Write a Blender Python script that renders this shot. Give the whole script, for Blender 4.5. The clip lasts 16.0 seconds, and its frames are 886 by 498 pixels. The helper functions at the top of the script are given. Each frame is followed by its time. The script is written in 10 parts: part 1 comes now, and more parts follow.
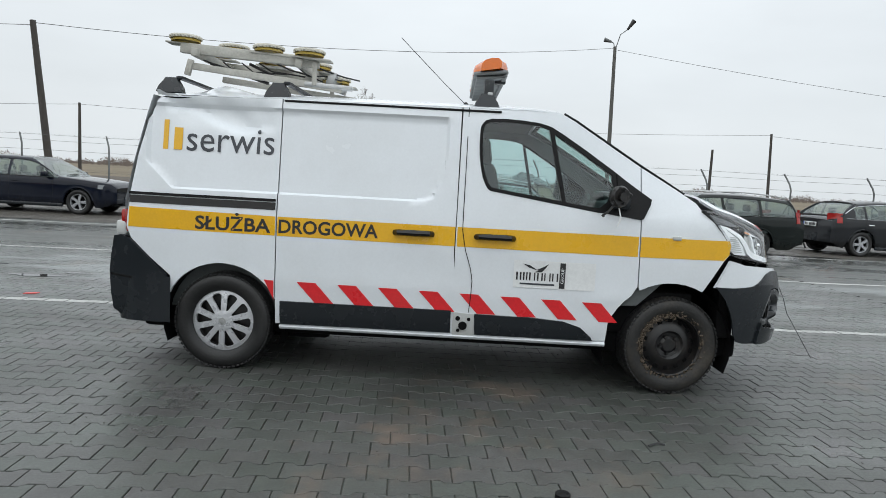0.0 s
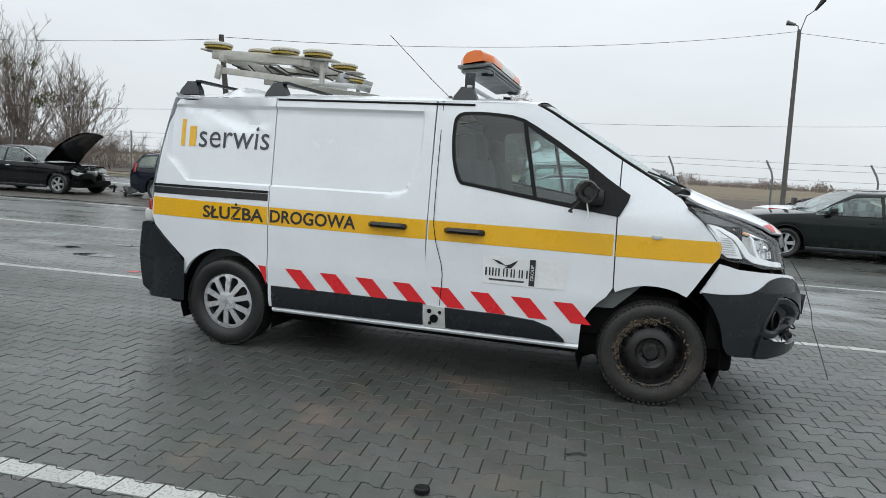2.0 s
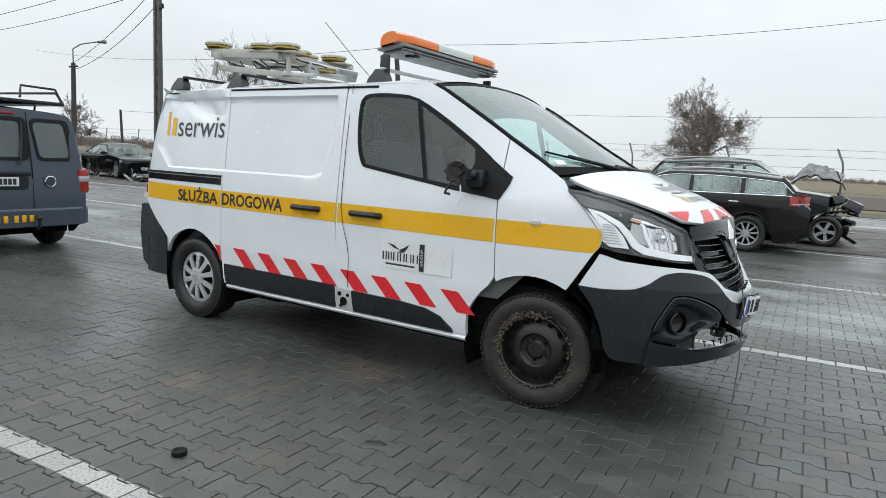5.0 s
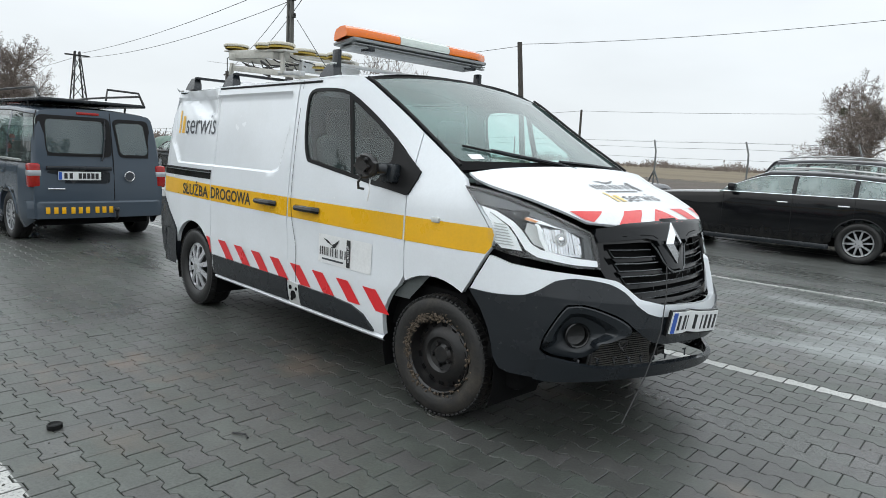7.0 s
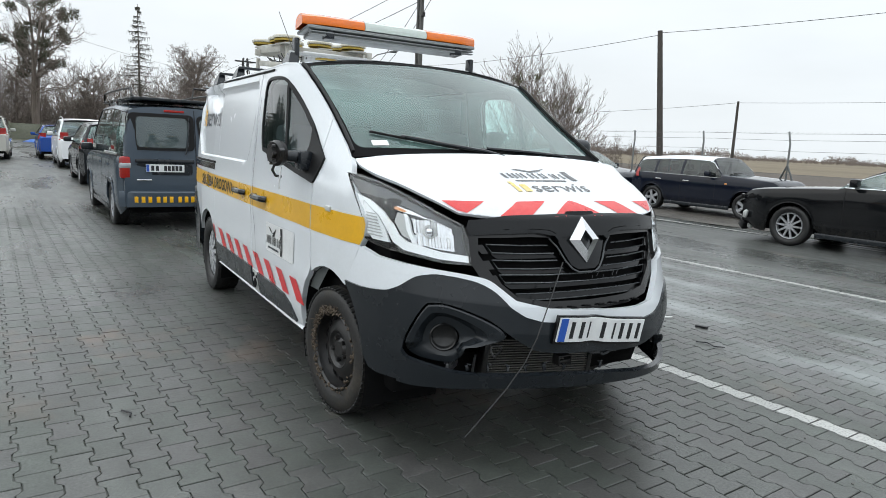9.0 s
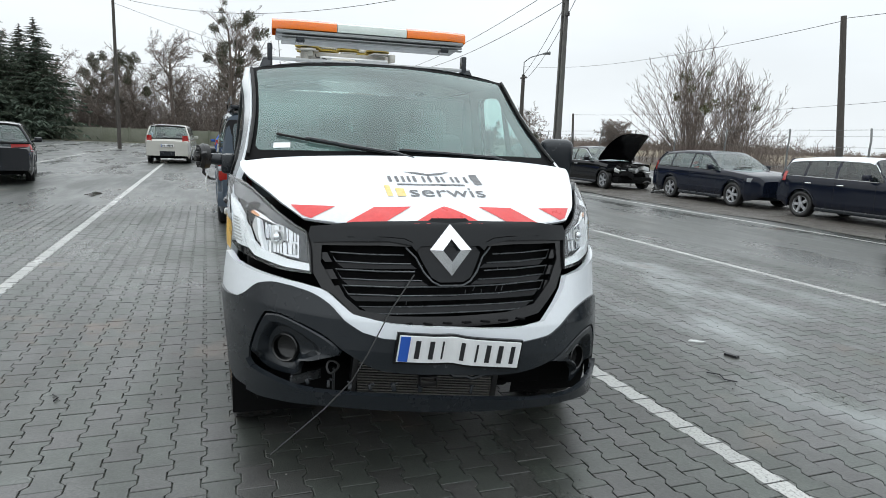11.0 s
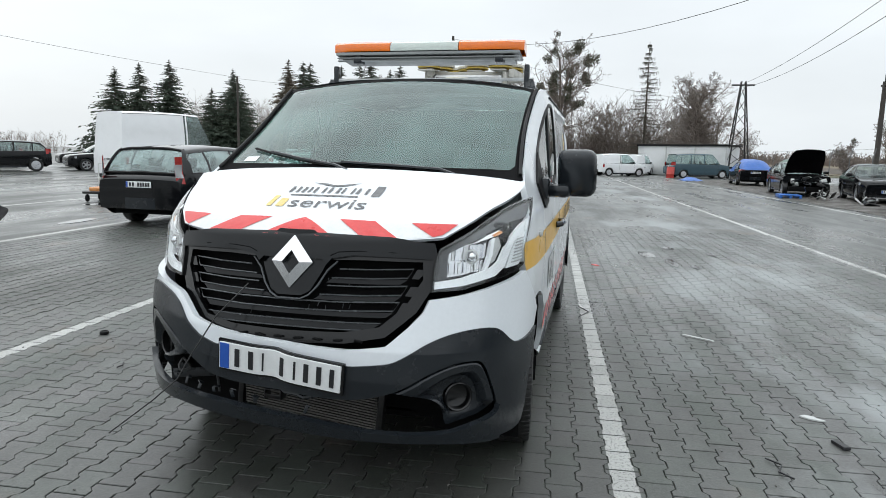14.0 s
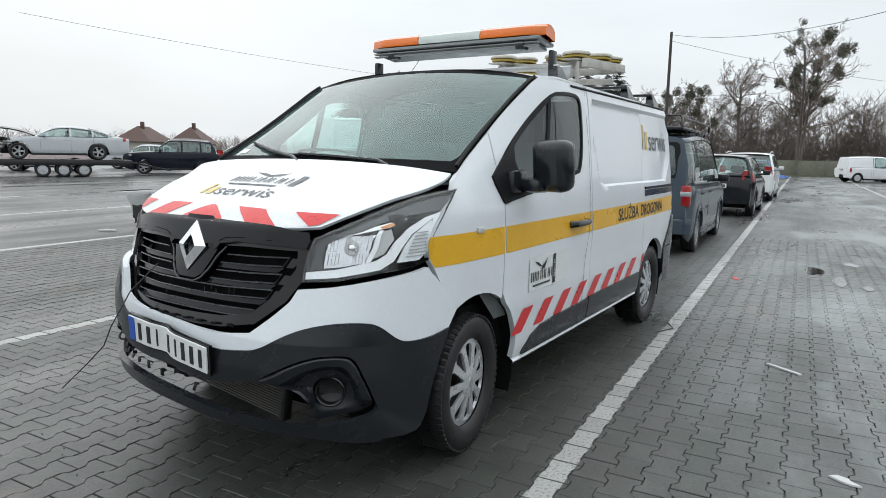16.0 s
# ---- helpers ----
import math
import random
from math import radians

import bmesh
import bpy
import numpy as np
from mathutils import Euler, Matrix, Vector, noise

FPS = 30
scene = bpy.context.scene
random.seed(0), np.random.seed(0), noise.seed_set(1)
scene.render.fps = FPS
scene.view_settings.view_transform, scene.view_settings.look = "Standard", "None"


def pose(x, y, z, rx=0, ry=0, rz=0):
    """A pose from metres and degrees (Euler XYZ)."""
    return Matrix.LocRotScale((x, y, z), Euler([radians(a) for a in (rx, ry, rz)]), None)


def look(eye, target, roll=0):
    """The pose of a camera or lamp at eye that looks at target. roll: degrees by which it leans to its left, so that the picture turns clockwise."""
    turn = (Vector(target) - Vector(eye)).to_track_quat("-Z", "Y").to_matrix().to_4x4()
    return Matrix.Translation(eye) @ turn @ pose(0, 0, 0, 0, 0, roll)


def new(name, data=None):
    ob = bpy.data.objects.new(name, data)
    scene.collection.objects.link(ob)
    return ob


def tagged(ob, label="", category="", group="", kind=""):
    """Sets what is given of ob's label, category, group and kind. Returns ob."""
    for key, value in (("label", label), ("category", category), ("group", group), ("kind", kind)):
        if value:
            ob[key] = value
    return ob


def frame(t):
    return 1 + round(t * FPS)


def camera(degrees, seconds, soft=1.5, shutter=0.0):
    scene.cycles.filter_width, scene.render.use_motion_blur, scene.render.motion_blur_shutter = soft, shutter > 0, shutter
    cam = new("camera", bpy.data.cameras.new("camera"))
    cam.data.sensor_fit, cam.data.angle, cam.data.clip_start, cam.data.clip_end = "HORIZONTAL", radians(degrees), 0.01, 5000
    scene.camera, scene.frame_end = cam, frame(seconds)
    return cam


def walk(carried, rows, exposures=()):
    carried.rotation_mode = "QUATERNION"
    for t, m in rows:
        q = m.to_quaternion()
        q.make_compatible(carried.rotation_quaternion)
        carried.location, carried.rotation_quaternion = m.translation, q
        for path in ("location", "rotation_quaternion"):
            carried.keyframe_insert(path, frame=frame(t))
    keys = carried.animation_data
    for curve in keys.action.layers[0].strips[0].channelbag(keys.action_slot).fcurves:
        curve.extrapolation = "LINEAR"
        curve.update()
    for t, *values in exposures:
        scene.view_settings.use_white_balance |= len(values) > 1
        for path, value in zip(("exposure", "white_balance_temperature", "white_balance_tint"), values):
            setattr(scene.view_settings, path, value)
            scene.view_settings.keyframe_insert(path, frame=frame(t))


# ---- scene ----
cam = camera(68.4, 16.0, 0.6)
PATH = [
    (0, (-0.002, -5.343, 1.386), (-0.022, -3.354, 1.178), 3.1),
    (0.5, (0.342, -5.34, 1.402), (0.2, -3.357, 1.187), 3.1),
    (1, (0.672, -5.224, 1.419), (0.392, -3.256, 1.195), 3.0),
    (1.5, (1.02, -5.208, 1.404), (0.6, -3.267, 1.17), 3.0),
    (2, (1.336, -5.181, 1.433), (0.802, -3.269, 1.189), 3.2),
    (2.5, (1.645, -5.041, 1.448), (0.999, -3.165, 1.197), 3.0),
    (3, (1.979, -4.951, 1.417), (1.224, -3.117, 1.16), 2.8),
    (3.5, (2.288, -4.863, 1.438), (1.443, -3.069, 1.175), 2.8),
    (4, (2.549, -4.665, 1.432), (1.638, -2.905, 1.167), 2.8),
    (4.5, (2.82, -4.486, 1.403), (1.827, -2.771, 1.136), 2.8),
    (7, (4.035, -3.335, 1.434), (2.62, -1.951, 1.146), 3.0),
    (7.5, (4.219, -3.093, 1.427), (2.732, -1.789, 1.132), 2.9),
    (8, (4.468, -2.82, 1.443), (2.911, -1.602, 1.141), 2.8),
    (8.5, (4.594, -2.472, 1.439), (2.967, -1.352, 1.127), 2.8),
    (9, (4.687, -2.144, 1.44), (2.994, -1.129, 1.121), 2.7),
    (9.5, (4.867, -1.844, 1.467), (3.117, -0.931, 1.142), 2.7),
    (10, (4.92, -1.503, 1.475), (3.118, -0.701, 1.145), 2.6),
    (12.5, (5.188, 0.213, 1.502), (3.213, 0.31, 1.199), 1.4),
    (13, (5.095, 0.518, 1.471), (3.117, 0.45, 1.179), 1.3),
    (13.5, (4.946, 0.847, 1.477), (2.984, 0.592, 1.185), 1.1),
    (14, (4.859, 1.214, 1.474), (2.932, 0.764, 1.187), 1.2),
    (14.5, (4.697, 1.503, 1.455), (2.824, 0.863, 1.166), 1.3),
    (15, (4.497, 1.781, 1.459), (2.677, 1.003, 1.17), 1.3),
    (15.5, (4.359, 2.174, 1.455), (2.625, 1.218, 1.169), 1.1),
    (16, (4.19, 2.437, 1.435), (2.522, 1.373, 1.147), 1.1),
]
# the clip's automatic exposure opens a little while the camera faces the dark front
walk(cam, [(t, look(eye, target, roll)) for t, eye, target, roll in PATH], exposures=((0.0, -0.04), (4.5, 0.04), (7.5, 0.14), (10.0, 0.2), (13.0, 0.14), (16.0, 0.04)))

# ---- world and light: overcast winter daylight ----
SLOPE = 0.07            # the bays' painted lines run along (1, SLOPE)
SUN_AZ, SUN_EL = radians(200), radians(38)
world = bpy.data.worlds.new("overcast_sky")
scene.world = world
world.use_nodes = True
wn, wl = world.node_tree.nodes, world.node_tree.links
wn.clear()
w_out = wn.new("ShaderNodeOutputWorld")
w_bg = wn.new("ShaderNodeBackground")
w_sky = wn.new("ShaderNodeTexSky")
w_sky.sky_type, w_sky.sun_disc = "NISHITA", False
w_sky.sun_elevation, w_sky.sun_rotation = SUN_EL, SUN_AZ
w_sky.air_density, w_sky.dust_density, w_sky.ozone_density = 1.0, 4.0, 1.0
w_co = wn.new("ShaderNodeTexCoord")
w_sep = wn.new("ShaderNodeSeparateXYZ")
w_ramp = wn.new("ShaderNodeValToRGB")
els = w_ramp.color_ramp.elements
els[0].position, els[0].color = 0.0, (7.24, 7.7, 8.0, 1)
els[1].position, els[1].color = 1.0, (15.4, 16.6, 17.3, 1)
for p, v in ((0.12, 7.9), (0.3, 8.8), (0.5, 12.4)):
    e = els.new(p)
    e.color = (v * 0.94, v, v * 1.04, 1)
w_map = wn.new("ShaderNodeMapping")
w_map.inputs["Scale"].default_value = (1.6, 1.6, 5.0)
w_noise = wn.new("ShaderNodeTexNoise")
w_noise.inputs["Scale"].default_value, w_noise.inputs["Detail"].default_value = 1.4, 5
w_cl = wn.new("ShaderNodeMapRange")
w_cl.inputs["From Min"].default_value, w_cl.inputs["From Max"].default_value = 0.3, 0.7
w_cl.inputs["To Min"].default_value, w_cl.inputs["To Max"].default_value = 0.93, 1.06
w_mul = wn.new("ShaderNodeMixRGB")
w_mul.blend_type, w_mul.inputs[0].default_value = "MULTIPLY", 1.0
w_mix = wn.new("ShaderNodeMixRGB")
w_mix.inputs[0].default_value = 0.93
wl.new(w_co.outputs["Generated"], w_sep.inputs[0])
wl.new(w_sep.outputs["Z"], w_ramp.inputs[0])
wl.new(w_co.outputs["Generated"], w_map.inputs[0])
wl.new(w_map.outputs[0], w_noise.inputs["Vector"])
wl.new(w_noise.outputs[0], w_cl.inputs[0])
wl.new(w_ramp.outputs[0], w_mul.inputs[1])
wl.new(w_cl.outputs[0], w_mul.inputs[2])
wl.new(w_sky.outputs[0], w_mix.inputs[1])
wl.new(w_mul.outputs[0], w_mix.inputs[2])
wl.new(w_mix.outputs[0], w_bg.inputs[0])
w_bg.inputs[1].default_value = 0.113
wl.new(w_bg.outputs[0], w_out.inputs[0])
sun = new("sun", bpy.data.lights.new("sun", "SUN"))
sun.data.energy, sun.data.angle, sun.data.color = 0.55, radians(150), (0.95, 1.0, 1.0)
sun.matrix_world = look((0, 0, 60), (60 * math.sin(SUN_AZ) * -1 / math.tan(SUN_EL), 60 * math.cos(SUN_AZ) * -1 / math.tan(SUN_EL), 0))
scene.view_settings.exposure = 0.0

# ---- materials ----
def nodes_of(name):
    m = bpy.data.materials.new(name)
    m.use_nodes = True
    nt = m.node_tree
    return m, nt.nodes, nt.links, nt.nodes["Principled BSDF"]


def noise_at(n, l, scale, detail=4.0, rough=0.6, stretch=None):
    co = n.new("ShaderNodeTexCoord")
    t = n.new("ShaderNodeTexNoise")
    t.inputs["Scale"].default_value, t.inputs["Detail"].default_value, t.inputs["Roughness"].default_value = scale, detail, rough
    if stretch:
        mp = n.new("ShaderNodeMapping")
        mp.inputs["Scale"].default_value = stretch
        l.new(co.outputs["Object"], mp.inputs[0])
        l.new(mp.outputs[0], t.inputs["Vector"])
    else:
        l.new(co.outputs["Object"], t.inputs["Vector"])
    return t.outputs[0]


def remap(n, l, src, a, b, lo, hi):
    r = n.new("ShaderNodeMapRange")
    for k, v in (("From Min", a), ("From Max", b), ("To Min", lo), ("To Max", hi)):
        r.inputs[k].default_value = v
    l.new(src, r.inputs[0])
    return r.outputs[0]


def mixed(n, l, fac, a, b, mode="MIX"):
    m = n.new("ShaderNodeMixRGB")
    m.blend_type = mode
    for i, v in ((0, fac), (1, a), (2, b)):
        if isinstance(v, (int, float)):
            m.inputs[i].default_value = v if i == 0 else (v, v, v, 1)
        elif isinstance(v, tuple):
            m.inputs[i].default_value = (*v, 1)
        else:
            l.new(v, m.inputs[i])
    return m.outputs[0]


def bumped(n, l, bsdf, height, strength, distance):
    b = n.new("ShaderNodeBump")
    b.inputs["Strength"].default_value, b.inputs["Distance"].default_value = strength, distance
    l.new(height, b.inputs["Height"])
    l.new(b.outputs[0], bsdf.inputs["Normal"])


def surface(name, col, rough=0.5, metal=0.0, grain=0.12, grain_scale=60.0, wear=0.18, wear_scale=3.0, wear_col=None, bump=0.1, bump_d=0.002, coat=0.0, rvar=0.12, spec=0.5, by_object=0.0, stretch=None):
    """A solid surface: base colour with fine grain and larger stains, roughness that varies, slight relief."""
    m, n, l, b = nodes_of(name)
    big, fine = noise_at(n, l, wear_scale, 5, 0.65, stretch), noise_at(n, l, grain_scale, 3, 0.6, stretch)
    wc = wear_col or tuple(c * 0.55 + 0.02 for c in col)
    base = mixed(n, l, remap(n, l, big, 0.45, 0.75, 0.0, wear), col, wc)
    base = mixed(n, l, 1.0, base, remap(n, l, fine, 0.3, 0.7, 1 - grain, 1 + grain * 0.6), "MULTIPLY")
    if by_object:
        info = n.new("ShaderNodeObjectInfo")
        base = mixed(n, l, 1.0, base, remap(n, l, info.outputs["Random"], 0, 1, 1 - by_object, 1 + by_object), "MULTIPLY")
    l.new(base, b.inputs["Base Color"])
    l.new(remap(n, l, big, 0.3, 0.75, max(0.02, rough - rvar), min(1, rough + rvar)), b.inputs["Roughness"])
    b.inputs["Metallic"].default_value = metal
    b.inputs["Specular IOR Level"].default_value = spec
    b.inputs["Coat Weight"].default_value = coat
    b.inputs["Coat Roughness"].default_value = 0.05
    if bump:
        bumped(n, l, b, fine, bump, bump_d)
    return m


def glassy(name, tint, haze, haze_col, haze_lo=0.42, haze_hi=0.68, rough=0.02, ior=1.5, scale=2.2, streaks=0.0):
    """A thin pane: tinted clear glass with a mirror sheen by Fresnel, and a pale diffuse veil in patches."""
    m, n, l, b = nodes_of(name)
    out = n["Material Output"]
    n.remove(b)
    tr, gl, df, lw = n.new("ShaderNodeBsdfTransparent"), n.new("ShaderNodeBsdfGlossy"), n.new("ShaderNodeBsdfDiffuse"), n.new("ShaderNodeLayerWeight")
    tr.inputs[0].default_value = (*tint, 1)
    gl.inputs[0].default_value, gl.inputs["Roughness"].default_value = (1, 1, 1, 1), rough
    df.inputs[0].default_value = (*haze_col, 1)
    # sheen of a thin pane, the same from both sides
    lw.inputs[0].default_value = 0.5
    steep, fr = n.new("ShaderNodeMath"), n.new("ShaderNodeMath")
    steep.operation, steep.inputs[1].default_value = "POWER", 5.0
    l.new(lw.outputs["Facing"], steep.inputs[0])
    base = ((ior - 1) / (ior + 1)) ** 2
    fr.operation, fr.inputs[1].default_value, fr.inputs[2].default_value = "MULTIPLY_ADD", 1 - base, base * 1.5
    l.new(steep.outputs[0], fr.inputs[0])
    mh, mg = n.new("ShaderNodeMixShader"), n.new("ShaderNodeMixShader")
    big = noise_at(n, l, scale, 5, 0.6, (1, 1, 0.6))
    veil = remap(n, l, big, haze_lo, haze_hi, haze * 0.25, haze)
    if streaks:
        # rain runs: short slanting strokes and single drops
        co, turn = n.new("ShaderNodeTexCoord"), n.new("ShaderNodeMapping")
        turn.inputs["Rotation"].default_value, turn.inputs["Scale"].default_value = (radians(-38), 0, 0), (3.0, 42, 7.0)
        l.new(co.outputs["Object"], turn.inputs[0])
        run = n.new("ShaderNodeTexNoise")
        run.inputs["Scale"].default_value, run.inputs["Detail"].default_value, run.inputs["Roughness"].default_value = 2.2, 3.0, 0.6
        l.new(turn.outputs[0], run.inputs["Vector"])
        drop = n.new("ShaderNodeTexVoronoi")
        drop.inputs["Scale"].default_value = 70
        l.new(co.outputs["Object"], drop.inputs["Vector"])
        for src, a, c, k in ((run.outputs[0], 0.58, 0.7, streaks), (drop.outputs["Distance"], 0.2, 0.08, streaks * 0.5)):
            add = n.new("ShaderNodeMath")
            add.operation, add.use_clamp = "ADD", True
            l.new(veil, add.inputs[0])
            l.new(remap(n, l, src, a, c, 0.0, k), add.inputs[1])
            veil = add.outputs[0]
    l.new(veil, mh.inputs[0])
    l.new(tr.outputs[0], mh.inputs[1])
    l.new(df.outputs[0], mh.inputs[2])
    l.new(fr.outputs[0], mg.inputs[0])
    l.new(mh.outputs[0], mg.inputs[1])
    l.new(gl.outputs[0], mg.inputs[2])
    l.new(mg.outputs[0], out.inputs[0])
    return m


M_WHITE = surface("white_van_paint", (0.70, 0.73, 0.76), 0.22, grain=0.02, wear=0.22, wear_scale=2.2, wear_col=(0.53, 0.54, 0.535), bump=0.0, coat=0.5, rvar=0.08)
M_YELLOW = surface("yellow_reflective_film", (0.74, 0.40, 0.006), 0.33, grain=0.05, wear=0.2, wear_col=(0.5, 0.3, 0.05), bump=0.0, coat=0.2)
M_RED = surface("red_reflective_film", (0.7, 0.018, 0.025), 0.35, grain=0.08, wear=0.25, wear_col=(0.45, 0.06, 0.05), bump=0.0, coat=0.2)
M_WFILM = surface("white_reflective_film", (0.7, 0.71, 0.71), 0.35, grain=0.06, wear=0.3, wear_col=(0.5, 0.5, 0.49), bump=0.0)
M_FADERED = surface("worn_red_film", (0.62, 0.045, 0.045), 0.36, grain=0.08, wear=0.3, wear_scale=9, wear_col=(0.62, 0.2, 0.19), bump=0.0)
M_PLASTIC = surface("black_grained_plastic", (0.013, 0.016, 0.0195), 0.24, grain=0.25, grain_scale=300, wear=0.3, wear_scale=5, wear_col=(0.016, 0.018, 0.021), bump=0.15, bump_d=0.0006, rvar=0.16, spec=0.42)
M_GLOSSBLACK = surface("wet_black_plastic", (0.004, 0.004, 0.0045), 0.16, grain=0.1, wear=0.3, wear_col=(0.012, 0.012, 0.012), bump=0.0, rvar=0.08, spec=0.45)
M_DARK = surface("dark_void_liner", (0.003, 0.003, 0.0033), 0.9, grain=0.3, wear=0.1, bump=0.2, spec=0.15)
M_SEAL = surface("black_rubber_seal", (0.006, 0.006, 0.0065), 0.55, grain=0.2, wear=0.3, bump=0.1, spec=0.2)
M_SLAT = surface("wet_black_slat", (0.0042, 0.0052, 0.0064), 0.2, grain=0.2, wear=0.2, wear_col=(0.006, 0.0075, 0.0095), bump=0.0, spec=0.3)
# lighter grey than the slats, marks their thin edges
M_SLATEDGE = surface("pale_slat_edge", (0.055, 0.06, 0.064), 0.3, grain=0.2, wear=0.3, bump=0.0)
M_BEZEL = surface("smoky_lamp_bezel", (0.05, 0.053, 0.057), 0.3, grain=0.1, wear=0.2, bump=0.0)
M_TYRE = surface("wet_tyre_rubber", (0.0085, 0.0085, 0.0088), 0.5, grain=0.4, grain_scale=70, wear=0.5, wear_scale=5, wear_col=(0.022, 0.021, 0.019), bump=0.5, bump_d=0.004)
M_MUDTYRE = surface("muddy_tyre_rubber", (0.012, 0.0115, 0.011), 0.6, grain=0.4, grain_scale=70, wear=0.85, wear_scale=5, wear_col=(0.06, 0.05, 0.038), bump=0.5, bump_d=0.004)
M_CAKED = surface("caked_brown_mud", (0.075, 0.056, 0.04), 0.85, grain=0.4, grain_scale=90, wear=0.6, wear_scale=20, wear_col=(0.13, 0.1, 0.065), bump=0.5, bump_d=0.003)
M_STEELBLK = surface("black_steel_wheel", (0.007, 0.007, 0.0075), 0.4, grain=0.3, wear=0.3, wear_scale=14, wear_col=(0.06, 0.045, 0.035), bump=0.3, bump_d=0.001)
M_HUBCAP = surface("silver_hubcap", (0.5, 0.51, 0.53), 0.32, metal=0.35, grain=0.06, wear=0.35, wear_scale=12, wear_col=(0.3, 0.3, 0.3), bump=0.0)
M_ALLOY = surface("alloy_wheel", (0.42, 0.43, 0.45), 0.33, metal=0.6, grain=0.08, wear=0.4, wear_scale=10, bump=0.0)
M_CHROME = surface("chrome", (0.78, 0.79, 0.81), 0.1, metal=1.0, grain=0.02, wear=0.15, wear_scale=9, wear_col=(0.55, 0.55, 0.56), bump=0.0, rvar=0.05)
M_BARGREY = surface("dull_grey_extrusion", (0.2, 0.21, 0.21), 0.45, metal=0.3, grain=0.1, wear=0.4, wear_scale=8, bump=0.0)
M_ALU = surface("grey_aluminium", (0.46, 0.47, 0.47), 0.4, metal=0.75, grain=0.1, wear=0.45, wear_scale=7, wear_col=(0.3, 0.29, 0.27), bump=0.1)
M_SIGNGREY = surface("weathered_cream_paint", (0.42, 0.41, 0.37), 0.55, grain=0.12, wear=0.5, wear_scale=8, wear_col=(0.24, 0.23, 0.2), bump=0.15)
M_LAMPDISC = surface("yellow_lamp_rim", (0.5, 0.36, 0.07), 0.45, grain=0.15, wear=0.4, wear_scale=10, wear_col=(0.42, 0.38, 0.26), bump=0.1)
M_LAMPWHITE = surface("milky_lamp_disc", (0.55, 0.53, 0.46), 0.4, grain=0.1, wear=0.4, wear_scale=12, wear_col=(0.4, 0.34, 0.2), bump=0.1)
M_AMBER = surface("amber_beacon_lens", (0.75, 0.155, 0.008), 0.15, grain=0.05, wear=0.25, wear_scale=6, wear_col=(0.5, 0.14, 0.02), bump=0.0, coat=0.4)
M_MILKY = surface("milky_white_lens", (0.55, 0.6, 0.56), 0.25, grain=0.05, wear=0.2, bump=0.0)
M_PLATEWHITE = surface("white_plate", (0.74, 0.75, 0.75), 0.4, grain=0.04, wear=0.25, wear_scale=14, bump=0.0)
M_BLUE = surface("blue_plate_band", (0.02, 0.09, 0.42), 0.4, grain=0.05, wear=0.2, bump=0.0)
M_INK = surface("black_ink", (0.014, 0.014, 0.016), 0.5, grain=0.1, wear=0.2, bump=0.0)
M_GREYINK = surface("dark_grey_film", (0.035, 0.04, 0.05), 0.4, grain=0.08, wear=0.25, bump=0.0)
M_FADEINK = surface("worn_grey_film", (0.09, 0.09, 0.095), 0.5, grain=0.2, wear=0.6, wear_scale=14, wear_col=(0.3, 0.3, 0.3), bump=0.0)
M_FADEYEL = surface("worn_yellow_film", (0.7, 0.5, 0.15), 0.5, grain=0.15, wear=0.6, wear_scale=12, wear_col=(0.7, 0.62, 0.4), bump=0.0)
M_LIGHTGREY = surface("pale_grey_plastic", (0.5, 0.51, 0.5), 0.4, grain=0.05, wear=0.3, bump=0.0)
M_REFLECT = surface("reflector_silver", (0.8, 0.81, 0.83), 0.12, metal=0.9, grain=0.03, wear=0.2, wear_scale=20, bump=0.0)
M_REFLECTOR = surface("faceted_reflector", (0.88, 0.89, 0.9), 0.2, metal=0.25, grain=0.05, grain_scale=45, wear=0.3, wear_scale=30, wear_col=(0.4, 0.41, 0.42), bump=0.8, bump_d=0.01)
M_LENS = glassy("headlamp_lens", (0.97, 0.98, 0.985), 0.03, (0.5, 0.52, 0.53), ior=1.45)
# green veil: some mist, and the sky's pale reflection painted in
M_WINDSCREEN = glassy("rain_streaked_windscreen", (0.68, 0.9, 0.85), 0.42, (0.26, 0.44, 0.405), 0.35, 0.75, 0.015, 1.42, 1.5, streaks=0.2)
M_FRIT = surface("black_glass_border", (0.006, 0.006, 0.0065), 0.5, grain=0.1, wear=0.1, bump=0.0, spec=0.02)
M_SIDEGLASS = glassy("tinted_side_glass", (0.70, 0.84, 0.83), 0.07, (0.2, 0.275, 0.28), ior=1.52)
# the veil lightens these windows in place of daylight seen through them
M_CARGLASS = glassy("car_glass", (0.74, 0.86, 0.84), 0.3, (0.27, 0.335, 0.33), 0.35, 0.65, 0.02, 1.45)
M_PRIVACY = glassy("dark_privacy_glass", (0.3, 0.35, 0.35), 0.2, (0.1, 0.125, 0.125), ior=1.45)
# thicker veil: bright sky seen through the panes is put into the colour
M_PALEGLASS = glassy("pale_veiled_car_glass", (0.78, 0.9, 0.88), 0.55, (0.38, 0.47, 0.46), 0.3, 0.6, 0.02, 1.45)
M_DRL = surface("milky_light_strip", (0.9, 0.92, 0.93), 0.3, grain=0.02, wear=0.1, bump=0.0)
# veil paints in the light that shows through the small van
M_VANPANE = glassy("small_van_pane", (0.6, 0.7, 0.68), 0.35, (0.24, 0.29, 0.285), ior=1.5)
M_DASH = surface("dark_dashboard", (0.03, 0.031, 0.032), 0.6, grain=0.2, wear=0.2, bump=0.2)
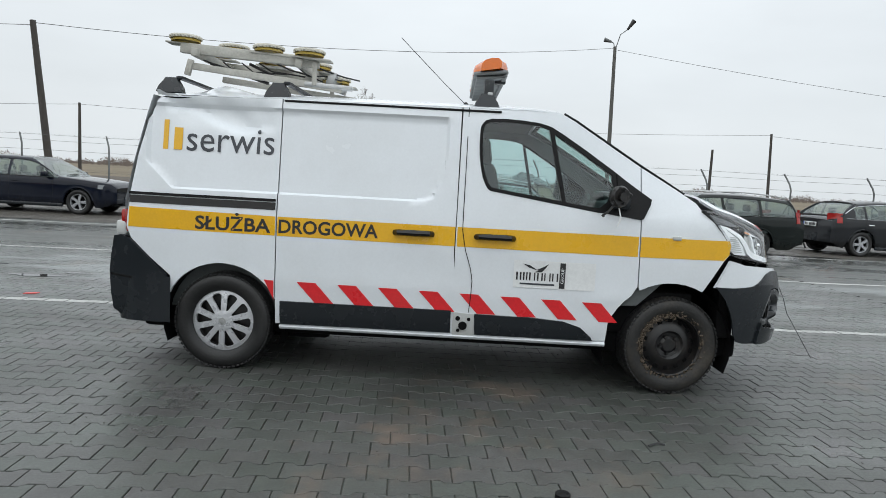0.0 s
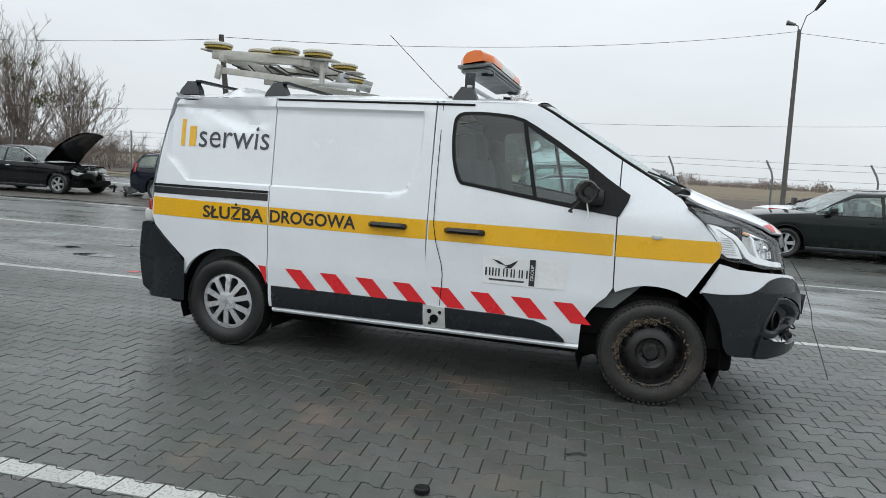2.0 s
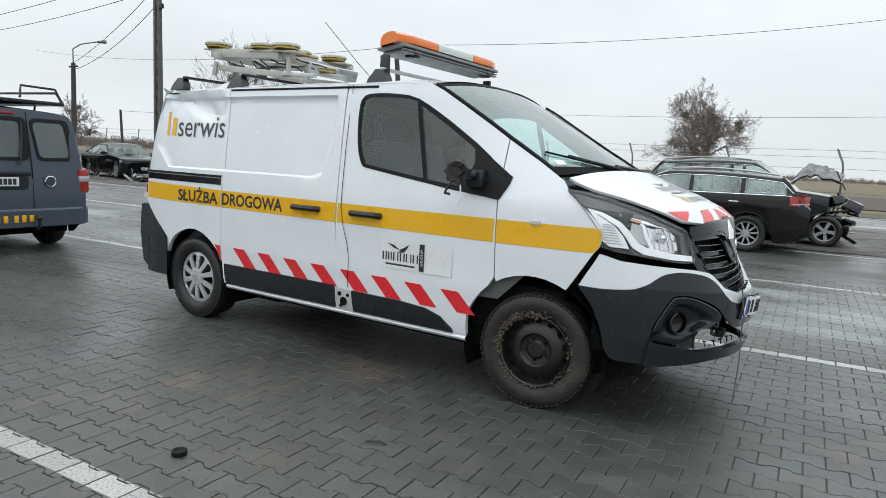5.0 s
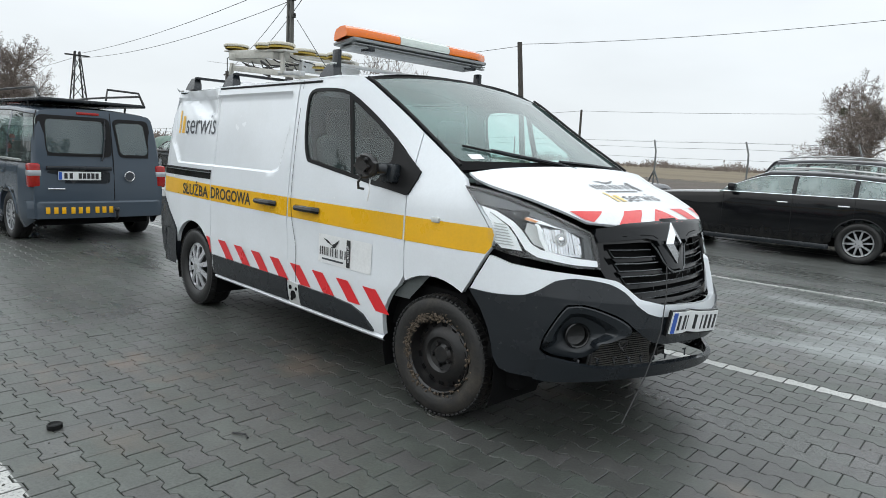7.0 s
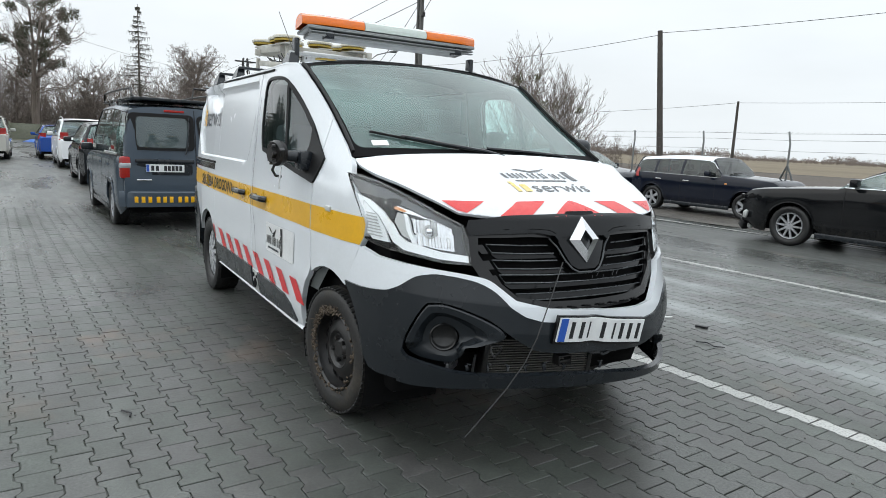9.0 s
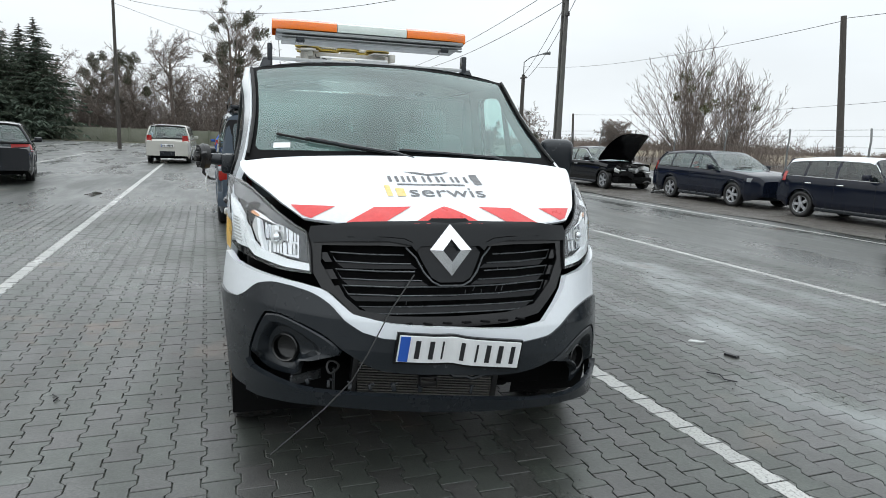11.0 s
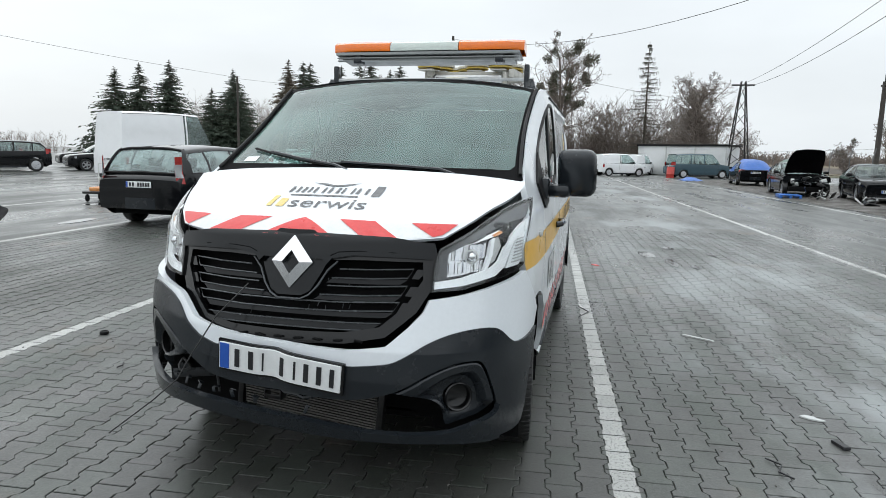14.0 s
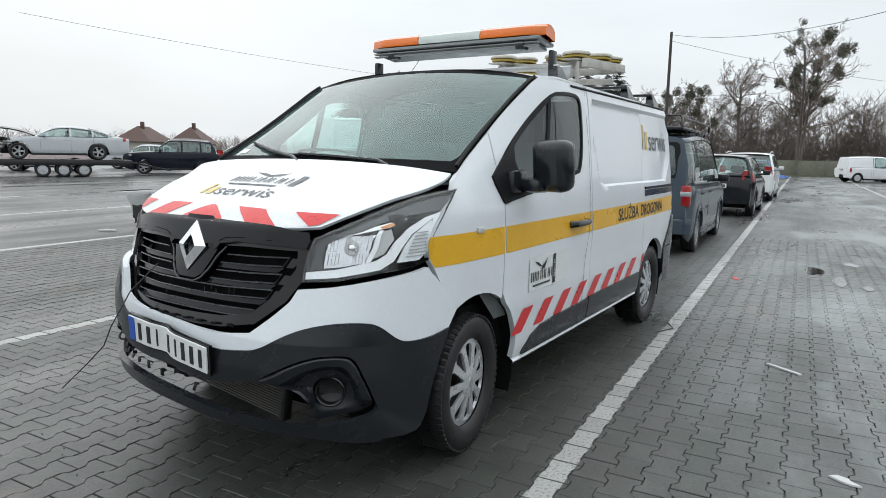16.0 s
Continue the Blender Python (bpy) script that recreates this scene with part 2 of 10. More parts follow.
M_SEAT = surface("dark_seat_cloth", (0.045, 0.046, 0.05), 0.9, grain=0.35, grain_scale=150, wear=0.3, bump=0.3)
M_BULK = surface("grey_cab_lining", (0.09, 0.1, 0.1), 0.7, grain=0.1, wear=0.3, bump=0.1)
M_REDLAMP = surface("red_tail_lamp", (0.3, 0.012, 0.012), 0.12, grain=0.2, grain_scale=40, wear=0.3, wear_scale=8, wear_col=(0.45, 0.06, 0.02), bump=0.0)
M_ORANGE = surface("orange_reflector", (0.65, 0.28, 0.1), 0.3, grain=0.05, wear=0.2, bump=0.0)
M_INTERCOOL = surface("dusty_radiator_fins", (0.16, 0.15, 0.14), 0.55, metal=0.4, grain=0.3, grain_scale=120, wear=0.5, bump=0.2)
M_WIRE = surface("thin_dark_cable", (0.02, 0.02, 0.02), 0.6, grain=0.1, bump=0.0)

# ---- building helpers ----
from mathutils.geometry import tessellate_polygon


def thing(name, m, label, category, group="", kind=""):
    ob = new(name)
    ob.empty_display_size = 0.2
    ob.matrix_basis = m
    return tagged(ob, label, category, group, kind)


def mesh_of(name, bm, material, sharp=38):
    me = bpy.data.meshes.new(name)
    bm.to_mesh(me)
    bm.free()
    me.shade_smooth()
    me.set_sharp_from_angle(angle=radians(sharp))
    me.materials.append(material)
    return me


def part(name, bm, material, parent=None, label="", sharp=38):
    ob = new(name, mesh_of(name, bm, material, sharp))
    if parent is not None:
        ob.parent = parent
    if label:
        ob["label"] = label
    return ob


def place(verts, m):
    for v in verts:
        v.co = m @ v.co


def box(bm, c, s, bevel=0.0, m=None, seg=2):
    r = bmesh.ops.create_cube(bm, size=1.0)
    vs = r["verts"]
    for v in vs:
        v.co = Vector((v.co.x * s[0], v.co.y * s[1], v.co.z * s[2]))
    if bevel:
        es = list({e for v in vs for e in v.link_edges})
        r2 = bmesh.ops.bevel(bm, geom=es, offset=bevel, segments=seg, affect="EDGES", profile=0.5)
        vs = list({v for f in r2["faces"] for v in f.verts} | {v for v in vs if v.is_valid})
    mm = (Matrix.Translation(c) if m is None else Matrix.Translation(c) @ m)
    place(vs, mm)
    return bm


def rod(bm, a, b, r, r2=None, seg=8, caps=True):
    a, b = Vector(a), Vector(b)
    d = b - a
    if d.length < 1e-6:
        return bm
    q = d.to_track_quat("Z", "Y").to_matrix().to_4x4()
    bmesh.ops.create_cone(bm, cap_ends=caps, cap_tris=False, segments=seg, radius1=r, radius2=r if r2 is None else r2, depth=d.length, matrix=Matrix.Translation((a + b) / 2) @ q)
    return bm


def tube(bm, pts, r, seg=6, taper=None):
    """A round bar along points, with mitred joints."""
    pts = [Vector(p) for p in pts]
    rings = []
    for i, p in enumerate(pts):
        d = (pts[min(i + 1, len(pts) - 1)] - pts[max(i - 1, 0)]).normalized()
        u = d.orthogonal().normalized() if i == 0 else (u - d * u.dot(d)).normalized()
        w = d.cross(u)
        rr = r if taper is None else r * (1 - (1 - taper) * i / (len(pts) - 1))
        rings.append([bm.verts.new(p + (u * math.cos(2 * math.pi * k / seg) + w * math.sin(2 * math.pi * k / seg)) * rr) for k in range(seg)])
    for a, b in zip(rings, rings[1:]):
        for k in range(seg):
            bm.faces.new((a[k], a[(k + 1) % seg], b[(k + 1) % seg], b[k]))
    bm.faces.new(rings[0][::-1])
    bm.faces.new(rings[-1])
    return bm


def lathe(bm, prof, seg=32, m=None):
    """Turns a profile of (radius, along) about the y axis."""
    m = m or Matrix()
    rings = []
    for r, h in prof:
        if r < 1e-5:
            rings.append([bm.verts.new(m @ Vector((0, h, 0)))])
        else:
            rings.append([bm.verts.new(m @ Vector((r * math.cos(2 * math.pi * k / seg), h, r * math.sin(2 * math.pi * k / seg)))) for k in range(seg)])
    for a, b in zip(rings, rings[1:]):
        for k in range(seg):
            k2 = (k + 1) % seg
            if len(a) == 1:
                bm.faces.new((a[0], b[k], b[k2]))
            elif len(b) == 1:
                bm.faces.new((a[k], b[0], a[k2]))
            else:
                bm.faces.new((a[k], b[k], b[k2], a[k2]))
    return bm


def grid(bm, f, us, vs):
    rows = [[bm.verts.new(f(u, v)) for v in vs] for u in us]
    for a, b in zip(rows, rows[1:]):
        for k in range(len(vs) - 1):
            bm.faces.new((a[k], b[k], b[k + 1], a[k + 1]))
    return rows


def lin(a, b, n):
    return [a + (b - a) * i / (n - 1) for i in range(n)]


def interp(x, table):
    if x <= table[0][0]:
        return table[0][1]
    for (a, p), (b, q) in zip(table, table[1:]):
        if x <= b:
            return p + (q - p) * (x - a) / (b - a)
    return table[-1][1]


def smooth(a, b, x):
    t = min(1.0, max(0.0, (x - a) / (b - a)))
    return t * t * (3 - 2 * t)


def arc(cx, cz, r, a0, a1, n):
    return [(cx + r * math.cos(radians(a)), cz + r * math.sin(radians(a))) for a in lin(a0, a1, n)]


def on_surface(b, surf, off, thick, su, sv, cuts_u=(), cuts_v=()):
    """Cuts a flat bmesh along a grid, lays it on a curved surface and turns its rim inwards."""
    us, vs = [v.co.x for v in b.verts], [v.co.y for v in b.verts]
    lines = [(k, 0) for k in cuts_u] + [(k, 1) for k in cuts_v]
    for lo, hi, st, ax in ((min(us), max(us), su, 0), (min(vs), max(vs), sv, 1)):
        if st:
            k = math.floor(lo / st) * st + st
            while k < hi - 1e-4:
                lines.append((k, ax))
                k += st
    for k, ax in lines:
        bmesh.ops.bisect_plane(b, geom=b.verts[:] + b.edges[:] + b.faces[:], dist=1e-5, plane_co=(k, 0, 0) if ax == 0 else (0, k, 0), plane_no=(1, 0, 0) if ax == 0 else (0, 1, 0))
    bmesh.ops.remove_doubles(b, verts=b.verts[:], dist=1e-5)
    nor = {}
    for v in b.verts:
        u, w = v.co.x, v.co.y
        p, e = Vector(surf(u, w)), 0.004
        n = (Vector(surf(u + e, w)) - Vector(surf(u - e, w))).cross(Vector(surf(u, w + e)) - Vector(surf(u, w - e)))
        n = n.normalized() if n.length > 1e-12 else Vector((1, 0, 0))
        nor[v] = (p, n)
    for v, (p, n) in nor.items():
        v.co = p + n * off
    for f in b.faces:
        f.normal_update()
        if f.normal.dot(nor[f.verts[0]][1]) < 0:
            f.normal_flip()
    if thick:
        edge = [e for e in b.edges if len(e.link_faces) == 1]
        r = bmesh.ops.extrude_edge_only(b, edges=edge)
        made = [g for g in r["geom"] if isinstance(g, bmesh.types.BMVert)]
        old = {}
        for v in made:
            for e in v.link_edges:
                o = e.other_vert(v)
                if o in nor:
                    old[v] = nor[o][1]
        for v, n in old.items():
            v.co = v.co - n * thick
    return b


def patch(outline, surf, off=0.0, thick=0.0, su=0.1, sv=0.1, holes=(), cuts_u=(), cuts_v=()):
    loops = [[Vector((p[0], p[1], 0)) for p in lp] for lp in (outline, *holes)]
    b = bmesh.new()
    vs = [b.verts.new(p) for lp in loops for p in lp]
    for t in tessellate_polygon(loops):
        try:
            b.faces.new([vs[i] for i in t])
        except ValueError:
            pass
    return on_surface(b, surf, off, thick, su, sv, cuts_u, cuts_v)


def eased(pts, n):
    """An open line with its corners rounded off."""
    out = []
    for i in range(len(pts) - 1):
        p0, p1, p2, p3 = (Vector(pts[min(len(pts) - 1, max(0, i + d))]) for d in (-1, 0, 1, 2))
        for j in range(n):
            t = j / n
            q = 0.5 * (2 * p1 + (p2 - p0) * t + (2 * p0 - 5 * p1 + 4 * p2 - p3) * t * t + (3 * p1 - p0 - 3 * p2 + p3) * t ** 3)
            out.append((q.x, q.y))
    return out + [tuple(pts[-1])]


def text_flat(body, height, x0, z0, length=None, slant=0.0, offset=0.0, mirror=False):
    """The built-in font's outline as a flat bmesh: cap height, lower left corner, length across."""
    cu = bpy.data.curves.new("writing", "FONT")
    cu.body, cu.size, cu.resolution_u, cu.offset = body, 1.0, 3, offset
    ob = bpy.data.objects.new("writing", cu)
    me = bpy.data.meshes.new_from_object(ob)
    b = bmesh.new()
    b.from_mesh(me)
    bpy.data.objects.remove(ob)
    bpy.data.curves.remove(cu)
    bpy.data.meshes.remove(me)
    lo, hi = min(v.co.x for v in b.verts), max(v.co.x for v in b.verts)
    sz = height / 0.7
    sx = length / (hi - lo) if length else sz
    for v in b.verts:
        x, y = (v.co.x - lo) * sx, v.co.y * sz
        v.co = Vector((x0 + (-x if mirror else x) + slant * y, z0 + y, 0))
    return b

# ---- ground, markings, verge, field ----
def gz(x, y):
    """The yard rises slightly to the south."""
    return 0.24 * (1 - math.exp(-max(0.0, -y - 3.5) / 14.0))


NRM = math.hypot(1, SLOPE)
LINES = (-2.92, 1.27, 5.3, 9.75, -7.2, -11.4, -15.6, -20.2)


def plan(a, c):
    """From along and across the bays to x and y."""
    return ((a - SLOPE * c) / NRM, (a * SLOPE + c) / NRM)


NEAR = (-9.0, 6.4, -7.0, 6.2)      # the stretch of paving laid stone by stone: along from, to, across from, to


def pavement(name, pieces):
    """Wet concrete paving with worn white lines; with pieces, tone varies stone by stone, else the joints are drawn."""
    m, n, l, b = nodes_of(name)
    geo = n.new("ShaderNodeNewGeometry")
    mp = n.new("ShaderNodeMapping")
    mp.vector_type = "POINT"
    mp.inputs["Rotation"].default_value = (0, 0, -math.atan(SLOPE))
    l.new(geo.outputs["Position"], mp.inputs[0])
    sep = n.new("ShaderNodeSeparateXYZ")
    l.new(mp.outputs[0], sep.inputs[0])

    def nz(scale, detail=5, rough=0.62, st=(1, 1, 1)):
        t, q = n.new("ShaderNodeTexNoise"), n.new("ShaderNodeMapping")
        q.inputs["Scale"].default_value = st
        l.new(mp.outputs[0], q.inputs[0])
        l.new(q.outputs[0], t.inputs["Vector"])
        t.inputs["Scale"].default_value, t.inputs["Detail"].default_value, t.inputs["Roughness"].default_value = scale, detail, rough
        return t.outputs[0]

    big, mid, fine, streak = nz(0.2), nz(1.6), nz(70, 4, 0.7), nz(0.5, 4, 0.6, (0.35, 1.6, 1))
    col = mixed(n, l, remap(n, l, big, 0.35, 0.65, 0, 1), (0.054, 0.057, 0.050), (0.1, 0.104, 0.1))
    col = mixed(n, l, remap(n, l, mid, 0.52, 0.72, 0, 0.4), col, (0.036, 0.036, 0.033))
    if pieces:
        tone = n.new("ShaderNodeObjectInfo").outputs["Random"] if pieces == "objects" else geo.outputs["Random Per Island"]
        col = mixed(n, l, 1.0, col, remap(n, l, tone, 0, 1, 0.86, 1.12), "MULTIPLY")
        flip = n.new("ShaderNodeMath")
        flip.operation = "FRACT"
        mul = n.new("ShaderNodeMath")
        mul.operation, mul.inputs[1].default_value = "MULTIPLY", 17.0
        l.new(tone, mul.inputs[0])
        l.new(mul.outputs[0], flip.inputs[0])
        col = mixed(n, l, 1.0, col, mixed(n, l, flip.outputs[0], (0.93, 1.02, 0.95), (1.06, 0.98, 1.03)), "MULTIPLY")
    else:
        br = n.new("ShaderNodeTexBrick")
        br.offset, br.inputs["Scale"].default_value = 0.5, 1.0
        br.inputs["Brick Width"].default_value, br.inputs["Row Height"].default_value, br.inputs["Mortar Size"].default_value = 0.33, 0.168, 0.012
        br.inputs["Color1"].default_value, br.inputs["Color2"].default_value, br.inputs["Mortar"].default_value = (1, 1, 1, 1), (0.86, 0.86, 0.86, 1), (0.45, 0.45, 0.45, 1)
        l.new(mp.outputs[0], br.inputs["Vector"])
        col = mixed(n, l, 0.6, col, br.outputs[0], "MULTIPLY")
    col = mixed(n, l, 1.0, col, remap(n, l, fine, 0.25, 0.75, 0.5, 1.42), "MULTIPLY")
    col = mixed(n, l, 1.0, col, remap(n, l, nz(7, 5, 0.7), 0.3, 0.7, 0.78, 1.2), "MULTIPLY")
    # worn, dirt-filled edges of the stones
    nrm = n.new("ShaderNodeSeparateXYZ")
    l.new(geo.outputs["True Normal"], nrm.inputs[0])
    top = remap(n, l, nrm.outputs["Z"], 0.88, 0.97, 0, 1)
    if pieces:
        col = mixed(n, l, 1.0, col, remap(n, l, top, 0, 1, 0.8, 1.0), "MULTIPLY")
    # darker brown-green patches, one centred under the van, and pale film between two lines
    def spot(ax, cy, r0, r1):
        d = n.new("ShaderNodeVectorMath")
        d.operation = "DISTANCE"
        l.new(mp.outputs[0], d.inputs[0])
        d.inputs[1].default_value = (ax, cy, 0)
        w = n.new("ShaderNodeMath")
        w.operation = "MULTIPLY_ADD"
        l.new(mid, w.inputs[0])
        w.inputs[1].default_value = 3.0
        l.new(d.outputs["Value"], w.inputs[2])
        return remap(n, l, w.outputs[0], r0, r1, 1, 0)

    matte_spots = []
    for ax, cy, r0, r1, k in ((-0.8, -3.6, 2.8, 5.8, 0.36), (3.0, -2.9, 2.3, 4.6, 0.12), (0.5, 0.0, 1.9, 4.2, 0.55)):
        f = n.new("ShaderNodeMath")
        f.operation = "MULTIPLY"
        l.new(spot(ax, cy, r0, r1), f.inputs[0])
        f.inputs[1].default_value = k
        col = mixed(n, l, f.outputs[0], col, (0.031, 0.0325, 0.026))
        matte_spots.append(f.outputs[0])
    # wet patches; shade under the van's front is painted into their dark colour
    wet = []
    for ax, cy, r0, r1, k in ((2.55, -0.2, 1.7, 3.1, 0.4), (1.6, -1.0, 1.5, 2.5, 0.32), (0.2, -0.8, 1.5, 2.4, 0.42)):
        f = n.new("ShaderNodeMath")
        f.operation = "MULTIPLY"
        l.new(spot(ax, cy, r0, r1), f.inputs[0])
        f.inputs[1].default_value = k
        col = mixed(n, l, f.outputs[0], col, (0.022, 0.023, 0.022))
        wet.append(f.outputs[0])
    film = n.new("ShaderNodeMath")
    film.operation = "MULTIPLY"
    l.new(remap(n, l, nz(0.75, 5, 0.62, (0.55, 1.3, 1)), 0.47, 0.62, 0, 0.85), film.inputs[0])
    band = n.new("ShaderNodeMath")
    band.operation = "SUBTRACT"
    l.new(sep.outputs["Y"], band.inputs[0])
    band.inputs[1].default_value = 3.4
    ab0 = n.new("ShaderNodeMath")
    ab0.operation = "ABSOLUTE"
    l.new(band.outputs[0], ab0.inputs[0])
    l.new(remap(n, l, ab0.outputs[0], 1.0, 1.9, 1, 0), film.inputs[1])
    col = mixed(n, l, film.outputs[0], col, (0.27, 0.285, 0.285))
    # reddish clay smears
    col = mixed(n, l, remap(n, l, nz(0.9, 4, 0.6), 0.61, 0.72, 0, 0.5), col, (0.13, 0.1, 0.078))
    for ax, cy, k in ((-0.14, -1.96, 0.8), (0.29, -1.15, 0.6), (-0.47, -2.23, 0.7), (0.55, -2.6, 0.4)):
        f = n.new("ShaderNodeMath")
        f.operation = "MULTIPLY"
        l.new(spot(ax, cy, 1.35, 1.75), f.inputs[0])
        f.inputs[1].default_value = k
        col = mixed(n, l, f.outputs[0], col, (0.13, 0.1, 0.08))
    # painted lines, worn through
    total = None
    for c in LINES:
        s1 = n.new("ShaderNodeMath")
        s1.operation = "SUBTRACT"
        l.new(sep.outputs["Y"], s1.inputs[0])
        s1.inputs[1].default_value = c
        ab = n.new("ShaderNodeMath")
        ab.operation = "ABSOLUTE"
        l.new(s1.outputs[0], ab.inputs[0])
        f = remap(n, l, ab.outputs[0], 0.056, 0.061, 1, 0)
        if total is None:
            total = f
        else:
            mx = n.new("ShaderNodeMath")
            mx.operation = "MAXIMUM"
            l.new(total, mx.inputs[0])
            l.new(f, mx.inputs[1])
            total = mx.outputs[0]
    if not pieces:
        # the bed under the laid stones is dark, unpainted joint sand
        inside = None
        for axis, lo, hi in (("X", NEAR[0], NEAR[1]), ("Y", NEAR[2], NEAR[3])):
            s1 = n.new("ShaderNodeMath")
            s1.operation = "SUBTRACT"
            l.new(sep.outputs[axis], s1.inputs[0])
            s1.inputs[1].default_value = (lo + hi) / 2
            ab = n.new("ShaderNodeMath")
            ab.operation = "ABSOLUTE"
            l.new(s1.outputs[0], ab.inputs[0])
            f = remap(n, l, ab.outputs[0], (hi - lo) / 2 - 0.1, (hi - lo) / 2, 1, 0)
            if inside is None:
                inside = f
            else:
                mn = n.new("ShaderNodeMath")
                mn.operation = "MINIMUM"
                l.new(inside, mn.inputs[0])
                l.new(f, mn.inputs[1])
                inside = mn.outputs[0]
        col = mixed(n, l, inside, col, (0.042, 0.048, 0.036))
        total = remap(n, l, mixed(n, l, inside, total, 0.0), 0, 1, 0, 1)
    wearm = n.new("ShaderNodeMath")
    wearm.operation = "MULTIPLY"
    l.new(total, wearm.inputs[0])
    l.new(remap(n, l, fine, 0.36, 0.5, 0.25, 0.95), wearm.inputs[1])
    if pieces:
        chip = n.new("ShaderNodeMath")
        chip.operation = "MULTIPLY"
        l.new(wearm.outputs[0], chip.inputs[0])
        l.new(remap(n, l, top, 0, 1, 0.1, 1.0), chip.inputs[1])
        coat = n.new("ShaderNodeMath")
        coat.operation = "MULTIPLY"
        l.new(chip.outputs[0], coat.inputs[0])
        l.new(remap(n, l, tone, 0, 1, 0.72, 1.0), coat.inputs[1])
        wearm = coat
    col = mixed(n, l, wearm.outputs[0], col, (0.46, 0.46, 0.44))
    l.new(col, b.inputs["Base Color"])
    matte_spots.append(film.outputs[0])
    rgh = remap(n, l, streak, 0.36, 0.62, 0.17, 0.52)
    for g in matte_spots:
        rgh = mixed(n, l, g, rgh, 0.6)
    for g in wet:
        rgh = mixed(n, l, g, rgh, 0.26)
    l.new(rgh, b.inputs["Roughness"])
    b.inputs["Specular IOR Level"].default_value = 0.5
    bumped(n, l, b, fine, 0.45, 0.004)
    return m


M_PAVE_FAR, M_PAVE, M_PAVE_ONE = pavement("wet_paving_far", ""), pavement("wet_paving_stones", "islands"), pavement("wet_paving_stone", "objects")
M_MUD = surface("muddy_verge", (0.075, 0.066, 0.055), 0.6, grain=0.5, grain_scale=14, wear=0.7, wear_scale=1.2, wear_col=(0.04, 0.036, 0.032), bump=0.9, bump_d=0.06, rvar=0.3)
M_FIELD = surface("winter_stubble_field", (0.16, 0.125, 0.075), 0.95, grain=0.35, grain_scale=1.5, wear=0.9, wear_scale=0.012, wear_col=(0.065, 0.05, 0.038), bump=0.5, bump_d=0.1, stretch=(0.3, 1.6, 1))
M_ROAD = surface("wet_asphalt_road", (0.055, 0.056, 0.058), 0.3, grain=0.3, grain_scale=30, wear=0.5, wear_scale=0.6, bump=0.3, bump_d=0.004, rvar=0.18)
M_GRASS = surface("dead_winter_grass", (0.10, 0.095, 0.055), 0.95, grain=0.5, grain_scale=6, wear=0.6, wear_scale=0.4, wear_col=(0.06, 0.07, 0.035), bump=0.7, bump_d=0.08)

b = bmesh.new()


def ground_z(x, y):
    a, c = (x + SLOPE * y) / NRM, (y - SLOPE * x) / NRM
    return gz(x, y) - (0.0085 if NEAR[0] - 0.5 < a < NEAR[1] + 0.5 and NEAR[2] - 0.5 < c < NEAR[3] + 0.5 else 0.0)


gxs = sorted(set([-2500, -900, -300, -120, -70, -40, -25, -15] + lin(-11.0, 8.0, 39) + [14, 30, 60, 150, 500, 2500]))
gys = sorted(set([-2500, -900, -300, -120, -70, -45, -35, -28, -22, -18, -15, -12] + lin(-10.0, 8.5, 38) + [10, 16, 30, 80, 300, 2500]))
grid(b, lambda x, y: (x, y, ground_z(x, y)), gxs, gys)
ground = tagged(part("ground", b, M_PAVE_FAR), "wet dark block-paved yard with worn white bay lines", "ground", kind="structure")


def sheet(name, outline, z, material, label, cat, rough=0.0, st=1.0):
    def f(u, v):
        return (u, v, z + rough * noise.noise((u * 0.7, v * 0.7, 3.1)) + gz(u, v))
    return tagged(part(name, patch(outline, f, 0, 0, st, st), material), label, cat, kind="structure")


def along(c0, x):
    return c0 * NRM + SLOPE * x


sheet("verge", [(x, along(10.2, x) + 0.12 * math.sin(x * 1.7) + 0.1 * math.sin(x * 4.1)) for x in lin(-48, 30, 60)] + [(30, 18.6), (-48, 15.6)], 0.009, M_MUD, "muddy verge strewn with dirt and debris", "verge", 0.02, 0.9)
sheet("road", [(-300, 9.5 - 5), (-48, 16.2), (30, 19.0), (300, 40), (300, 48), (30, 26.5), (-48, 23.5), (-300, 14)], 0.012, M_ROAD, "wet asphalt road behind the fence", "road", 0, 60)
sheet("field", [(-1500, 30), (-48, 27), (60, 31), (1500, 90), (1500, 1600), (-1500, 1600)], 0.05, M_FIELD, "pale brown stubble field", "field", 0.0, 200)
M_SOIL = surface("dark_ploughed_soil", (0.07, 0.055, 0.043), 0.95, grain=0.4, grain_scale=2, wear=0.5, wear_scale=0.2, wear_col=(0.11, 0.085, 0.055), bump=0.6, bump_d=0.1, stretch=(0.2, 1.5, 1))
sheet("ploughed_strip", [(-400, 26), (-48, 30), (60, 34), (400, 52), (400, 84), (60, 62), (-48, 58), (-400, 50)], 0.09, M_SOIL, "dark strip of ploughed soil", "soil", 0.0, 40)
sheet("grass_strip", [(-48, 23.6), (30, 26.6), (60, 28), (60, 31.2), (-48, 27.2)], 0.03, M_GRASS, "dead roadside grass", "grass", 0.05, 3)
sheet("grass_bank", [(-64, -60), (-64, 40), (-140, 60), (-140, -90)], 0.03, M_GRASS, "dead grass at the edge of the wood", "grass", 0.1, 6)
# kerb of the road beyond the fence
b = bmesh.new()
for k in range(39):
    x = -48 + 2 * k
    box(b, (x + 1, 15.9 + 0.036 * (x + 49), 0.06), (1.97, 0.18, 0.14), 0.012, pose(0, 0, 0, 0, 0, 2.1))
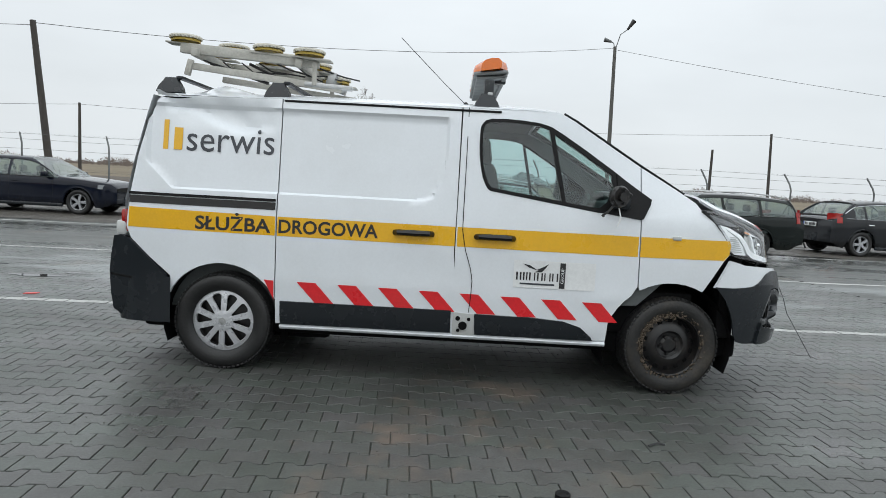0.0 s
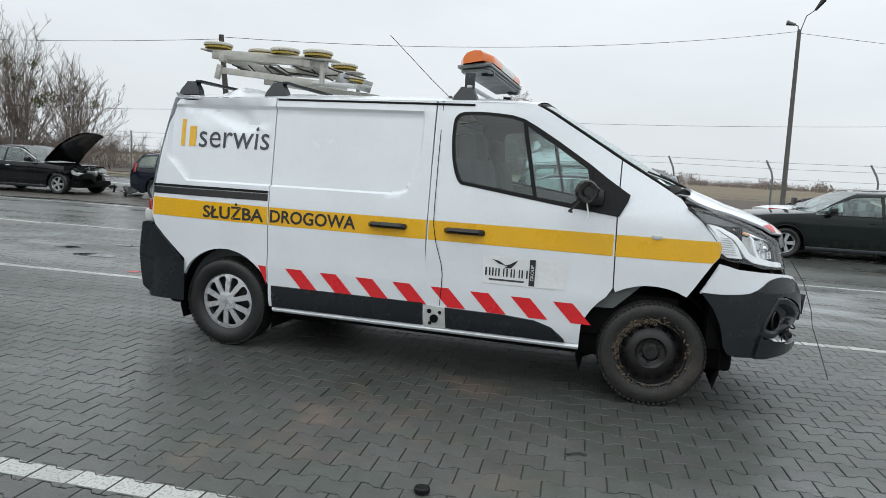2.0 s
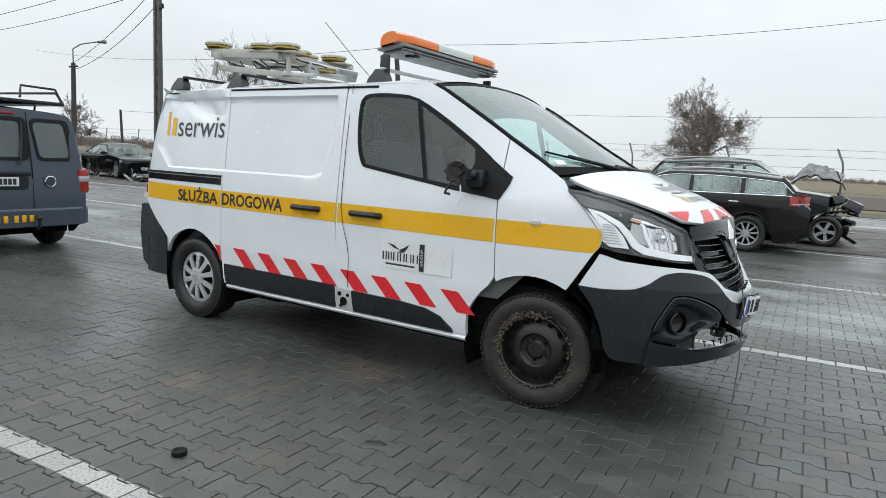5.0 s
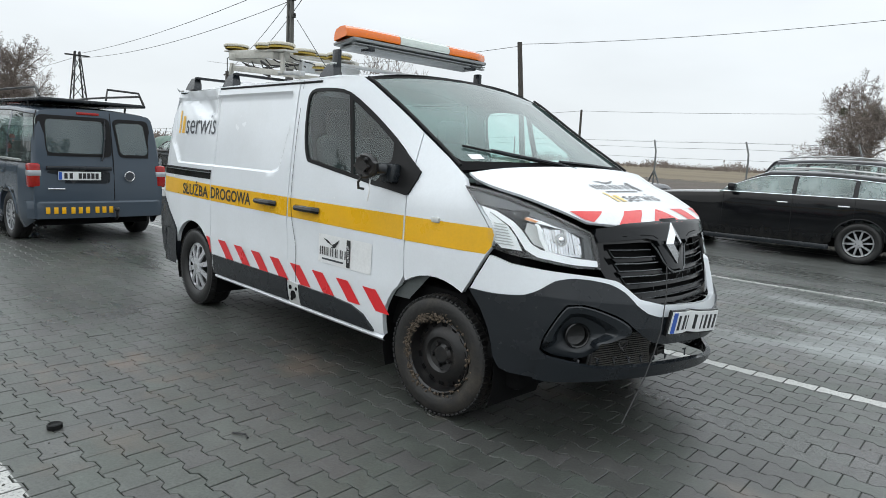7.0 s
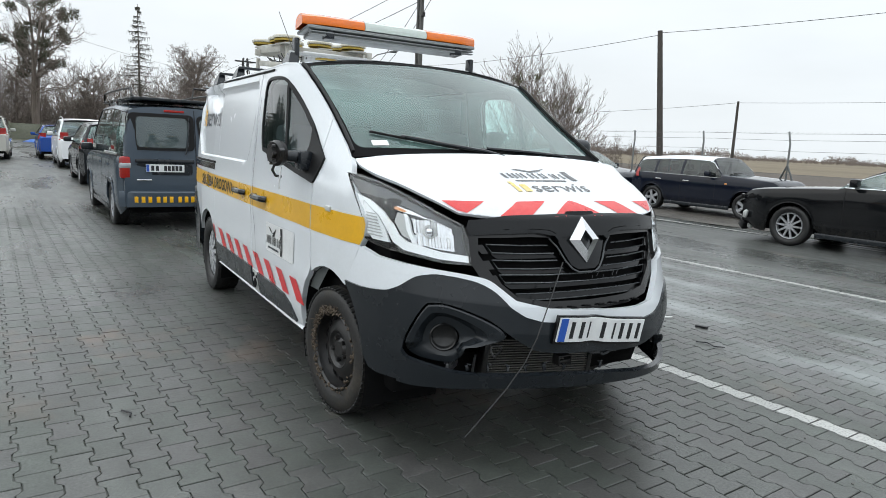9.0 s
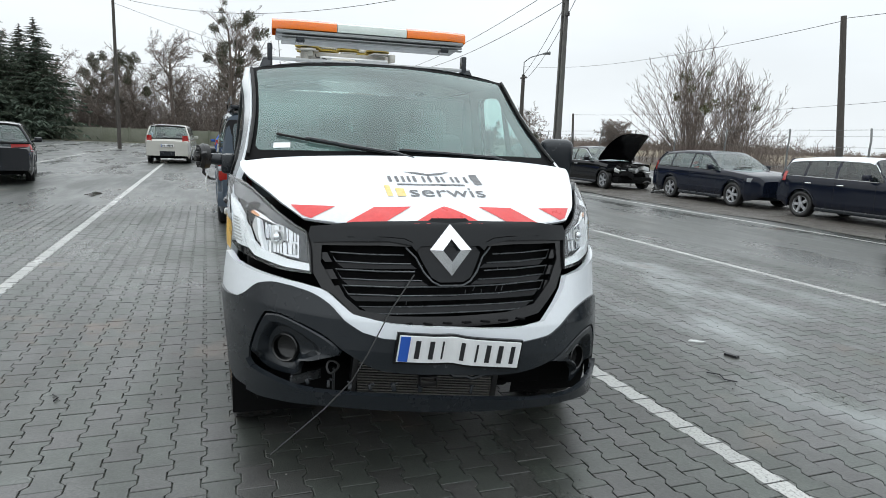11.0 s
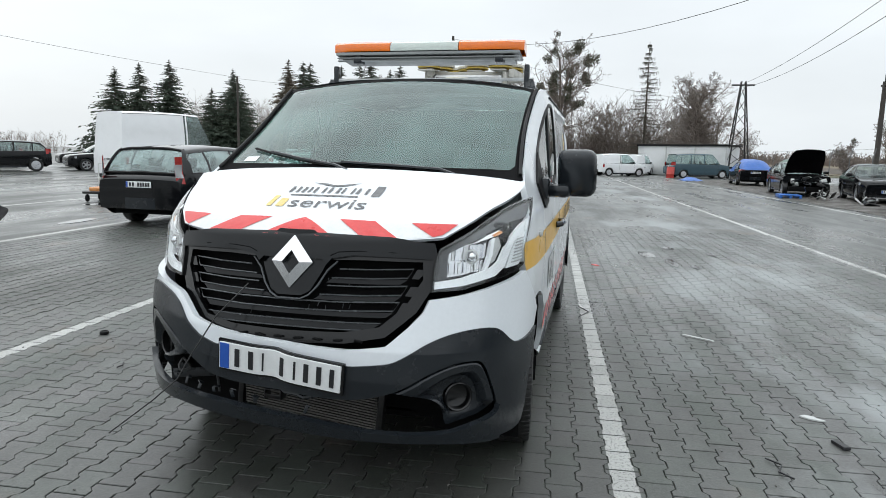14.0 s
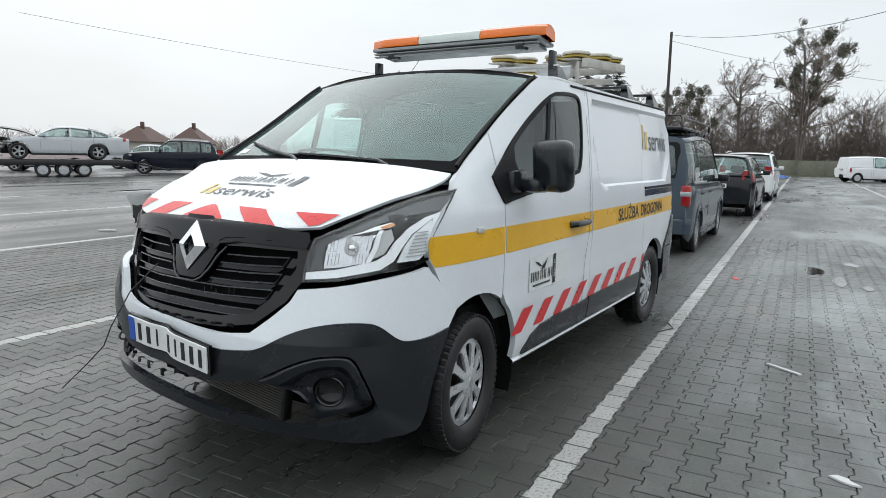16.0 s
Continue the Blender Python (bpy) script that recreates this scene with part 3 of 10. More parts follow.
tagged(part("kerb", b, M_LIGHTGREY), "grey concrete kerb", "kerb", kind="structure")

# puddles
M_WATER = surface("rain_puddle", (0.02, 0.021, 0.022), 0.03, grain=0.05, wear=0.1, bump=0.0, rvar=0.01, spec=0.6)
rnd = random.Random(21)
for x, y, rx, ry in ((-5.6, 2.0, 0.55, 0.13), (-4.9, 2.3, 0.5, 0.1), (-6.0, 3.0, 0.3, 0.1), (-4.6, 2.6, 0.2, 0.07), (-6.5, 2.4, 0.25, 0.12), (-5.6, -8.4, 0.8, 0.2), (-9.0, -10.6, 1.2, 0.4), (-11.0, -4.3, 0.8, 0.2), (-7.5, -16.5, 0.9, 0.2)):
    b = bmesh.new()
    pts = []
    for k in range(26):
        a = 2 * math.pi * k / 26
        r = 0.75 + 0.5 * noise.noise((math.cos(a) * 1.3 + x, math.sin(a) * 1.3 + y, 0.5))
        pts.append(b.verts.new((x + rx * r * math.cos(a), y + ry * r * math.sin(a) + SLOPE * rx * r * math.cos(a), gz(x, y) + 0.0045)))
    b.faces.new(pts)
    tagged(part("puddle", b, M_WATER), "shallow rain puddle reflecting the sky", "puddle", group="puddles", kind="structure")

# ---- the damaged road-service van ----
HW = [(0.28, 0.905), (0.40, 0.938), (0.62, 0.953), (0.9, 0.958), (1.1, 0.953), (1.3, 0.936), (1.5, 0.916), (1.7, 0.893), (1.8, 0.880), (1.88, 0.862), (1.95, 0.84)]
TAPER = [(-2.35, -0.05), (-2.1, -0.022), (-1.8, -0.006), (-1.4, 0.0), (1.0, 0.0), (1.4, -0.006), (1.7, -0.02), (1.9, -0.048), (2.1, -0.10)]
XF = [(0.26, 2.40), (0.31, 2.46), (0.45, 2.50), (0.6, 2.512), (0.72, 2.5), (0.9, 2.44), (1.05, 2.395), (1.11, 2.375), (1.16, 2.312), (1.178, 2.283), (1.22, 2.188), (1.244, 2.128), (1.285, 1.99), (1.335, 1.865), (1.365, 1.78), (1.4, 1.7)]
ZTOP = [(-2.2, 1.86), (-1.9, 1.885), (0.5, 1.9), (0.7, 1.885), (0.8, 1.835), (1.05, 1.685), (1.28, 1.545), (1.38, 1.488), (1.655, 1.325)]
NB, NX0, NEXP = 0.955, 1.5, 2.6


def pressing(x, z):
    """The shallow pressed field in the load bay's sides."""
    lo = 1.235 + 0.35 * max(0, x + 0.21) + 3.0 * max(0, x + 0.13) + max(0, -1.9 - x) * 0.9
    return 0.02 * smooth(lo, lo + 0.014, z) * (1 - smooth(1.79, 1.815, z)) * smooth(-2.1, -2.075, x) * (1 - smooth(-0.062, -0.04, x))


def half(x, z, damaged=False):
    y = interp(z, HW) + interp(x, TAPER) - 0.33 * max(0, z - 1.2) * max(0, x - 0.62) - pressing(x, z)
    y += 0.012 * math.exp(-((z - 0.66) / 0.05) ** 2) * smooth(-2.0, -1.6, x) * (1 - smooth(1.2, 1.5, x)) * 0.4
    if damaged:
        zc = 1.765 - 0.2 * (x + 1.95) + 0.03 * math.sin((x + 1.95) * 11)
        y -= 0.046 * smooth(zc - 0.012, zc + 0.03, z) * smooth(-2.0, -1.9, x) * (1 - smooth(-1.36, -1.19, x)) * (1 - 0.45 * smooth(1.8, 1.87, z))
        y -= 0.018 * math.exp(-((x + 1.72) / 0.22) ** 2 - ((z - 1.75) / 0.07) ** 2) + 0.016 * math.exp(-((x + 1.45 + (z - 1.7)) / 0.1) ** 2 - ((z - 1.68) / 0.12) ** 2)
        y += 0.007 * math.sin(x * 23 + z * 16) * math.exp(-((x + 1.7) / 0.35) ** 2 - ((z - 1.8) / 0.1) ** 2)
        y -= 0.008 * math.exp(-((x - 1.0) / 0.2) ** 2 - ((z - 0.9) / 0.2) ** 2)
    return y


def side_r(x, z):
    return (x, -half(x, z, True), z)


def side_l(x, z):
    return (-x, half(-x, z), z)


def nose(u, z):
    """Round the front: u from -1 (right flank) over 0 (centre) to 1 (left flank)."""
    th = min(1.0, abs(u)) * math.pi / 2
    y = NB * math.sin(th) ** (2 / NEXP) * (1 if u > 0 else -1)
    return (NX0 + (interp(z, XF) - NX0) * max(0.0, math.cos(th)) ** (2 / NEXP), y, z)


def bumper(u, z):
    """The bumper has come loose, hangs lower on the left and is pushed in behind the plate."""
    x, y, zz = nose(u, z)
    return (x + 0.018 - 0.025 * math.exp(-((y + 0.02) / 0.1) ** 2 - ((zz - 0.6) / 0.085) ** 2), y * 1.012, zz - 0.075 * y)


def uy(y):
    return math.asin(min(1.0, abs(y) / NB) ** (NEXP / 2)) * 2 / math.pi * (1 if y > 0 else -1)


van = thing("service_van", pose(0, 0, 0), "white road-service van, yellow stripe, crumpled front bumper, dented roof", "van")


def mir(pts, s):
    """Flank outlines run along x on the right side and along -x on the left."""
    return pts if s < 0 else [(-x, z) for x, z in pts]


def flank(name, outline, s, material, off=0.0, thick=0.0, su=0.1, sv=0.1, holes=(), parent=None, label="", cv=(), cu=()):
    b = patch(mir(outline, s), side_r if s < 0 else side_l, off, thick, su, sv, [mir(h, s) for h in holes], cu if s < 0 else [-k for k in cu], cv)
    return part(name, b, material, parent or van, label)


ARC_R = arc(-1.549, 0.335, 0.412, 26, 155, 16)
ARC_F = arc(1.525, 0.335, 0.442, 170, 62, 14)
WIN = [(0.25, 1.335), (0.232, 1.348), (0.215, 1.375), (0.195, 1.42), (0.176, 1.5), (0.165, 1.58), (0.161, 1.66), (0.163, 1.74), (0.168, 1.768), (0.18, 1.79), (0.2, 1.807), (0.24, 1.819), (0.34, 1.822), (0.45, 1.817), (0.56, 1.806), (0.64, 1.784), (0.72, 1.742), (0.8, 1.694), (0.88, 1.645), (1.08, 1.515), (1.17, 1.45), (1.268, 1.37), (1.268, 1.205), (0.98, 1.228)]
GL_A = [(0.255, 1.358), (0.235, 1.385), (0.212, 1.44), (0.194, 1.51), (0.185, 1.59), (0.182, 1.67), (0.184, 1.74), (0.19, 1.765), (0.203, 1.783), (0.225, 1.794), (0.26, 1.8), (0.36, 1.802), (0.45, 1.797), (0.56, 1.786), (0.632, 1.765), (0.655, 1.65), (0.735, 1.29)]
GL_B = [(0.762, 1.285), (0.685, 1.64), (0.662, 1.74), (0.87, 1.615), (1.07, 1.485), (1.085, 1.40), (1.04, 1.3), (0.985, 1.256)]
for s in (-1, 1):
    lab = "dented white rear quarter panel" if s < 0 else ""
    fine = 0.028 if s < 0 else 0.055
    flank("quarter_panel", [(-1.186, 1.878), (-1.186, 0.525)] + ARC_R[:] + [(-1.905, 0.64), (-2.05, 0.76), (-2.185, 0.885), (-2.22, 0.965), (-2.20, 1.18), (-2.15, 1.465), (-2.07, 1.77), (-2.03, 1.84), (-1.98, 1.868)], s, M_WHITE, 0, 0.03, fine, fine, label=lab, cv=(1.235, 1.242, 1.249, 1.259, 1.79, 1.815), cu=(-2.1, -2.0875, -2.075))
    flank("sliding_door" if s < 0 else "side_panel", [(-1.178, 0.345), (-1.178, 1.88), (0.032, 1.89), (0.032, 1.2), (0.028, 0.9), (0.045, 0.75), (0.05, 0.345)], s, M_WHITE, 0.001, 0.03, 0.06, 0.05, cv=(1.235, 1.242, 1.249, 1.259, 1.275, 1.29, 1.32, 1.34, 1.37, 1.42, 1.79, 1.8, 1.815), cu=(-0.16, -0.14, -0.115, -0.1, -0.085, -0.07, -0.062, -0.051, -0.04))
    flank("front_door", [(0.042, 0.345), (0.042, 0.75), (0.036, 0.9), (0.042, 1.89), (0.5, 1.9), (0.7, 1.885), (0.8, 1.835), (1.05, 1.685), (1.272, 1.55), (1.272, 1.2), (1.285, 0.74)] + [p for p in ARC_F[::-1] if p[0] < 1.28 and p[1] > 0.42] + [(1.10, 0.345)], s, M_WHITE, 0, 0.03, 0.08, 0.07, holes=[WIN])
    flank("fender", [(1.28, 1.2), (1.28, 1.545), (1.38, 1.488), (1.52, 1.408), (1.655, 1.325), (1.69, 1.28), (1.78, 1.2), (1.875, 1.12), (1.915, 1.06), (1.90, 0.985), (1.868, 0.945), (1.765, 0.775)] + [p for p in ARC_F[::-1] if 1.295 < p[0] < 1.76] + [(1.293, 0.74)], s, M_WHITE, 0, 0.03, 0.06, 0.06)
    fr = flank("window_frame", WIN, s, M_SEAL, 0.003, 0.03, 0.12, 0.12, holes=[GL_A, GL_B], label="black window surround")
    for pane in (GL_A, GL_B):
        flank("window_pane", pane, s, M_SIDEGLASS, -0.004, 0, 0.15, 0.15).visible_shadow = False
    flank("mirror_base", [(1.115, 1.40), (1.10, 1.495), (1.2, 1.425), (1.275, 1.375), (1.345, 1.33), (1.335, 1.29), (1.29, 1.2), (1.27, 1.195), (1.05, 1.222), (1.09, 1.31)], s, M_SEAL, 0.012, 0.03, 0.1, 0.1, label="black plastic mirror base")
    # yellow waist stripe, piece by piece on each panel
    flank("yellow_stripe", [(-2.205, 0.963), (-2.2, 1.1), (-1.19, 1.085), (-1.19, 0.955)], s, M_YELLOW, 0.0025, 0, 0.1, 0.1)
    flank("yellow_stripe", [(-1.175, 0.955), (-1.175, 1.085), (0.03, 1.082), (0.03, 0.95)], s, M_YELLOW, 0.0035, 0, 0.1, 0.1)
    flank("yellow_stripe", [(0.045, 0.95), (0.045, 1.082), (1.268, 1.082), (1.268, 0.945)], s, M_YELLOW, 0.0025, 0, 0.1, 0.1)
    flank("yellow_stripe", [(1.284, 0.945), (1.284, 1.082), (1.895, 1.082), (1.908, 1.05), (1.9, 0.99), (1.866, 0.948)], s, M_YELLOW, 0.0025, 0, 0.1, 0.1)
    # slanted red bars over a white band near the sill
    lean = 0.125
    for k in range(9):
        x0 = -1.31 + k * 0.2785
        zt, zb = 0.652 - k * 0.0045, 0.512 - k * 0.0035
        q = [(x0, zt), (x0 + 0.128, zt), (x0 + 0.128 + lean, zb), (x0 + lean, zb)]
        if k == 0:
            q = [(-1.222, 0.645), (-1.19, 0.645), (-1.19, 0.515), (-1.166, 0.515)]
            q = [(-1.255, 0.652), (-1.19, 0.648), (-1.19, 0.513)]
        if k == 5:
            flank("red_bar", [(x0, zt), (0.03, zt), (0.045, 0.62), (0.047, zb), (x0 + lean, zb)] if x0 < 0.0 else [(max(x0, 0.052), zt), (x0 + 0.128, zt), (x0 + 0.128 + lean, zb), (max(x0 + lean, 0.054), zb)], s, M_RED, 0.0025, 0, 0.1, 0.1)
            continue
        flank("red_bar", q, s, M_RED, 0.0045 if 0 < k < 5 else 0.0035, 0, 0.1, 0.1)
    for (xa, za), (xb, zb) in zip(((0.08, 1.885), (0.08, 1.5), (0.079, 1.2), (0.08, 1.06), (0.105, 0.93), (0.148, 0.8), (0.162, 0.72), (0.158, 0.6)), ((0.08, 1.5), (0.079, 1.2), (0.08, 1.06), (0.105, 0.93), (0.148, 0.8), (0.162, 0.72), (0.158, 0.6), (0.15, 0.5))):
        flank("door_gap", [(xa - 0.0025, za), (xa + 0.0025, za), (xb + 0.0025, zb), (xb - 0.0025, zb)], s, M_SEAL, 0.0055, 0, 0, 0)
    # sill covers
    flank("sill_cover", [(-1.145, 0.348), (-1.145, 0.508), (0.03, 0.508), (0.032, 0.352)], s, M_PLASTIC, 0.013, 0.02, 0.12, 0.06, label="scuffed black sill cover")
    flank("sill_cover", [(0.2, 0.348), (0.19, 0.492), (0.6, 0.488), (0.8, 0.474), (0.92, 0.438), (1.0, 0.37), (1.01, 0.35)], s, M_PLASTIC, 0.013, 0.02, 0.1, 0.06, label="scuffed black sill cover")
    if s > 0:
        flank("sill_cover", [(0.045, 0.348), (0.045, 0.5), (0.185, 0.492), (0.195, 0.348)], s, M_PLASTIC, 0.013, 0.02, 0.1, 0.06)
    else:
        flank("jacking_plate", [(0.045, 0.335), (0.045, 0.497), (0.19, 0.488), (0.197, 0.335)], s, M_LIGHTGREY, 0.006, 0.02, 0.1, 0.06, label="bare sill with torn-off cover")
        for dx, dz, r in ((0.08, 0.455, 0.016), (0.155, 0.452, 0.012), (0.115, 0.405, 0.03), (0.085, 0.37, 0.012)):
            part("bolt_hole", rod(bmesh.new(), (dx, -half(dx, dz) - 0.006, dz), (dx, -half(dx, dz) - 0.012, dz), r, seg=14), M_DARK, van)
    b = bmesh.new()
    grid(b, lambda u, v: (u, s * (half(u, 0.345) - 0.012 + 0.02 * math.sin(v * math.pi)), 0.345 - 0.04 * v), lin(-1.15, 1.1, 12), lin(0, 1, 5))
    part("sill_flange", b, M_WHITE, van)
    # sliding rail, side marker, handles
    flank("door_rail", [(-2.2, 1.128), (-2.2, 1.178), (-1.192, 1.178), (-1.192, 1.128)], s, M_GLOSSBLACK, 0.004, 0, 0.2, 0.1, label="black sliding-door rail")
    flank("rail_lip", [(-2.2, 1.184), (-2.2, 1.202), (-1.192, 1.202), (-1.192, 1.184)], s, M_SEAL, 0.012, 0.012, 0.2, 0.1)
    b = bmesh.new()
    box(b, (1.525, s * (half(1.525, 1.085) + 0.006), 1.085), (0.062, 0.018, 0.03), 0.008)
    part("side_marker", b, M_LIGHTGREY, van, "clear side indicator")
    for hx in (-0.25, 0.3):
        b = bmesh.new()
        yy = half(hx, 1.02)
        tube(b, [(hx - 0.125, s * (yy + 0.002), 1.022), (hx - 0.105, s * (yy + 0.034), 1.026), (hx, s * (yy + 0.042), 1.026), (hx + 0.105, s * (yy + 0.034), 1.026), (hx + 0.125, s * (yy + 0.002), 1.022)], 0.021, 8)
        if s < 0 or hx > 0:
            part("door_handle", b, M_GLOSSBLACK, van, "black pull handle")
            flank("handle_recess", [(hx - 0.11, 1.03), (hx - 0.07, 1.065), (hx + 0.05, 1.068), (hx + 0.1, 1.035), (hx + 0.09, 0.985), (hx - 0.09, 0.985)], s, M_YELLOW, 0.0045, 0, 0.1, 0.1)
    # lettering on the flanks
    NAME_BARS = ((0.0, 0.04), (0.09, 0.125), (0.165, 0.2), (0.24, 0.27), (0.31, 0.345), (0.425, 0.455), (0.5, 0.535), (0.6, 0.635), (0.67, 0.7), (0.79, 0.82), (0.855, 0.89), (0.965, 1.0))
    surf = side_r if s < 0 else side_l

    def letters(name, body, h, x0, z0, length, material, off=0.006, bold=0.0):
        part(name, on_surface(text_flat(body, h, x0, z0, length, offset=bold), surf, off, 0, 0.07, 0), material, van)

    letters("lettering", "SŁUŻBA", 0.088, -1.735 if s < 0 else 0.50, 0.975, 0.515, M_INK, 0.005, 0.022)
    letters("lettering", "DROGOWA", 0.088, -1.165 if s < 0 else 1.07, 0.978, 0.675, M_INK, 0.0055, 0.022)
    letters("lettering", "serwis", 0.178, -1.825 if s < 0 else 1.41, 1.497, 0.60, M_GREYINK, 0.004)
    for xa, xb, zh in ((0.025, 0.06, 0.2), (0.1, 0.16, 0.15)):
        xw = -2.015 if s < 0 else 1.21
        part("yellow_bar", patch([(xw + xa, 1.5), (xw + xa, 1.5 + zh), (xw + xb, 1.5 + zh), (xw + xb, 1.5)], surf, 0.004, 0, 0.07, 0), M_FADEYEL if s > 0 else M_YELLOW, van)
    # sponsor plate with a bird mark
    x0, z0, w, h = 0.44, 0.695, 0.555, 0.188
    flank("sponsor_plate", [(x0, z0), (x0, z0 + h), (x0 + w, z0 + h), (x0 + w, z0)], s, M_WFILM, 0.004, 0, 0.15, 0.15, label="white magnetic company plate")
    u0 = x0 if s < 0 else -(x0 + w)
    for xa, xb in NAME_BARS:
        part("dark_bar", patch([(u0 + 0.018 + xa * 0.285, z0 + 0.052), (u0 + 0.018 + xa * 0.285, z0 + 0.107), (u0 + 0.018 + xb * 0.285, z0 + 0.107), (u0 + 0.018 + xb * 0.285, z0 + 0.052)], surf, 0.007, 0, 0, 0), M_INK, van)
    part("thin_bar", patch([(u0 + 0.045, z0 + 0.022), (u0 + 0.045, z0 + 0.034), (u0 + 0.28, z0 + 0.034), (u0 + 0.28, z0 + 0.022)], surf, 0.007, 0, 0, 0), M_GREYINK, van)
    b = bmesh.new()
    part("bird_mark", patch([(u0 + 0.06, z0 + 0.165), (u0 + 0.11, z0 + 0.155), (u0 + 0.155, z0 + 0.128), (u0 + 0.185, z0 + 0.14), (u0 + 0.235, z0 + 0.17), (u0 + 0.215, z0 + 0.14), (u0 + 0.19, z0 + 0.112), (u0 + 0.14, z0 + 0.108), (u0 + 0.165, z0 + 0.122), (u0 + 0.105, z0 + 0.138)], surf, 0.007, 0, 0, 0), M_INK, van)
    part("dark_tab", patch([(u0 + 0.312, z0 + 0.006), (u0 + 0.312, z0 + 0.18), (u0 + 0.35, z0 + 0.18), (u0 + 0.35, z0 + 0.006)], surf, 0.0065, 0, 0, 0), M_INK, van)
    side_word = text_flat("GROUP", 0.02, 0, 0, 0.105)
    for v in side_word.verts:
        v.co = Vector((u0 + 0.341 - v.co.y, z0 + 0.04 + v.co.x, 0))
    part("lettering", on_surface(side_word, surf, 0.0085, 0, 0.07, 0), M_WFILM, van)
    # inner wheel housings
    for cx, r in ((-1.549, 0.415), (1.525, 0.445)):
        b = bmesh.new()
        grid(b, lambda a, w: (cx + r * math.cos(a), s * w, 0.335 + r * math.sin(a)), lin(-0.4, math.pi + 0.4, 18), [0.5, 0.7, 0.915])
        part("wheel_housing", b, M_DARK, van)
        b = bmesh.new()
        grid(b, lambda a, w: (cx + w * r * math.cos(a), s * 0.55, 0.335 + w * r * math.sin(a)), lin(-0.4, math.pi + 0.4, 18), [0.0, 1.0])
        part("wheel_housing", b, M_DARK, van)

# roof, rear wall, underfloor
b = bmesh.new()


def roof_at(u, t):
    xe = -2.03 + (0.70 + 2.03) * u
    x = xe + 0.02 * (1 - t * t) * u
    ye, ze = half(xe, min(1.88, interp(xe, ZTOP)), t < 0) + 0.001, interp(xe, ZTOP) - 0.012
    zc = 1.968 - 0.035 * max(0, (-1.4 - xe)) - 0.017 * smooth(0.3, 0.7, xe)
    dent = (0.03 * math.exp(-((xe + 1.9) / 0.12) ** 2 - ((t + 0.8) / 0.1) ** 2) + 0.014 * math.sin(14 * xe + 5 * t) * math.exp(-((xe + 1.7) / 0.3) ** 2 - ((t + 0.6) / 0.3) ** 2)) * (1 - abs(t) ** 10)
    return (x, t * ye, ze + (zc - ze) * (1 - abs(t) ** 2.8) - dent + (0.05 * math.exp(-((xe + 1.72) / 0.16) ** 2 - ((t + 0.45) / 0.2) ** 2)))


grid(b, roof_at, lin(0, 1, 44), [-1, -0.985, -0.96, -0.92, -0.86, -0.78, -0.68, -0.55, -0.4, -0.2, 0, 0.2, 0.4, 0.55, 0.68, 0.78, 0.86, 0.92, 0.96, 0.985, 1])
part("roof", b, M_WHITE, van, "white roof, buckled at the rear corner")
for s in (-1, 1):
    b = bmesh.new()
    tube(b, [(x, s * (half(x, 1.86) + 0.001), 1.866) for x in lin(-1.17 if s < 0 else -1.95, 0.3, 14)], 0.008, 6)
    part("roof_gutter", b, M_SEAL, van)
b = bmesh.new()
grid(b, lambda u, v: (-2.035 + 0.2 * u, -half(-2.035 + 0.2 * u, 1.86) - 0.012 - 0.022 * v * (1 - u) - 0.006 * math.sin(9 * u), 1.862 + 0.035 * v * (1 - u) ** 1.5 + 0.006 * math.sin(14 * u)), lin(0, 1, 10), lin(0, 1, 4))
part("torn_roof_lip", b, M_WHITE, van, "curled torn edge of the roof")
b = bmesh.new()
grid(b, lambda u, v: (-2.02 + 0.22 * u, -half(-2.02 + 0.22 * u, 1.855) - 0.006, 1.856 - 0.012 * v * math.sin(u * math.pi)), lin(0, 1, 10), [0, 1])
part("torn_gap", b, M_DARK, van)
b = bmesh.new()
grid(b, lambda t, z: (-2.235 + 0.22 * max(0, z - 1.15) ** 1.15 - 0.03 * (1 - t * t), t * (half(-2.12, min(z, 1.86)) - 0.02), z), lin(-1, 1, 9), [0.45, 0.8, 1.15, 1.4, 1.6, 1.75, 1.84, 1.87])
part("tailgate", b, M_WHITE, van)
for s in (-1, 1):
    b = bmesh.new()
    box(b, (-2.235, s * 0.84, 1.0), (0.07, 0.13, 0.16), 0.02)
    part("tail_lamp", b, M_REDLAMP, van)
    b = bmesh.new()
    box(b, (-2.262, s * 0.86, 0.95), (0.08, 0.1, 0.1), 0.02)
    part("bumper_bracket", b, M_LIGHTGREY, van)
b = bmesh.new()


def rear_bump(t, z):
    th = t * math.pi / 2
    k = 0.012 * math.sin(z * 9)
    return (-1.9 - (0.455 + k) * abs(math.cos(th)) ** 0.42, 0.955 * (1 if th > 0 else -1) * abs(math.sin(th)) ** 0.3, z)


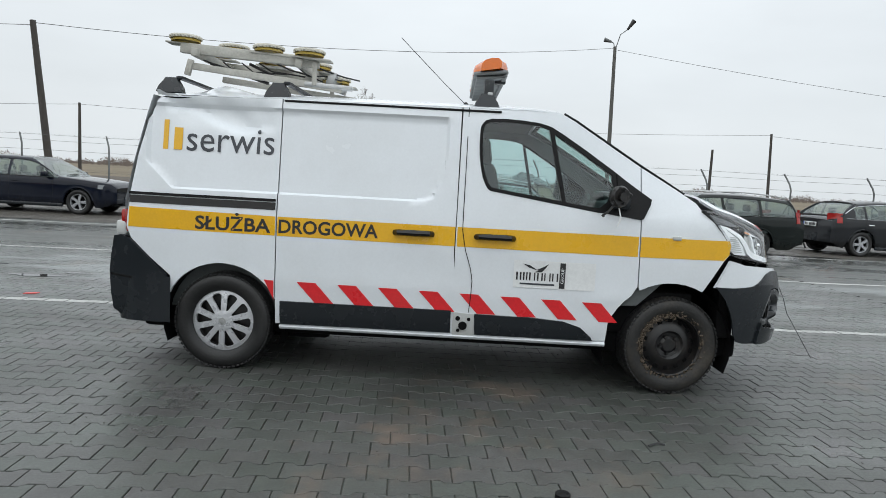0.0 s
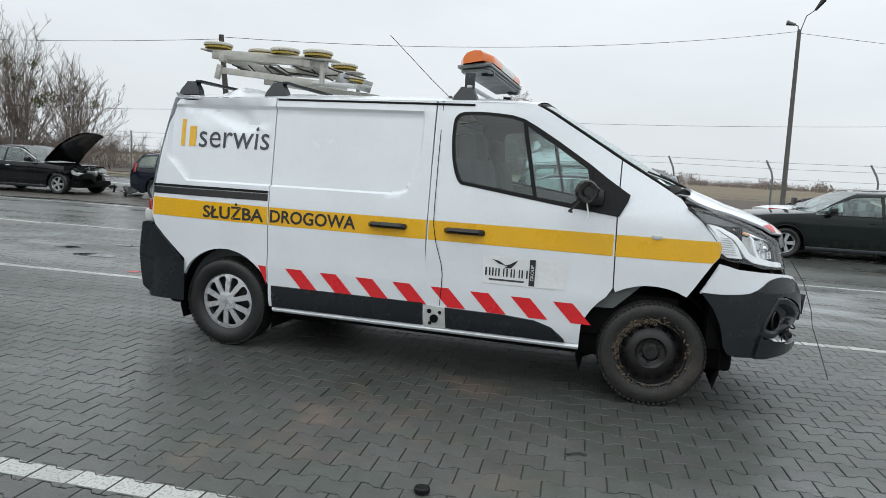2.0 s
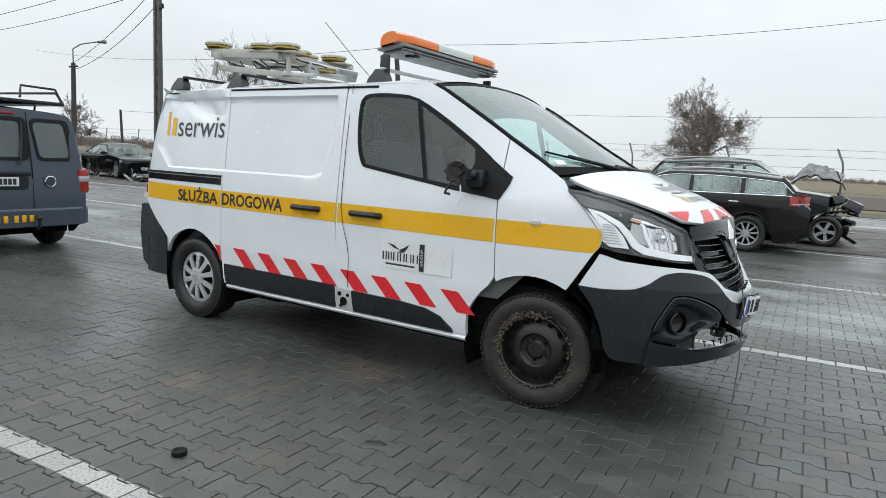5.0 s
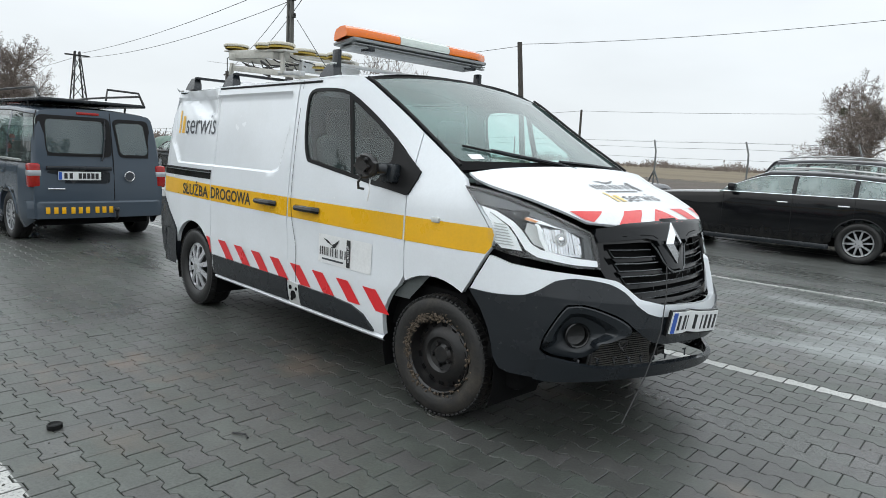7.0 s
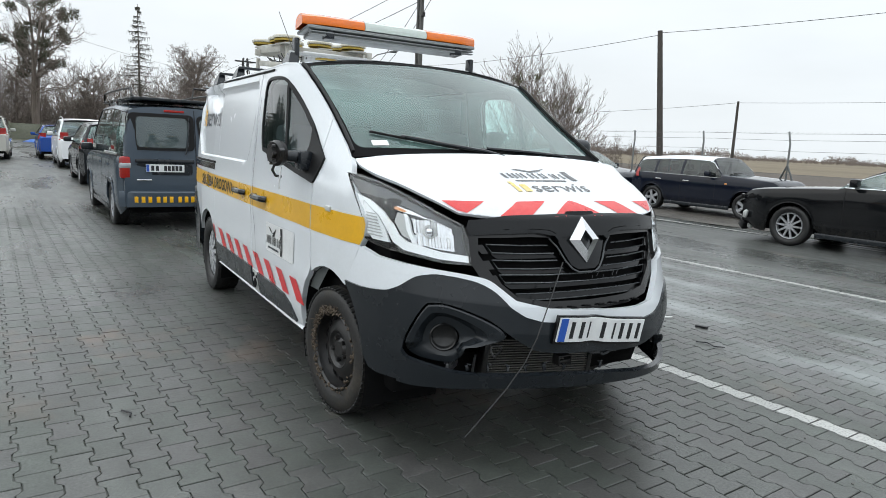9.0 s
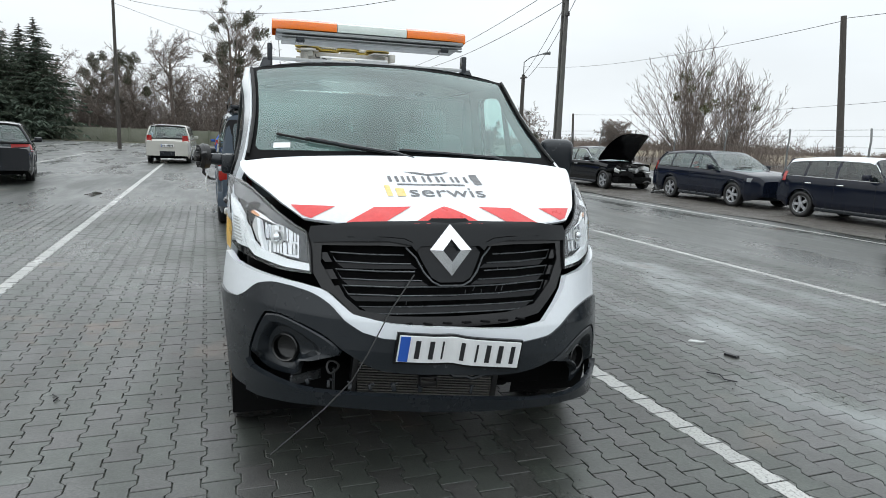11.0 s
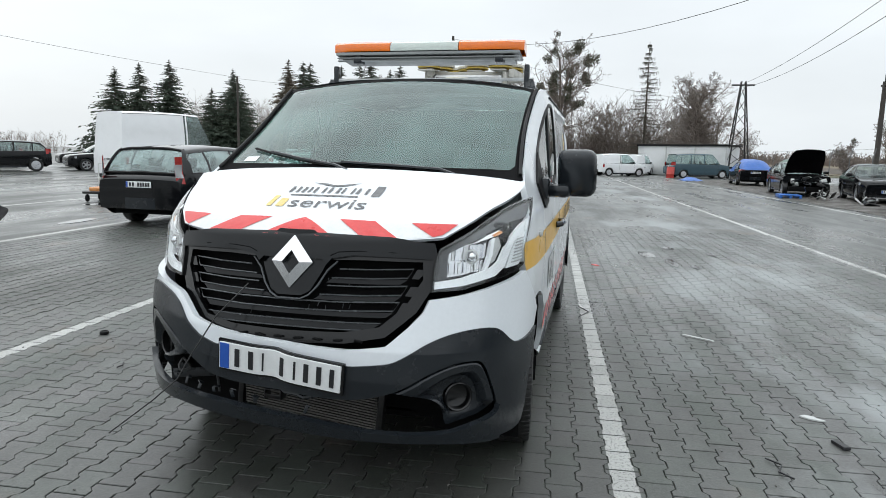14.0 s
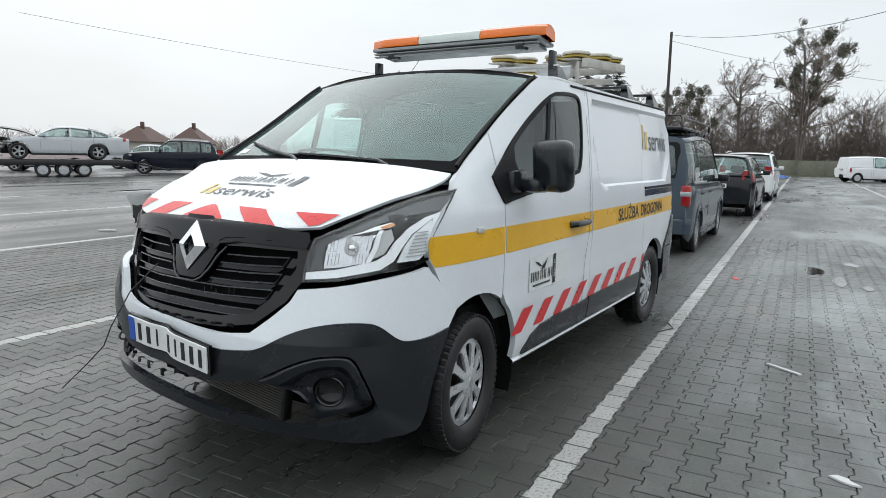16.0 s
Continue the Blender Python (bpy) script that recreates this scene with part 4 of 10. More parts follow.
for s in (-1, 1):
    pass
grid(b, rear_bump, [-1, -0.97, -0.92, -0.85, -0.75, -0.6, -0.4, -0.2, -0.02, 0.02, 0.2, 0.4, 0.6, 0.75, 0.85, 0.92, 0.97, 1], [0.315, 0.33, 0.4, 0.47, 0.485, 0.56, 0.63])
part("rear_bumper", b, M_PLASTIC, van, "black plastic rear bumper, muddy underneath")
for s in (-1, 1):
    flank("bumper_cheek", [(-1.912, 0.60), (-1.94, 0.655), (-2.05, 0.755), (-2.185, 0.88), (-2.25, 0.905), (-2.3, 0.895), (-2.325, 0.75), (-2.335, 0.65), (-2.33, 0.5), (-2.315, 0.385), (-2.24, 0.33), (-1.96, 0.335), (-1.925, 0.4)], s, M_PLASTIC, 0.014, 0.04, 0.08, 0.08)
    flank("cheek_crease", [(-1.93, 0.575), (-1.93, 0.59), (-2.33, 0.64), (-2.33, 0.625)], s, M_GLOSSBLACK, 0.017, 0.004, 0.1, 0)
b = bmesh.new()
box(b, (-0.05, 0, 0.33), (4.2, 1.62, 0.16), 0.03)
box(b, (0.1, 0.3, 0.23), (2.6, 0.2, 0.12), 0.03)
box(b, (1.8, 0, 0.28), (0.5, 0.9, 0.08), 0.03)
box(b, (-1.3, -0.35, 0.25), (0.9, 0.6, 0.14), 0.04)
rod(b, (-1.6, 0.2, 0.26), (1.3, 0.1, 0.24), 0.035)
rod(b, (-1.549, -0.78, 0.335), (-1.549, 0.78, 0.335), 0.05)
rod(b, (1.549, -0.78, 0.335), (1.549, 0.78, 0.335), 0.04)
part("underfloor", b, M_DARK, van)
b = bmesh.new()
box(b, (-0.98, 0, 1.1), (1.95, 1.58, 1.4))
part("load_bay_lining", b, M_BULK, van)

# cab inside: linings, floor, dashboard, steering wheel, seats
for s in (-1, 1):
    inner_win = [(0.27, 1.33), (0.215, 1.42), (0.185, 1.58), (0.18, 1.74), (0.21, 1.79), (0.35, 1.81), (0.56, 1.795), (0.66, 1.765), (0.88, 1.63), (1.08, 1.5), (1.25, 1.385), (1.25, 1.225), (0.98, 1.245)]
    flank("door_trim", [(-0.02, 0.55), (-0.02, 1.87), (0.5, 1.885), (0.68, 1.865), (0.8, 1.815), (1.05, 1.665), (1.272, 1.53), (1.58, 1.34), (1.6, 1.25), (1.6, 0.9), (1.3, 0.6)], s, M_BULK, -0.04, 0.0, 0.12, 0.12, holes=[inner_win], label="grey door lining")
b = bmesh.new()
grid(b, lambda u, t: tuple(Vector(roof_at(u, t * 0.97)) + Vector((0, 0, -0.035))), lin(0.72, 0.985, 6), lin(-1, 1, 13))
part("roof_lining", b, M_BULK, van)
b = bmesh.new()
box(b, (0.85, 0, 0.55), (1.7, 1.7, 0.3), 0.02)
part("cab_floor", b, M_DARK, van)
b = bmesh.new()
prof = [(1.66, 1.29), (1.55, 1.285), (1.32, 1.285), (1.22, 1.25), (1.2, 1.15), (1.28, 0.95), (1.3, 0.6)]
grid(b, lambda k, y: (prof[int(k)][0], y, prof[int(k)][1] + (0.03 * math.cos(y * 2.2))), range(len(prof)), lin(-0.7, 0.7, 13))
box(b, (1.36, 0.4, 1.33), (0.2, 0.42, 0.08), 0.03)
part("dashboard", b, M_DASH, van)
b = bmesh.new()
mw = pose(1.08, 0.4, 1.17, 0, -58, 0)
for k in range(24):
    a0, a1 = 2 * math.pi * k / 24, 2 * math.pi * (k + 1) / 24
    rod(b, mw @ Vector((0.19 * math.cos(a0), 0.19 * math.sin(a0), 0)), mw @ Vector((0.19 * math.cos(a1), 0.19 * math.sin(a1), 0)), 0.016, seg=6)
for a in (0.2, 2.94, 4.71):
    rod(b, mw @ Vector((0.05 * math.cos(a), 0.05 * math.sin(a), -0.02)), mw @ Vector((0.18 * math.cos(a), 0.18 * math.sin(a), 0)), 0.018, seg=6)
rod(b, mw @ Vector((0, 0, -0.25)), mw @ Vector((0, 0, 0.01)), 0.06, 0.065, seg=12)
part("steering_wheel", b, M_DASH, van)
for y, w in ((0.45, 0.5), (-0.25, 0.46), (-0.62, 0.42)):
    b = bmesh.new()
    box(b, (0.55, y, 0.85), (0.5, w, 0.2), 0.06)
    box(b, (0.27, y, 1.2), (0.16, w, 0.66), 0.06, pose(0, 0, 0, 0, -12, 0))
    box(b, (0.2, y, 1.6), (0.11, 0.26, 0.2), 0.04, pose(0, 0, 0, 0, -8, 0))
    part("cab_seat", b, M_SEAT, van, "dark cloth cab seat")
b = bmesh.new()
box(b, (1.62, -0.3, 1.345), (0.14, 0.3, 0.012), 0.003, pose(0, 0, 0, 0, 6, 20))
box(b, (1.58, 0.12, 1.345), (0.2, 0.28, 0.01), 0.003, pose(0, 0, 0, 0, 4, -12))
part("papers", b, M_PLATEWHITE, van)

# windscreen with black rim, cowl and wipers
EDGE = [(0.0, 0.70, 1.878), (0.15, 0.80, 1.83), (0.42, 1.05, 1.68), (0.67, 1.28, 1.54), (0.78, 1.38, 1.483), (1.0, 1.60, 1.352)]


def screen(s, t):
    ex, ez = interp(t, [(a, b_) for a, b_, c in EDGE]), interp(t, [(a, c) for a, b_, c in EDGE])
    ey = half(ex, ez) - 0.012
    cx, cz = 0.72 + 0.98 * t + 0.03 * math.sin(t * math.pi), 1.95 - 0.565 * t - 0.01 * math.sin(t * math.pi)
    k = abs(s) ** 2.0
    return (cx + (ex - cx) * k, s * ey, cz + (ez - cz) * k)


def screen_out(s, t):
    return screen(-s, t)


IN = [(-0.93, 0.045), (-0.6, 0.034), (0, 0.03), (0.6, 0.034), (0.93, 0.045), (0.953, 0.08), (0.957, 0.5), (0.952, 0.885), (0.925, 0.925), (0.5, 0.945), (0, 0.952), (-0.5, 0.945), (-0.925, 0.925), (-0.952, 0.885), (-0.957, 0.5), (-0.953, 0.08)]
OUT = [(-1, 0), (-0.5, 0), (0, 0), (0.5, 0), (1, 0), (1, 0.5), (1, 1), (0.5, 1), (0, 1), (-0.5, 1), (-1, 1), (-1, 0.5)]
part("windscreen", patch(IN, screen_out, 0, 0, 0.1, 0.1), M_WINDSCREEN, van, "greenish windscreen with rain streaks").visible_shadow = False
part("windscreen_rim", patch(OUT, screen_out, 0.0015, 0.02, 0.1, 0.1, holes=[IN]), M_FRIT, van, "black windscreen surround")
for s in (-1, 1):
    b = bmesh.new()
    tube(b, [Vector(screen(s * 0.985, t)) + Vector((0.008, 0, 0.01)) for t in lin(0.03, 0.97, 15)], 0.009, 8)
    part("pillar_seal", b, M_SEAL, van)
b = patch([(0.745, 0.868), (0.745, 0.912), (0.845, 0.912), (0.845, 0.868)], screen_out, 0.002, 0, 0.05, 0.05)
part("window_sticker", b, M_PLATEWHITE, van, "white windscreen sticker")
b = bmesh.new()
grid(b, lambda s, v: tuple(Vector(screen(s, 1.0)) + Vector((0.04 * v * (1 - 0.4 * abs(s)), 0, -0.05 * v - 0.03))), lin(-0.9, 0.9, 15), [0, 0.5, 1])
part("cowl", b, M_PLASTIC, van)
for s0, s1, t1 in ((-0.12, -0.83, 0.80), (0.52, -0.30, 0.945)):
    b = bmesh.new()
    e0, e1 = Vector(screen(s0 + 0.1, 1.02)) + Vector((0.03, 0, 0.01)), None
    pts = []
    for k in lin(0, 1, 9):
        p = Vector(screen(s0 + (s1 - s0) * k, 0.985 + (t1 - 0.985) * k ** 1.15)) + Vector((0.012, 0, 0.016))
        pts.append(p)
    tube(b, [e0, pts[0], pts[3], pts[6]], 0.009, 6)
    part("wiper_arm", b, M_PLASTIC, van)
    b = bmesh.new()
    tube(b, [p + Vector((-0.006, 0, -0.008)) for p in pts], 0.007, 6)
    part("wiper_blade", b, M_SEAL, van)

# bonnet with worn film, kinked up along its right edge
HOOD_REAR = [(-0.695, 1.345), (-0.6, 1.355), (-0.5, 1.365), (-0.3, 1.377), (0, 1.384), (0.3, 1.377), (0.5, 1.365), (0.6, 1.357), (0.695, 1.348)]
HOOD_FRONT = [(-0.375, 1.122), (-0.2, 1.112), (0, 1.112), (0.2, 1.112), (0.375, 1.118)]
HOOD_SIDE = {-1: [(-0.375, 1.122), (-0.45, 1.17), (-0.55, 1.237), (-0.63, 1.277), (-0.685, 1.313), (-0.695, 1.345)], 1: [(0.375, 1.118), (0.445, 1.163), (0.54, 1.231), (0.625, 1.275), (0.685, 1.315), (0.695, 1.348)]}


def bonnet(u, z):
    x, y, zz = nose(u, z)
    crown = 0.012 * math.cos(min(1, abs(y) / 0.8) * math.pi / 2)
    lift = 0.018 * smooth(0.3, 0.75, -y) * smooth(1.4, 1.15, z) + 0.012 * smooth(0.35, 0.7, y) * smooth(1.4, 1.15, z)
    return (x, y, zz + crown + lift)




def along_line(pts, k):
    """The point at a share k of an eased line's length."""
    q = eased([Vector(p) for p in pts], 6)
    ds = [0.0]
    for a, c in zip(q, q[1:]):
        ds.append(ds[-1] + math.hypot(c[0] - a[0], c[1] - a[1]))
    w = k * ds[-1]
    return Vector((interp(w, [(d, p[0]) for d, p in zip(ds, q)]), interp(w, [(d, p[1]) for d, p in zip(ds, q)]), 0))


b = bmesh.new()
NA, NC = 48, 26
rear, front = [along_line(HOOD_REAR, i / NA) for i in range(NA + 1)], [along_line(HOOD_FRONT, i / NA) for i in range(NA + 1)]
lefts, rights = ([along_line(HOOD_SIDE[s], j / NC) for j in range(NC + 1)] for s in (-1, 1))
sheet_v = []
for i in range(NA + 1):
    a = i / NA
    row = []
    for j in range(NC + 1):
        c = j / NC
        q = front[i] * (1 - c) + rear[i] * c + lefts[j] * (1 - a) + rights[j] * a
        q -= front[0] * (1 - a) * (1 - c) + front[-1] * a * (1 - c) + rear[0] * (1 - a) * c + rear[-1] * a * c
        row.append(b.verts.new(q))
    sheet_v.append(row)
for i in range(NA):
    for j in range(NC):
        b.faces.new((sheet_v[i][j], sheet_v[i + 1][j], sheet_v[i + 1][j + 1], sheet_v[i][j + 1]))
part("bonnet", on_surface(b, bonnet, 0, 0.016, 0, 0), M_WHITE, van, "white bonnet with worn red hazard stripes")


def ylist(pts):
    return [(uy(y), z) for y, z in pts]


part("white_band", patch(ylist([(-0.66, 1.166), (-0.45, 1.174), (-0.2, 1.179), (0, 1.181), (0.2, 1.179), (0.45, 1.174), (0.655, 1.164), (0.6, 1.125), (0.5, 1.117), (0, 1.116), (-0.5, 1.117), (-0.6, 1.127)]), bonnet, 0.0015, 0, 0.05, 0.02), M_WFILM, van, "white reflective band along the bonnet's front")
for q in ([(-0.655, 1.167), (-0.47, 1.175), (-0.575, 1.122), (-0.61, 1.13)], [(-0.31, 1.178), (-0.15, 1.18), (-0.285, 1.117), (-0.435, 1.117)], [(0.0, 1.181), (-0.035, 1.172), (-0.155, 1.117), (-0.085, 1.117), (-0.06, 1.128), (0.06, 1.128), (0.085, 1.117), (0.155, 1.117), (0.035, 1.172)],
          [(0.16, 1.18), (0.315, 1.178), (0.43, 1.117), (0.285, 1.117)], [(0.465, 1.174), (0.65, 1.165), (0.6, 1.126), (0.565, 1.12)]):
    part("red_chevron", patch(ylist(q), bonnet, 0.0035, 0, 0.05, 0.02), M_FADERED, van)


def bonnet_y(y, d):
    """Writing on the bonnet: y across, d back from the front edge."""
    return bonnet(uy(-y), 1.11 + d)


for body, h, y0, d0, ln, mt in (("serwis", 0.036, -0.13, 0.108, 0.36, M_FADEINK),):
    flat = text_flat(body, h, y0 + 0.0, d0, ln)
    for v in flat.verts:
        v.co.x = -v.co.x
    part("bonnet_lettering", on_surface(flat, bonnet_y, -0.003, 0, 0.06, 0.02), mt, van)
def bonnet_bar(name, y0, y1, d0, d1, mt):
    part(name, patch([(-y0, d0), (-y0, d1), (-y1, d1), (-y1, d0)], bonnet_y, -0.003, 0, 0.06, 0.02), mt, van)


for xa, xb in NAME_BARS:
    bonnet_bar("dark_bar", -0.2 + 0.39 * xa, -0.2 + 0.39 * xb, 0.162, 0.184, M_FADEINK)
bonnet_bar("thin_bar", -0.17, 0.16, 0.150, 0.1545, M_FADEINK)
bonnet_bar("yellow_bar", -0.235, -0.21, 0.108, 0.148, M_FADEYEL)
bonnet_bar("yellow_bar", -0.19, -0.15, 0.108, 0.137, M_FADEYEL)
part("bird_mark", patch([(0.12, 0.203), (0.04, 0.2), (0.0, 0.194), (-0.05, 0.198), (-0.13, 0.206), (-0.06, 0.192), (0.0, 0.188), (0.05, 0.194)], bonnet_y, -0.003, 0, 0.05, 0.02), M_FADEINK, van)
part("dark_tab", patch([(-0.215, 0.155), (-0.255, 0.155), (-0.255, 0.195), (-0.215, 0.195)], bonnet_y, -0.003, 0, 0.05, 0.02), M_FADEINK, van)

# near-black boxes put the engine bay's darkness behind the openings
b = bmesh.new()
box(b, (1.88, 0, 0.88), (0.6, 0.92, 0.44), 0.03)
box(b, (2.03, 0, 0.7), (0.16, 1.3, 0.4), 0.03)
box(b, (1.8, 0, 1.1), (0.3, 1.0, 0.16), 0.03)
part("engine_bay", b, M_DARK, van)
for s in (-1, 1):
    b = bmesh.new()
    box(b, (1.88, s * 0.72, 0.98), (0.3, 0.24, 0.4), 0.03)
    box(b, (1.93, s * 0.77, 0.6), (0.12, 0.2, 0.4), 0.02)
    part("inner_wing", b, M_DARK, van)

# headlamps
LAMP = [(0.80, 1.285), (0.70, 1.272), (0.62, 1.25), (0.54, 1.205), (0.44, 1.135), (0.365, 1.088), (0.352, 1.02), (0.35, 0.915), (0.45, 0.918), (0.6, 0.945), (0.72, 0.965), (0.775, 0.985), (0.79, 1.04), (0.785, 1.08), (0.81, 1.16), (0.815, 1.24)]
for s in (-1, 1):
    def lampface(u, z):
        return nose(s * abs(u), z)
    sg = lambda pts: [(s * abs(u), z) for u, z in pts]
    lamp = part("headlamp", patch(sg(LAMP), lampface, -0.06, 0, 0.06, 0.06), M_BEZEL, van, "headlamp with chrome reflectors behind clear lens")
    part("lamp_rim", patch(sg(LAMP), lampface, -0.004, 0.05, 0.06, 0.06, holes=[sg([(u * 0.985 + 0.009 if u > 0.5 else u * 1.02, z * 0.975 + 0.026) for u, z in LAMP])]), M_GLOSSBLACK, lamp)
    part("lamp_lens", patch(sg(LAMP), lampface, 0.004, 0, 0.05, 0.05), M_LENS, lamp).visible_shadow = False
    part("smoky_bezel", patch(sg([(0.81, 1.27), (0.70, 1.262), (0.62, 1.235), (0.54, 1.19), (0.44, 1.12), (0.375, 1.075), (0.39, 1.062), (0.47, 1.105), (0.56, 1.155), (0.66, 1.19), (0.79, 1.2)]), lampface, -0.022, 0.01, 0.06, 0.06), M_BEZEL, lamp)
    part("inner_bezel", patch(sg([(0.356, 0.962), (0.358, 1.05), (0.372, 1.07), (0.40, 1.06), (0.402, 0.967)]), lampface, -0.02, 0.01, 0.06, 0.06), M_BEZEL, lamp)
    part("light_strip", patch(sg([(0.352, 0.926), (0.46, 0.934), (0.6, 0.96), (0.645, 0.992), (0.672, 1.05), (0.70, 1.1), (0.765, 1.165), (0.78, 1.13), (0.79, 1.16), (0.79, 1.19), (0.735, 1.172), (0.68, 1.128), (0.645, 1.07), (0.62, 1.022), (0.585, 0.998), (0.45, 0.966), (0.355, 0.955)]), lampface, -0.006, 0.02, 0.04, 0.04), M_DRL, lamp, "white daytime light strip")
    part("outer_shield", patch(sg([(0.66, 0.985), (0.74, 0.99), (0.778, 1.03), (0.787, 1.09), (0.785, 1.13), (0.765, 1.16), (0.71, 1.1), (0.68, 1.05)]), lampface, -0.01, 0.01, 0.05, 0.05), M_DRL, lamp, "ribbed white lamp shield")
    for k in range(8):
        z0 = 1.005 + k * 0.014
        part("shield_rib", patch(sg([(0.69 + k * 0.004, z0), (0.765, z0 + 0.004), (0.765, z0 + 0.009), (0.69 + k * 0.004, z0 + 0.005)]), lampface, -0.005, 0.004, 0.06, 0), M_LIGHTGREY, lamp)
    # side lamp chamber between the main reflector and the strip
    part("side_lamp", patch(sg([(0.56, 1.0), (0.612, 1.022), (0.64, 1.075), (0.672, 1.13), (0.64, 1.14), (0.585, 1.125), (0.577, 1.06)]), lampface, -0.03, 0.01, 0.04, 0.04), M_LIGHTGREY, lamp)
    part("reflector_ring", patch(sg([(0.548, 0.99), (0.565, 0.995), (0.585, 1.05), (0.59, 1.125), (0.575, 1.125), (0.567, 1.05)]), lampface, -0.012, 0.02, 0.03, 0.03), M_DRL, lamp)
    # main reflector: a clear fluted bowl, each flute a facet of its own
    bowl = [(0.405, 0.972), (0.404, 1.045), (0.43, 1.078), (0.5, 1.112), (0.57, 1.122), (0.565, 1.05), (0.545, 0.99), (0.47, 0.977)]
    part("reflector", patch(sg(bowl), lampface, -0.05, 0, 0.04, 0.04), M_REFLECT, lamp)
    rl = random.Random(40 + s)
    for k in range(13):
        u0 = 0.408 + k * 0.0118
        for z0, z1, dep in ((1.04, 1.035 + min(0.075, 0.04 + k * 0.005), -0.036), (0.985, 1.03, -0.03)):
            part("flute", patch(sg([(u0, z0), (u0 + 0.0095, z0 + 0.002), (u0 + 0.0095, z1 + 0.003), (u0, z1)]), lampface, dep + rl.uniform(-0.008, 0.008), 0.012, 0, 0), rl.choice((M_REFLECT, M_REFLECT, M_REFLECTOR, M_CHROME)), lamp)
    c = Vector(lampface(0.49, 1.05))
    nrm = Vector((0.86, s * 0.5, 0.12)).normalized()
    b = bmesh.new()
    bmesh.ops.create_uvsphere(b, u_segments=12, v_segments=8, radius=0.02, matrix=Matrix.Translation(c - nrm * 0.022))
    part("bulb", b, M_CHROME, lamp)
    part("bulb_ring", lathe(bmesh.new(), [(0.03, 0.0), (0.032, 0.006), (0.024, 0.008)], 20, Matrix.Translation(c - nrm * 0.028) @ nrm.to_track_quat("Y", "Z").to_matrix().to_4x4()), M_LIGHTGREY, lamp)
    part("amber_reflector", patch(sg([(0.45, 1.09), (0.55, 1.14), (0.655, 1.172), (0.66, 1.155), (0.6, 1.135), (0.52, 1.118)]), lampface, -0.014, 0.005, 0.03, 0.03), M_DRL, lamp)
    part("amber_bulb", patch(sg([(0.57, 1.137), (0.60, 1.15), (0.63, 1.155), (0.625, 1.142), (0.585, 1.13)]), lampface, -0.01, 0.003, 0.06, 0.06), M_ORANGE, lamp)

# grille, badge
GR = [(-0.56, 1.10), (-0.4, 1.108), (0, 1.11), (0.4, 1.108), (0.56, 1.10), (0.595, 1.04), (0.58, 0.94), (0.52, 0.83), (0.41, 0.735), (0.25, 0.71), (0, 0.702), (-0.25, 0.71), (-0.41, 0.735), (-0.52, 0.83), (-0.58, 0.94), (-0.595, 1.04)]
GIN = [(-0.53, 1.03), (-0.3, 1.035), (-0.14, 1.03), (-0.1, 0.93), (-0.05, 0.89), (0.05, 0.89), (0.1, 0.93), (0.14, 1.03), (0.3, 1.035), (0.53, 1.03), (0.535, 0.96), (0.48, 0.86), (0.385, 0.775), (0.25, 0.752), (0, 0.745), (-0.25, 0.752), (-0.385, 0.775), (-0.48, 0.86), (-0.535, 0.96)]
grille = part("grille", patch(ylist(GR), nose, 0.012, 0.05, 0.04, 0.05, holes=[ylist(GIN)]), M_GLOSSBLACK, van, "wet black grille with broken lower slats")
# near-black sheet paints in the dark hollow behind the slats
part("grille_backing", patch(ylist(GR), nose, -0.06, 0, 0.05, 0.05), M_DARK, grille)
BROW = [(-0.565, 1.038), (-0.575, 1.07), (-0.565, 1.103), (-0.4, 1.112), (-0.2, 1.115), (-0.13, 1.117), (0.13, 1.117), (0.2, 1.115), (0.4, 1.112), (0.565, 1.103), (0.575, 1.07), (0.565, 1.038), (0.45, 1.046), (0.26, 1.05), (0.17, 1.035), (0.15, 1.01), (0.13, 1.03), (-0.13, 1.03), (-0.15, 1.01), (-0.17, 1.035), (-0.26, 1.05), (-0.45, 1.046)]
part("grille_brow", patch(ylist(BROW), nose, 0.032, 0.025, 0.04, 0.03), M_SLAT, grille, "wet black trim over the grille")
for e in (-1, 1):
    part("brow_crease", tube(bmesh.new(), [Vector(nose(uy(e * y), z)) + Vector((0.033, 0, 0)) for y, z in ((0.53, 1.066), (0.42, 1.073), (0.28, 1.076), (0.2, 1.07), (0.165, 1.055))], 0.0025, 5), M_DARK, grille)
# the housing that carries the badge
HOUSE = [(-0.155, 1.05), (-0.115, 1.118), (-0.075, 1.15), (0.075, 1.15), (0.115, 1.118), (0.155, 1.05), (0.125, 0.98), (0.085, 0.905), (0.05, 0.885), (-0.05, 0.885), (-0.085, 0.905), (-0.125, 0.98)]


def housing(u, z):
    x, y, zz = nose(u, min(z, 1.1))
    return (x - 0.008 - 0.25 * max(0.0, z - 1.1) + 0.02 * (1 - min(1.0, abs(y) / 0.16) ** 2), y, z)


part("badge_housing", patch(ylist(HOUSE), housing, 0.014, 0.06, 0.02, 0.03), M_SLAT, grille)
part("housing_edge", tube(bmesh.new(), [Vector(housing(uy(y), z)) + Vector((0.016, 0, 0)) for y, z in ((-0.19, 1.03), (-0.15, 0.99), (-0.118, 0.93), (-0.085, 0.893), (-0.05, 0.876), (0.05, 0.876), (0.085, 0.893), (0.118, 0.93), (0.15, 0.99), (0.19, 1.03))], 0.0045, 6), M_SLATEDGE, grille)
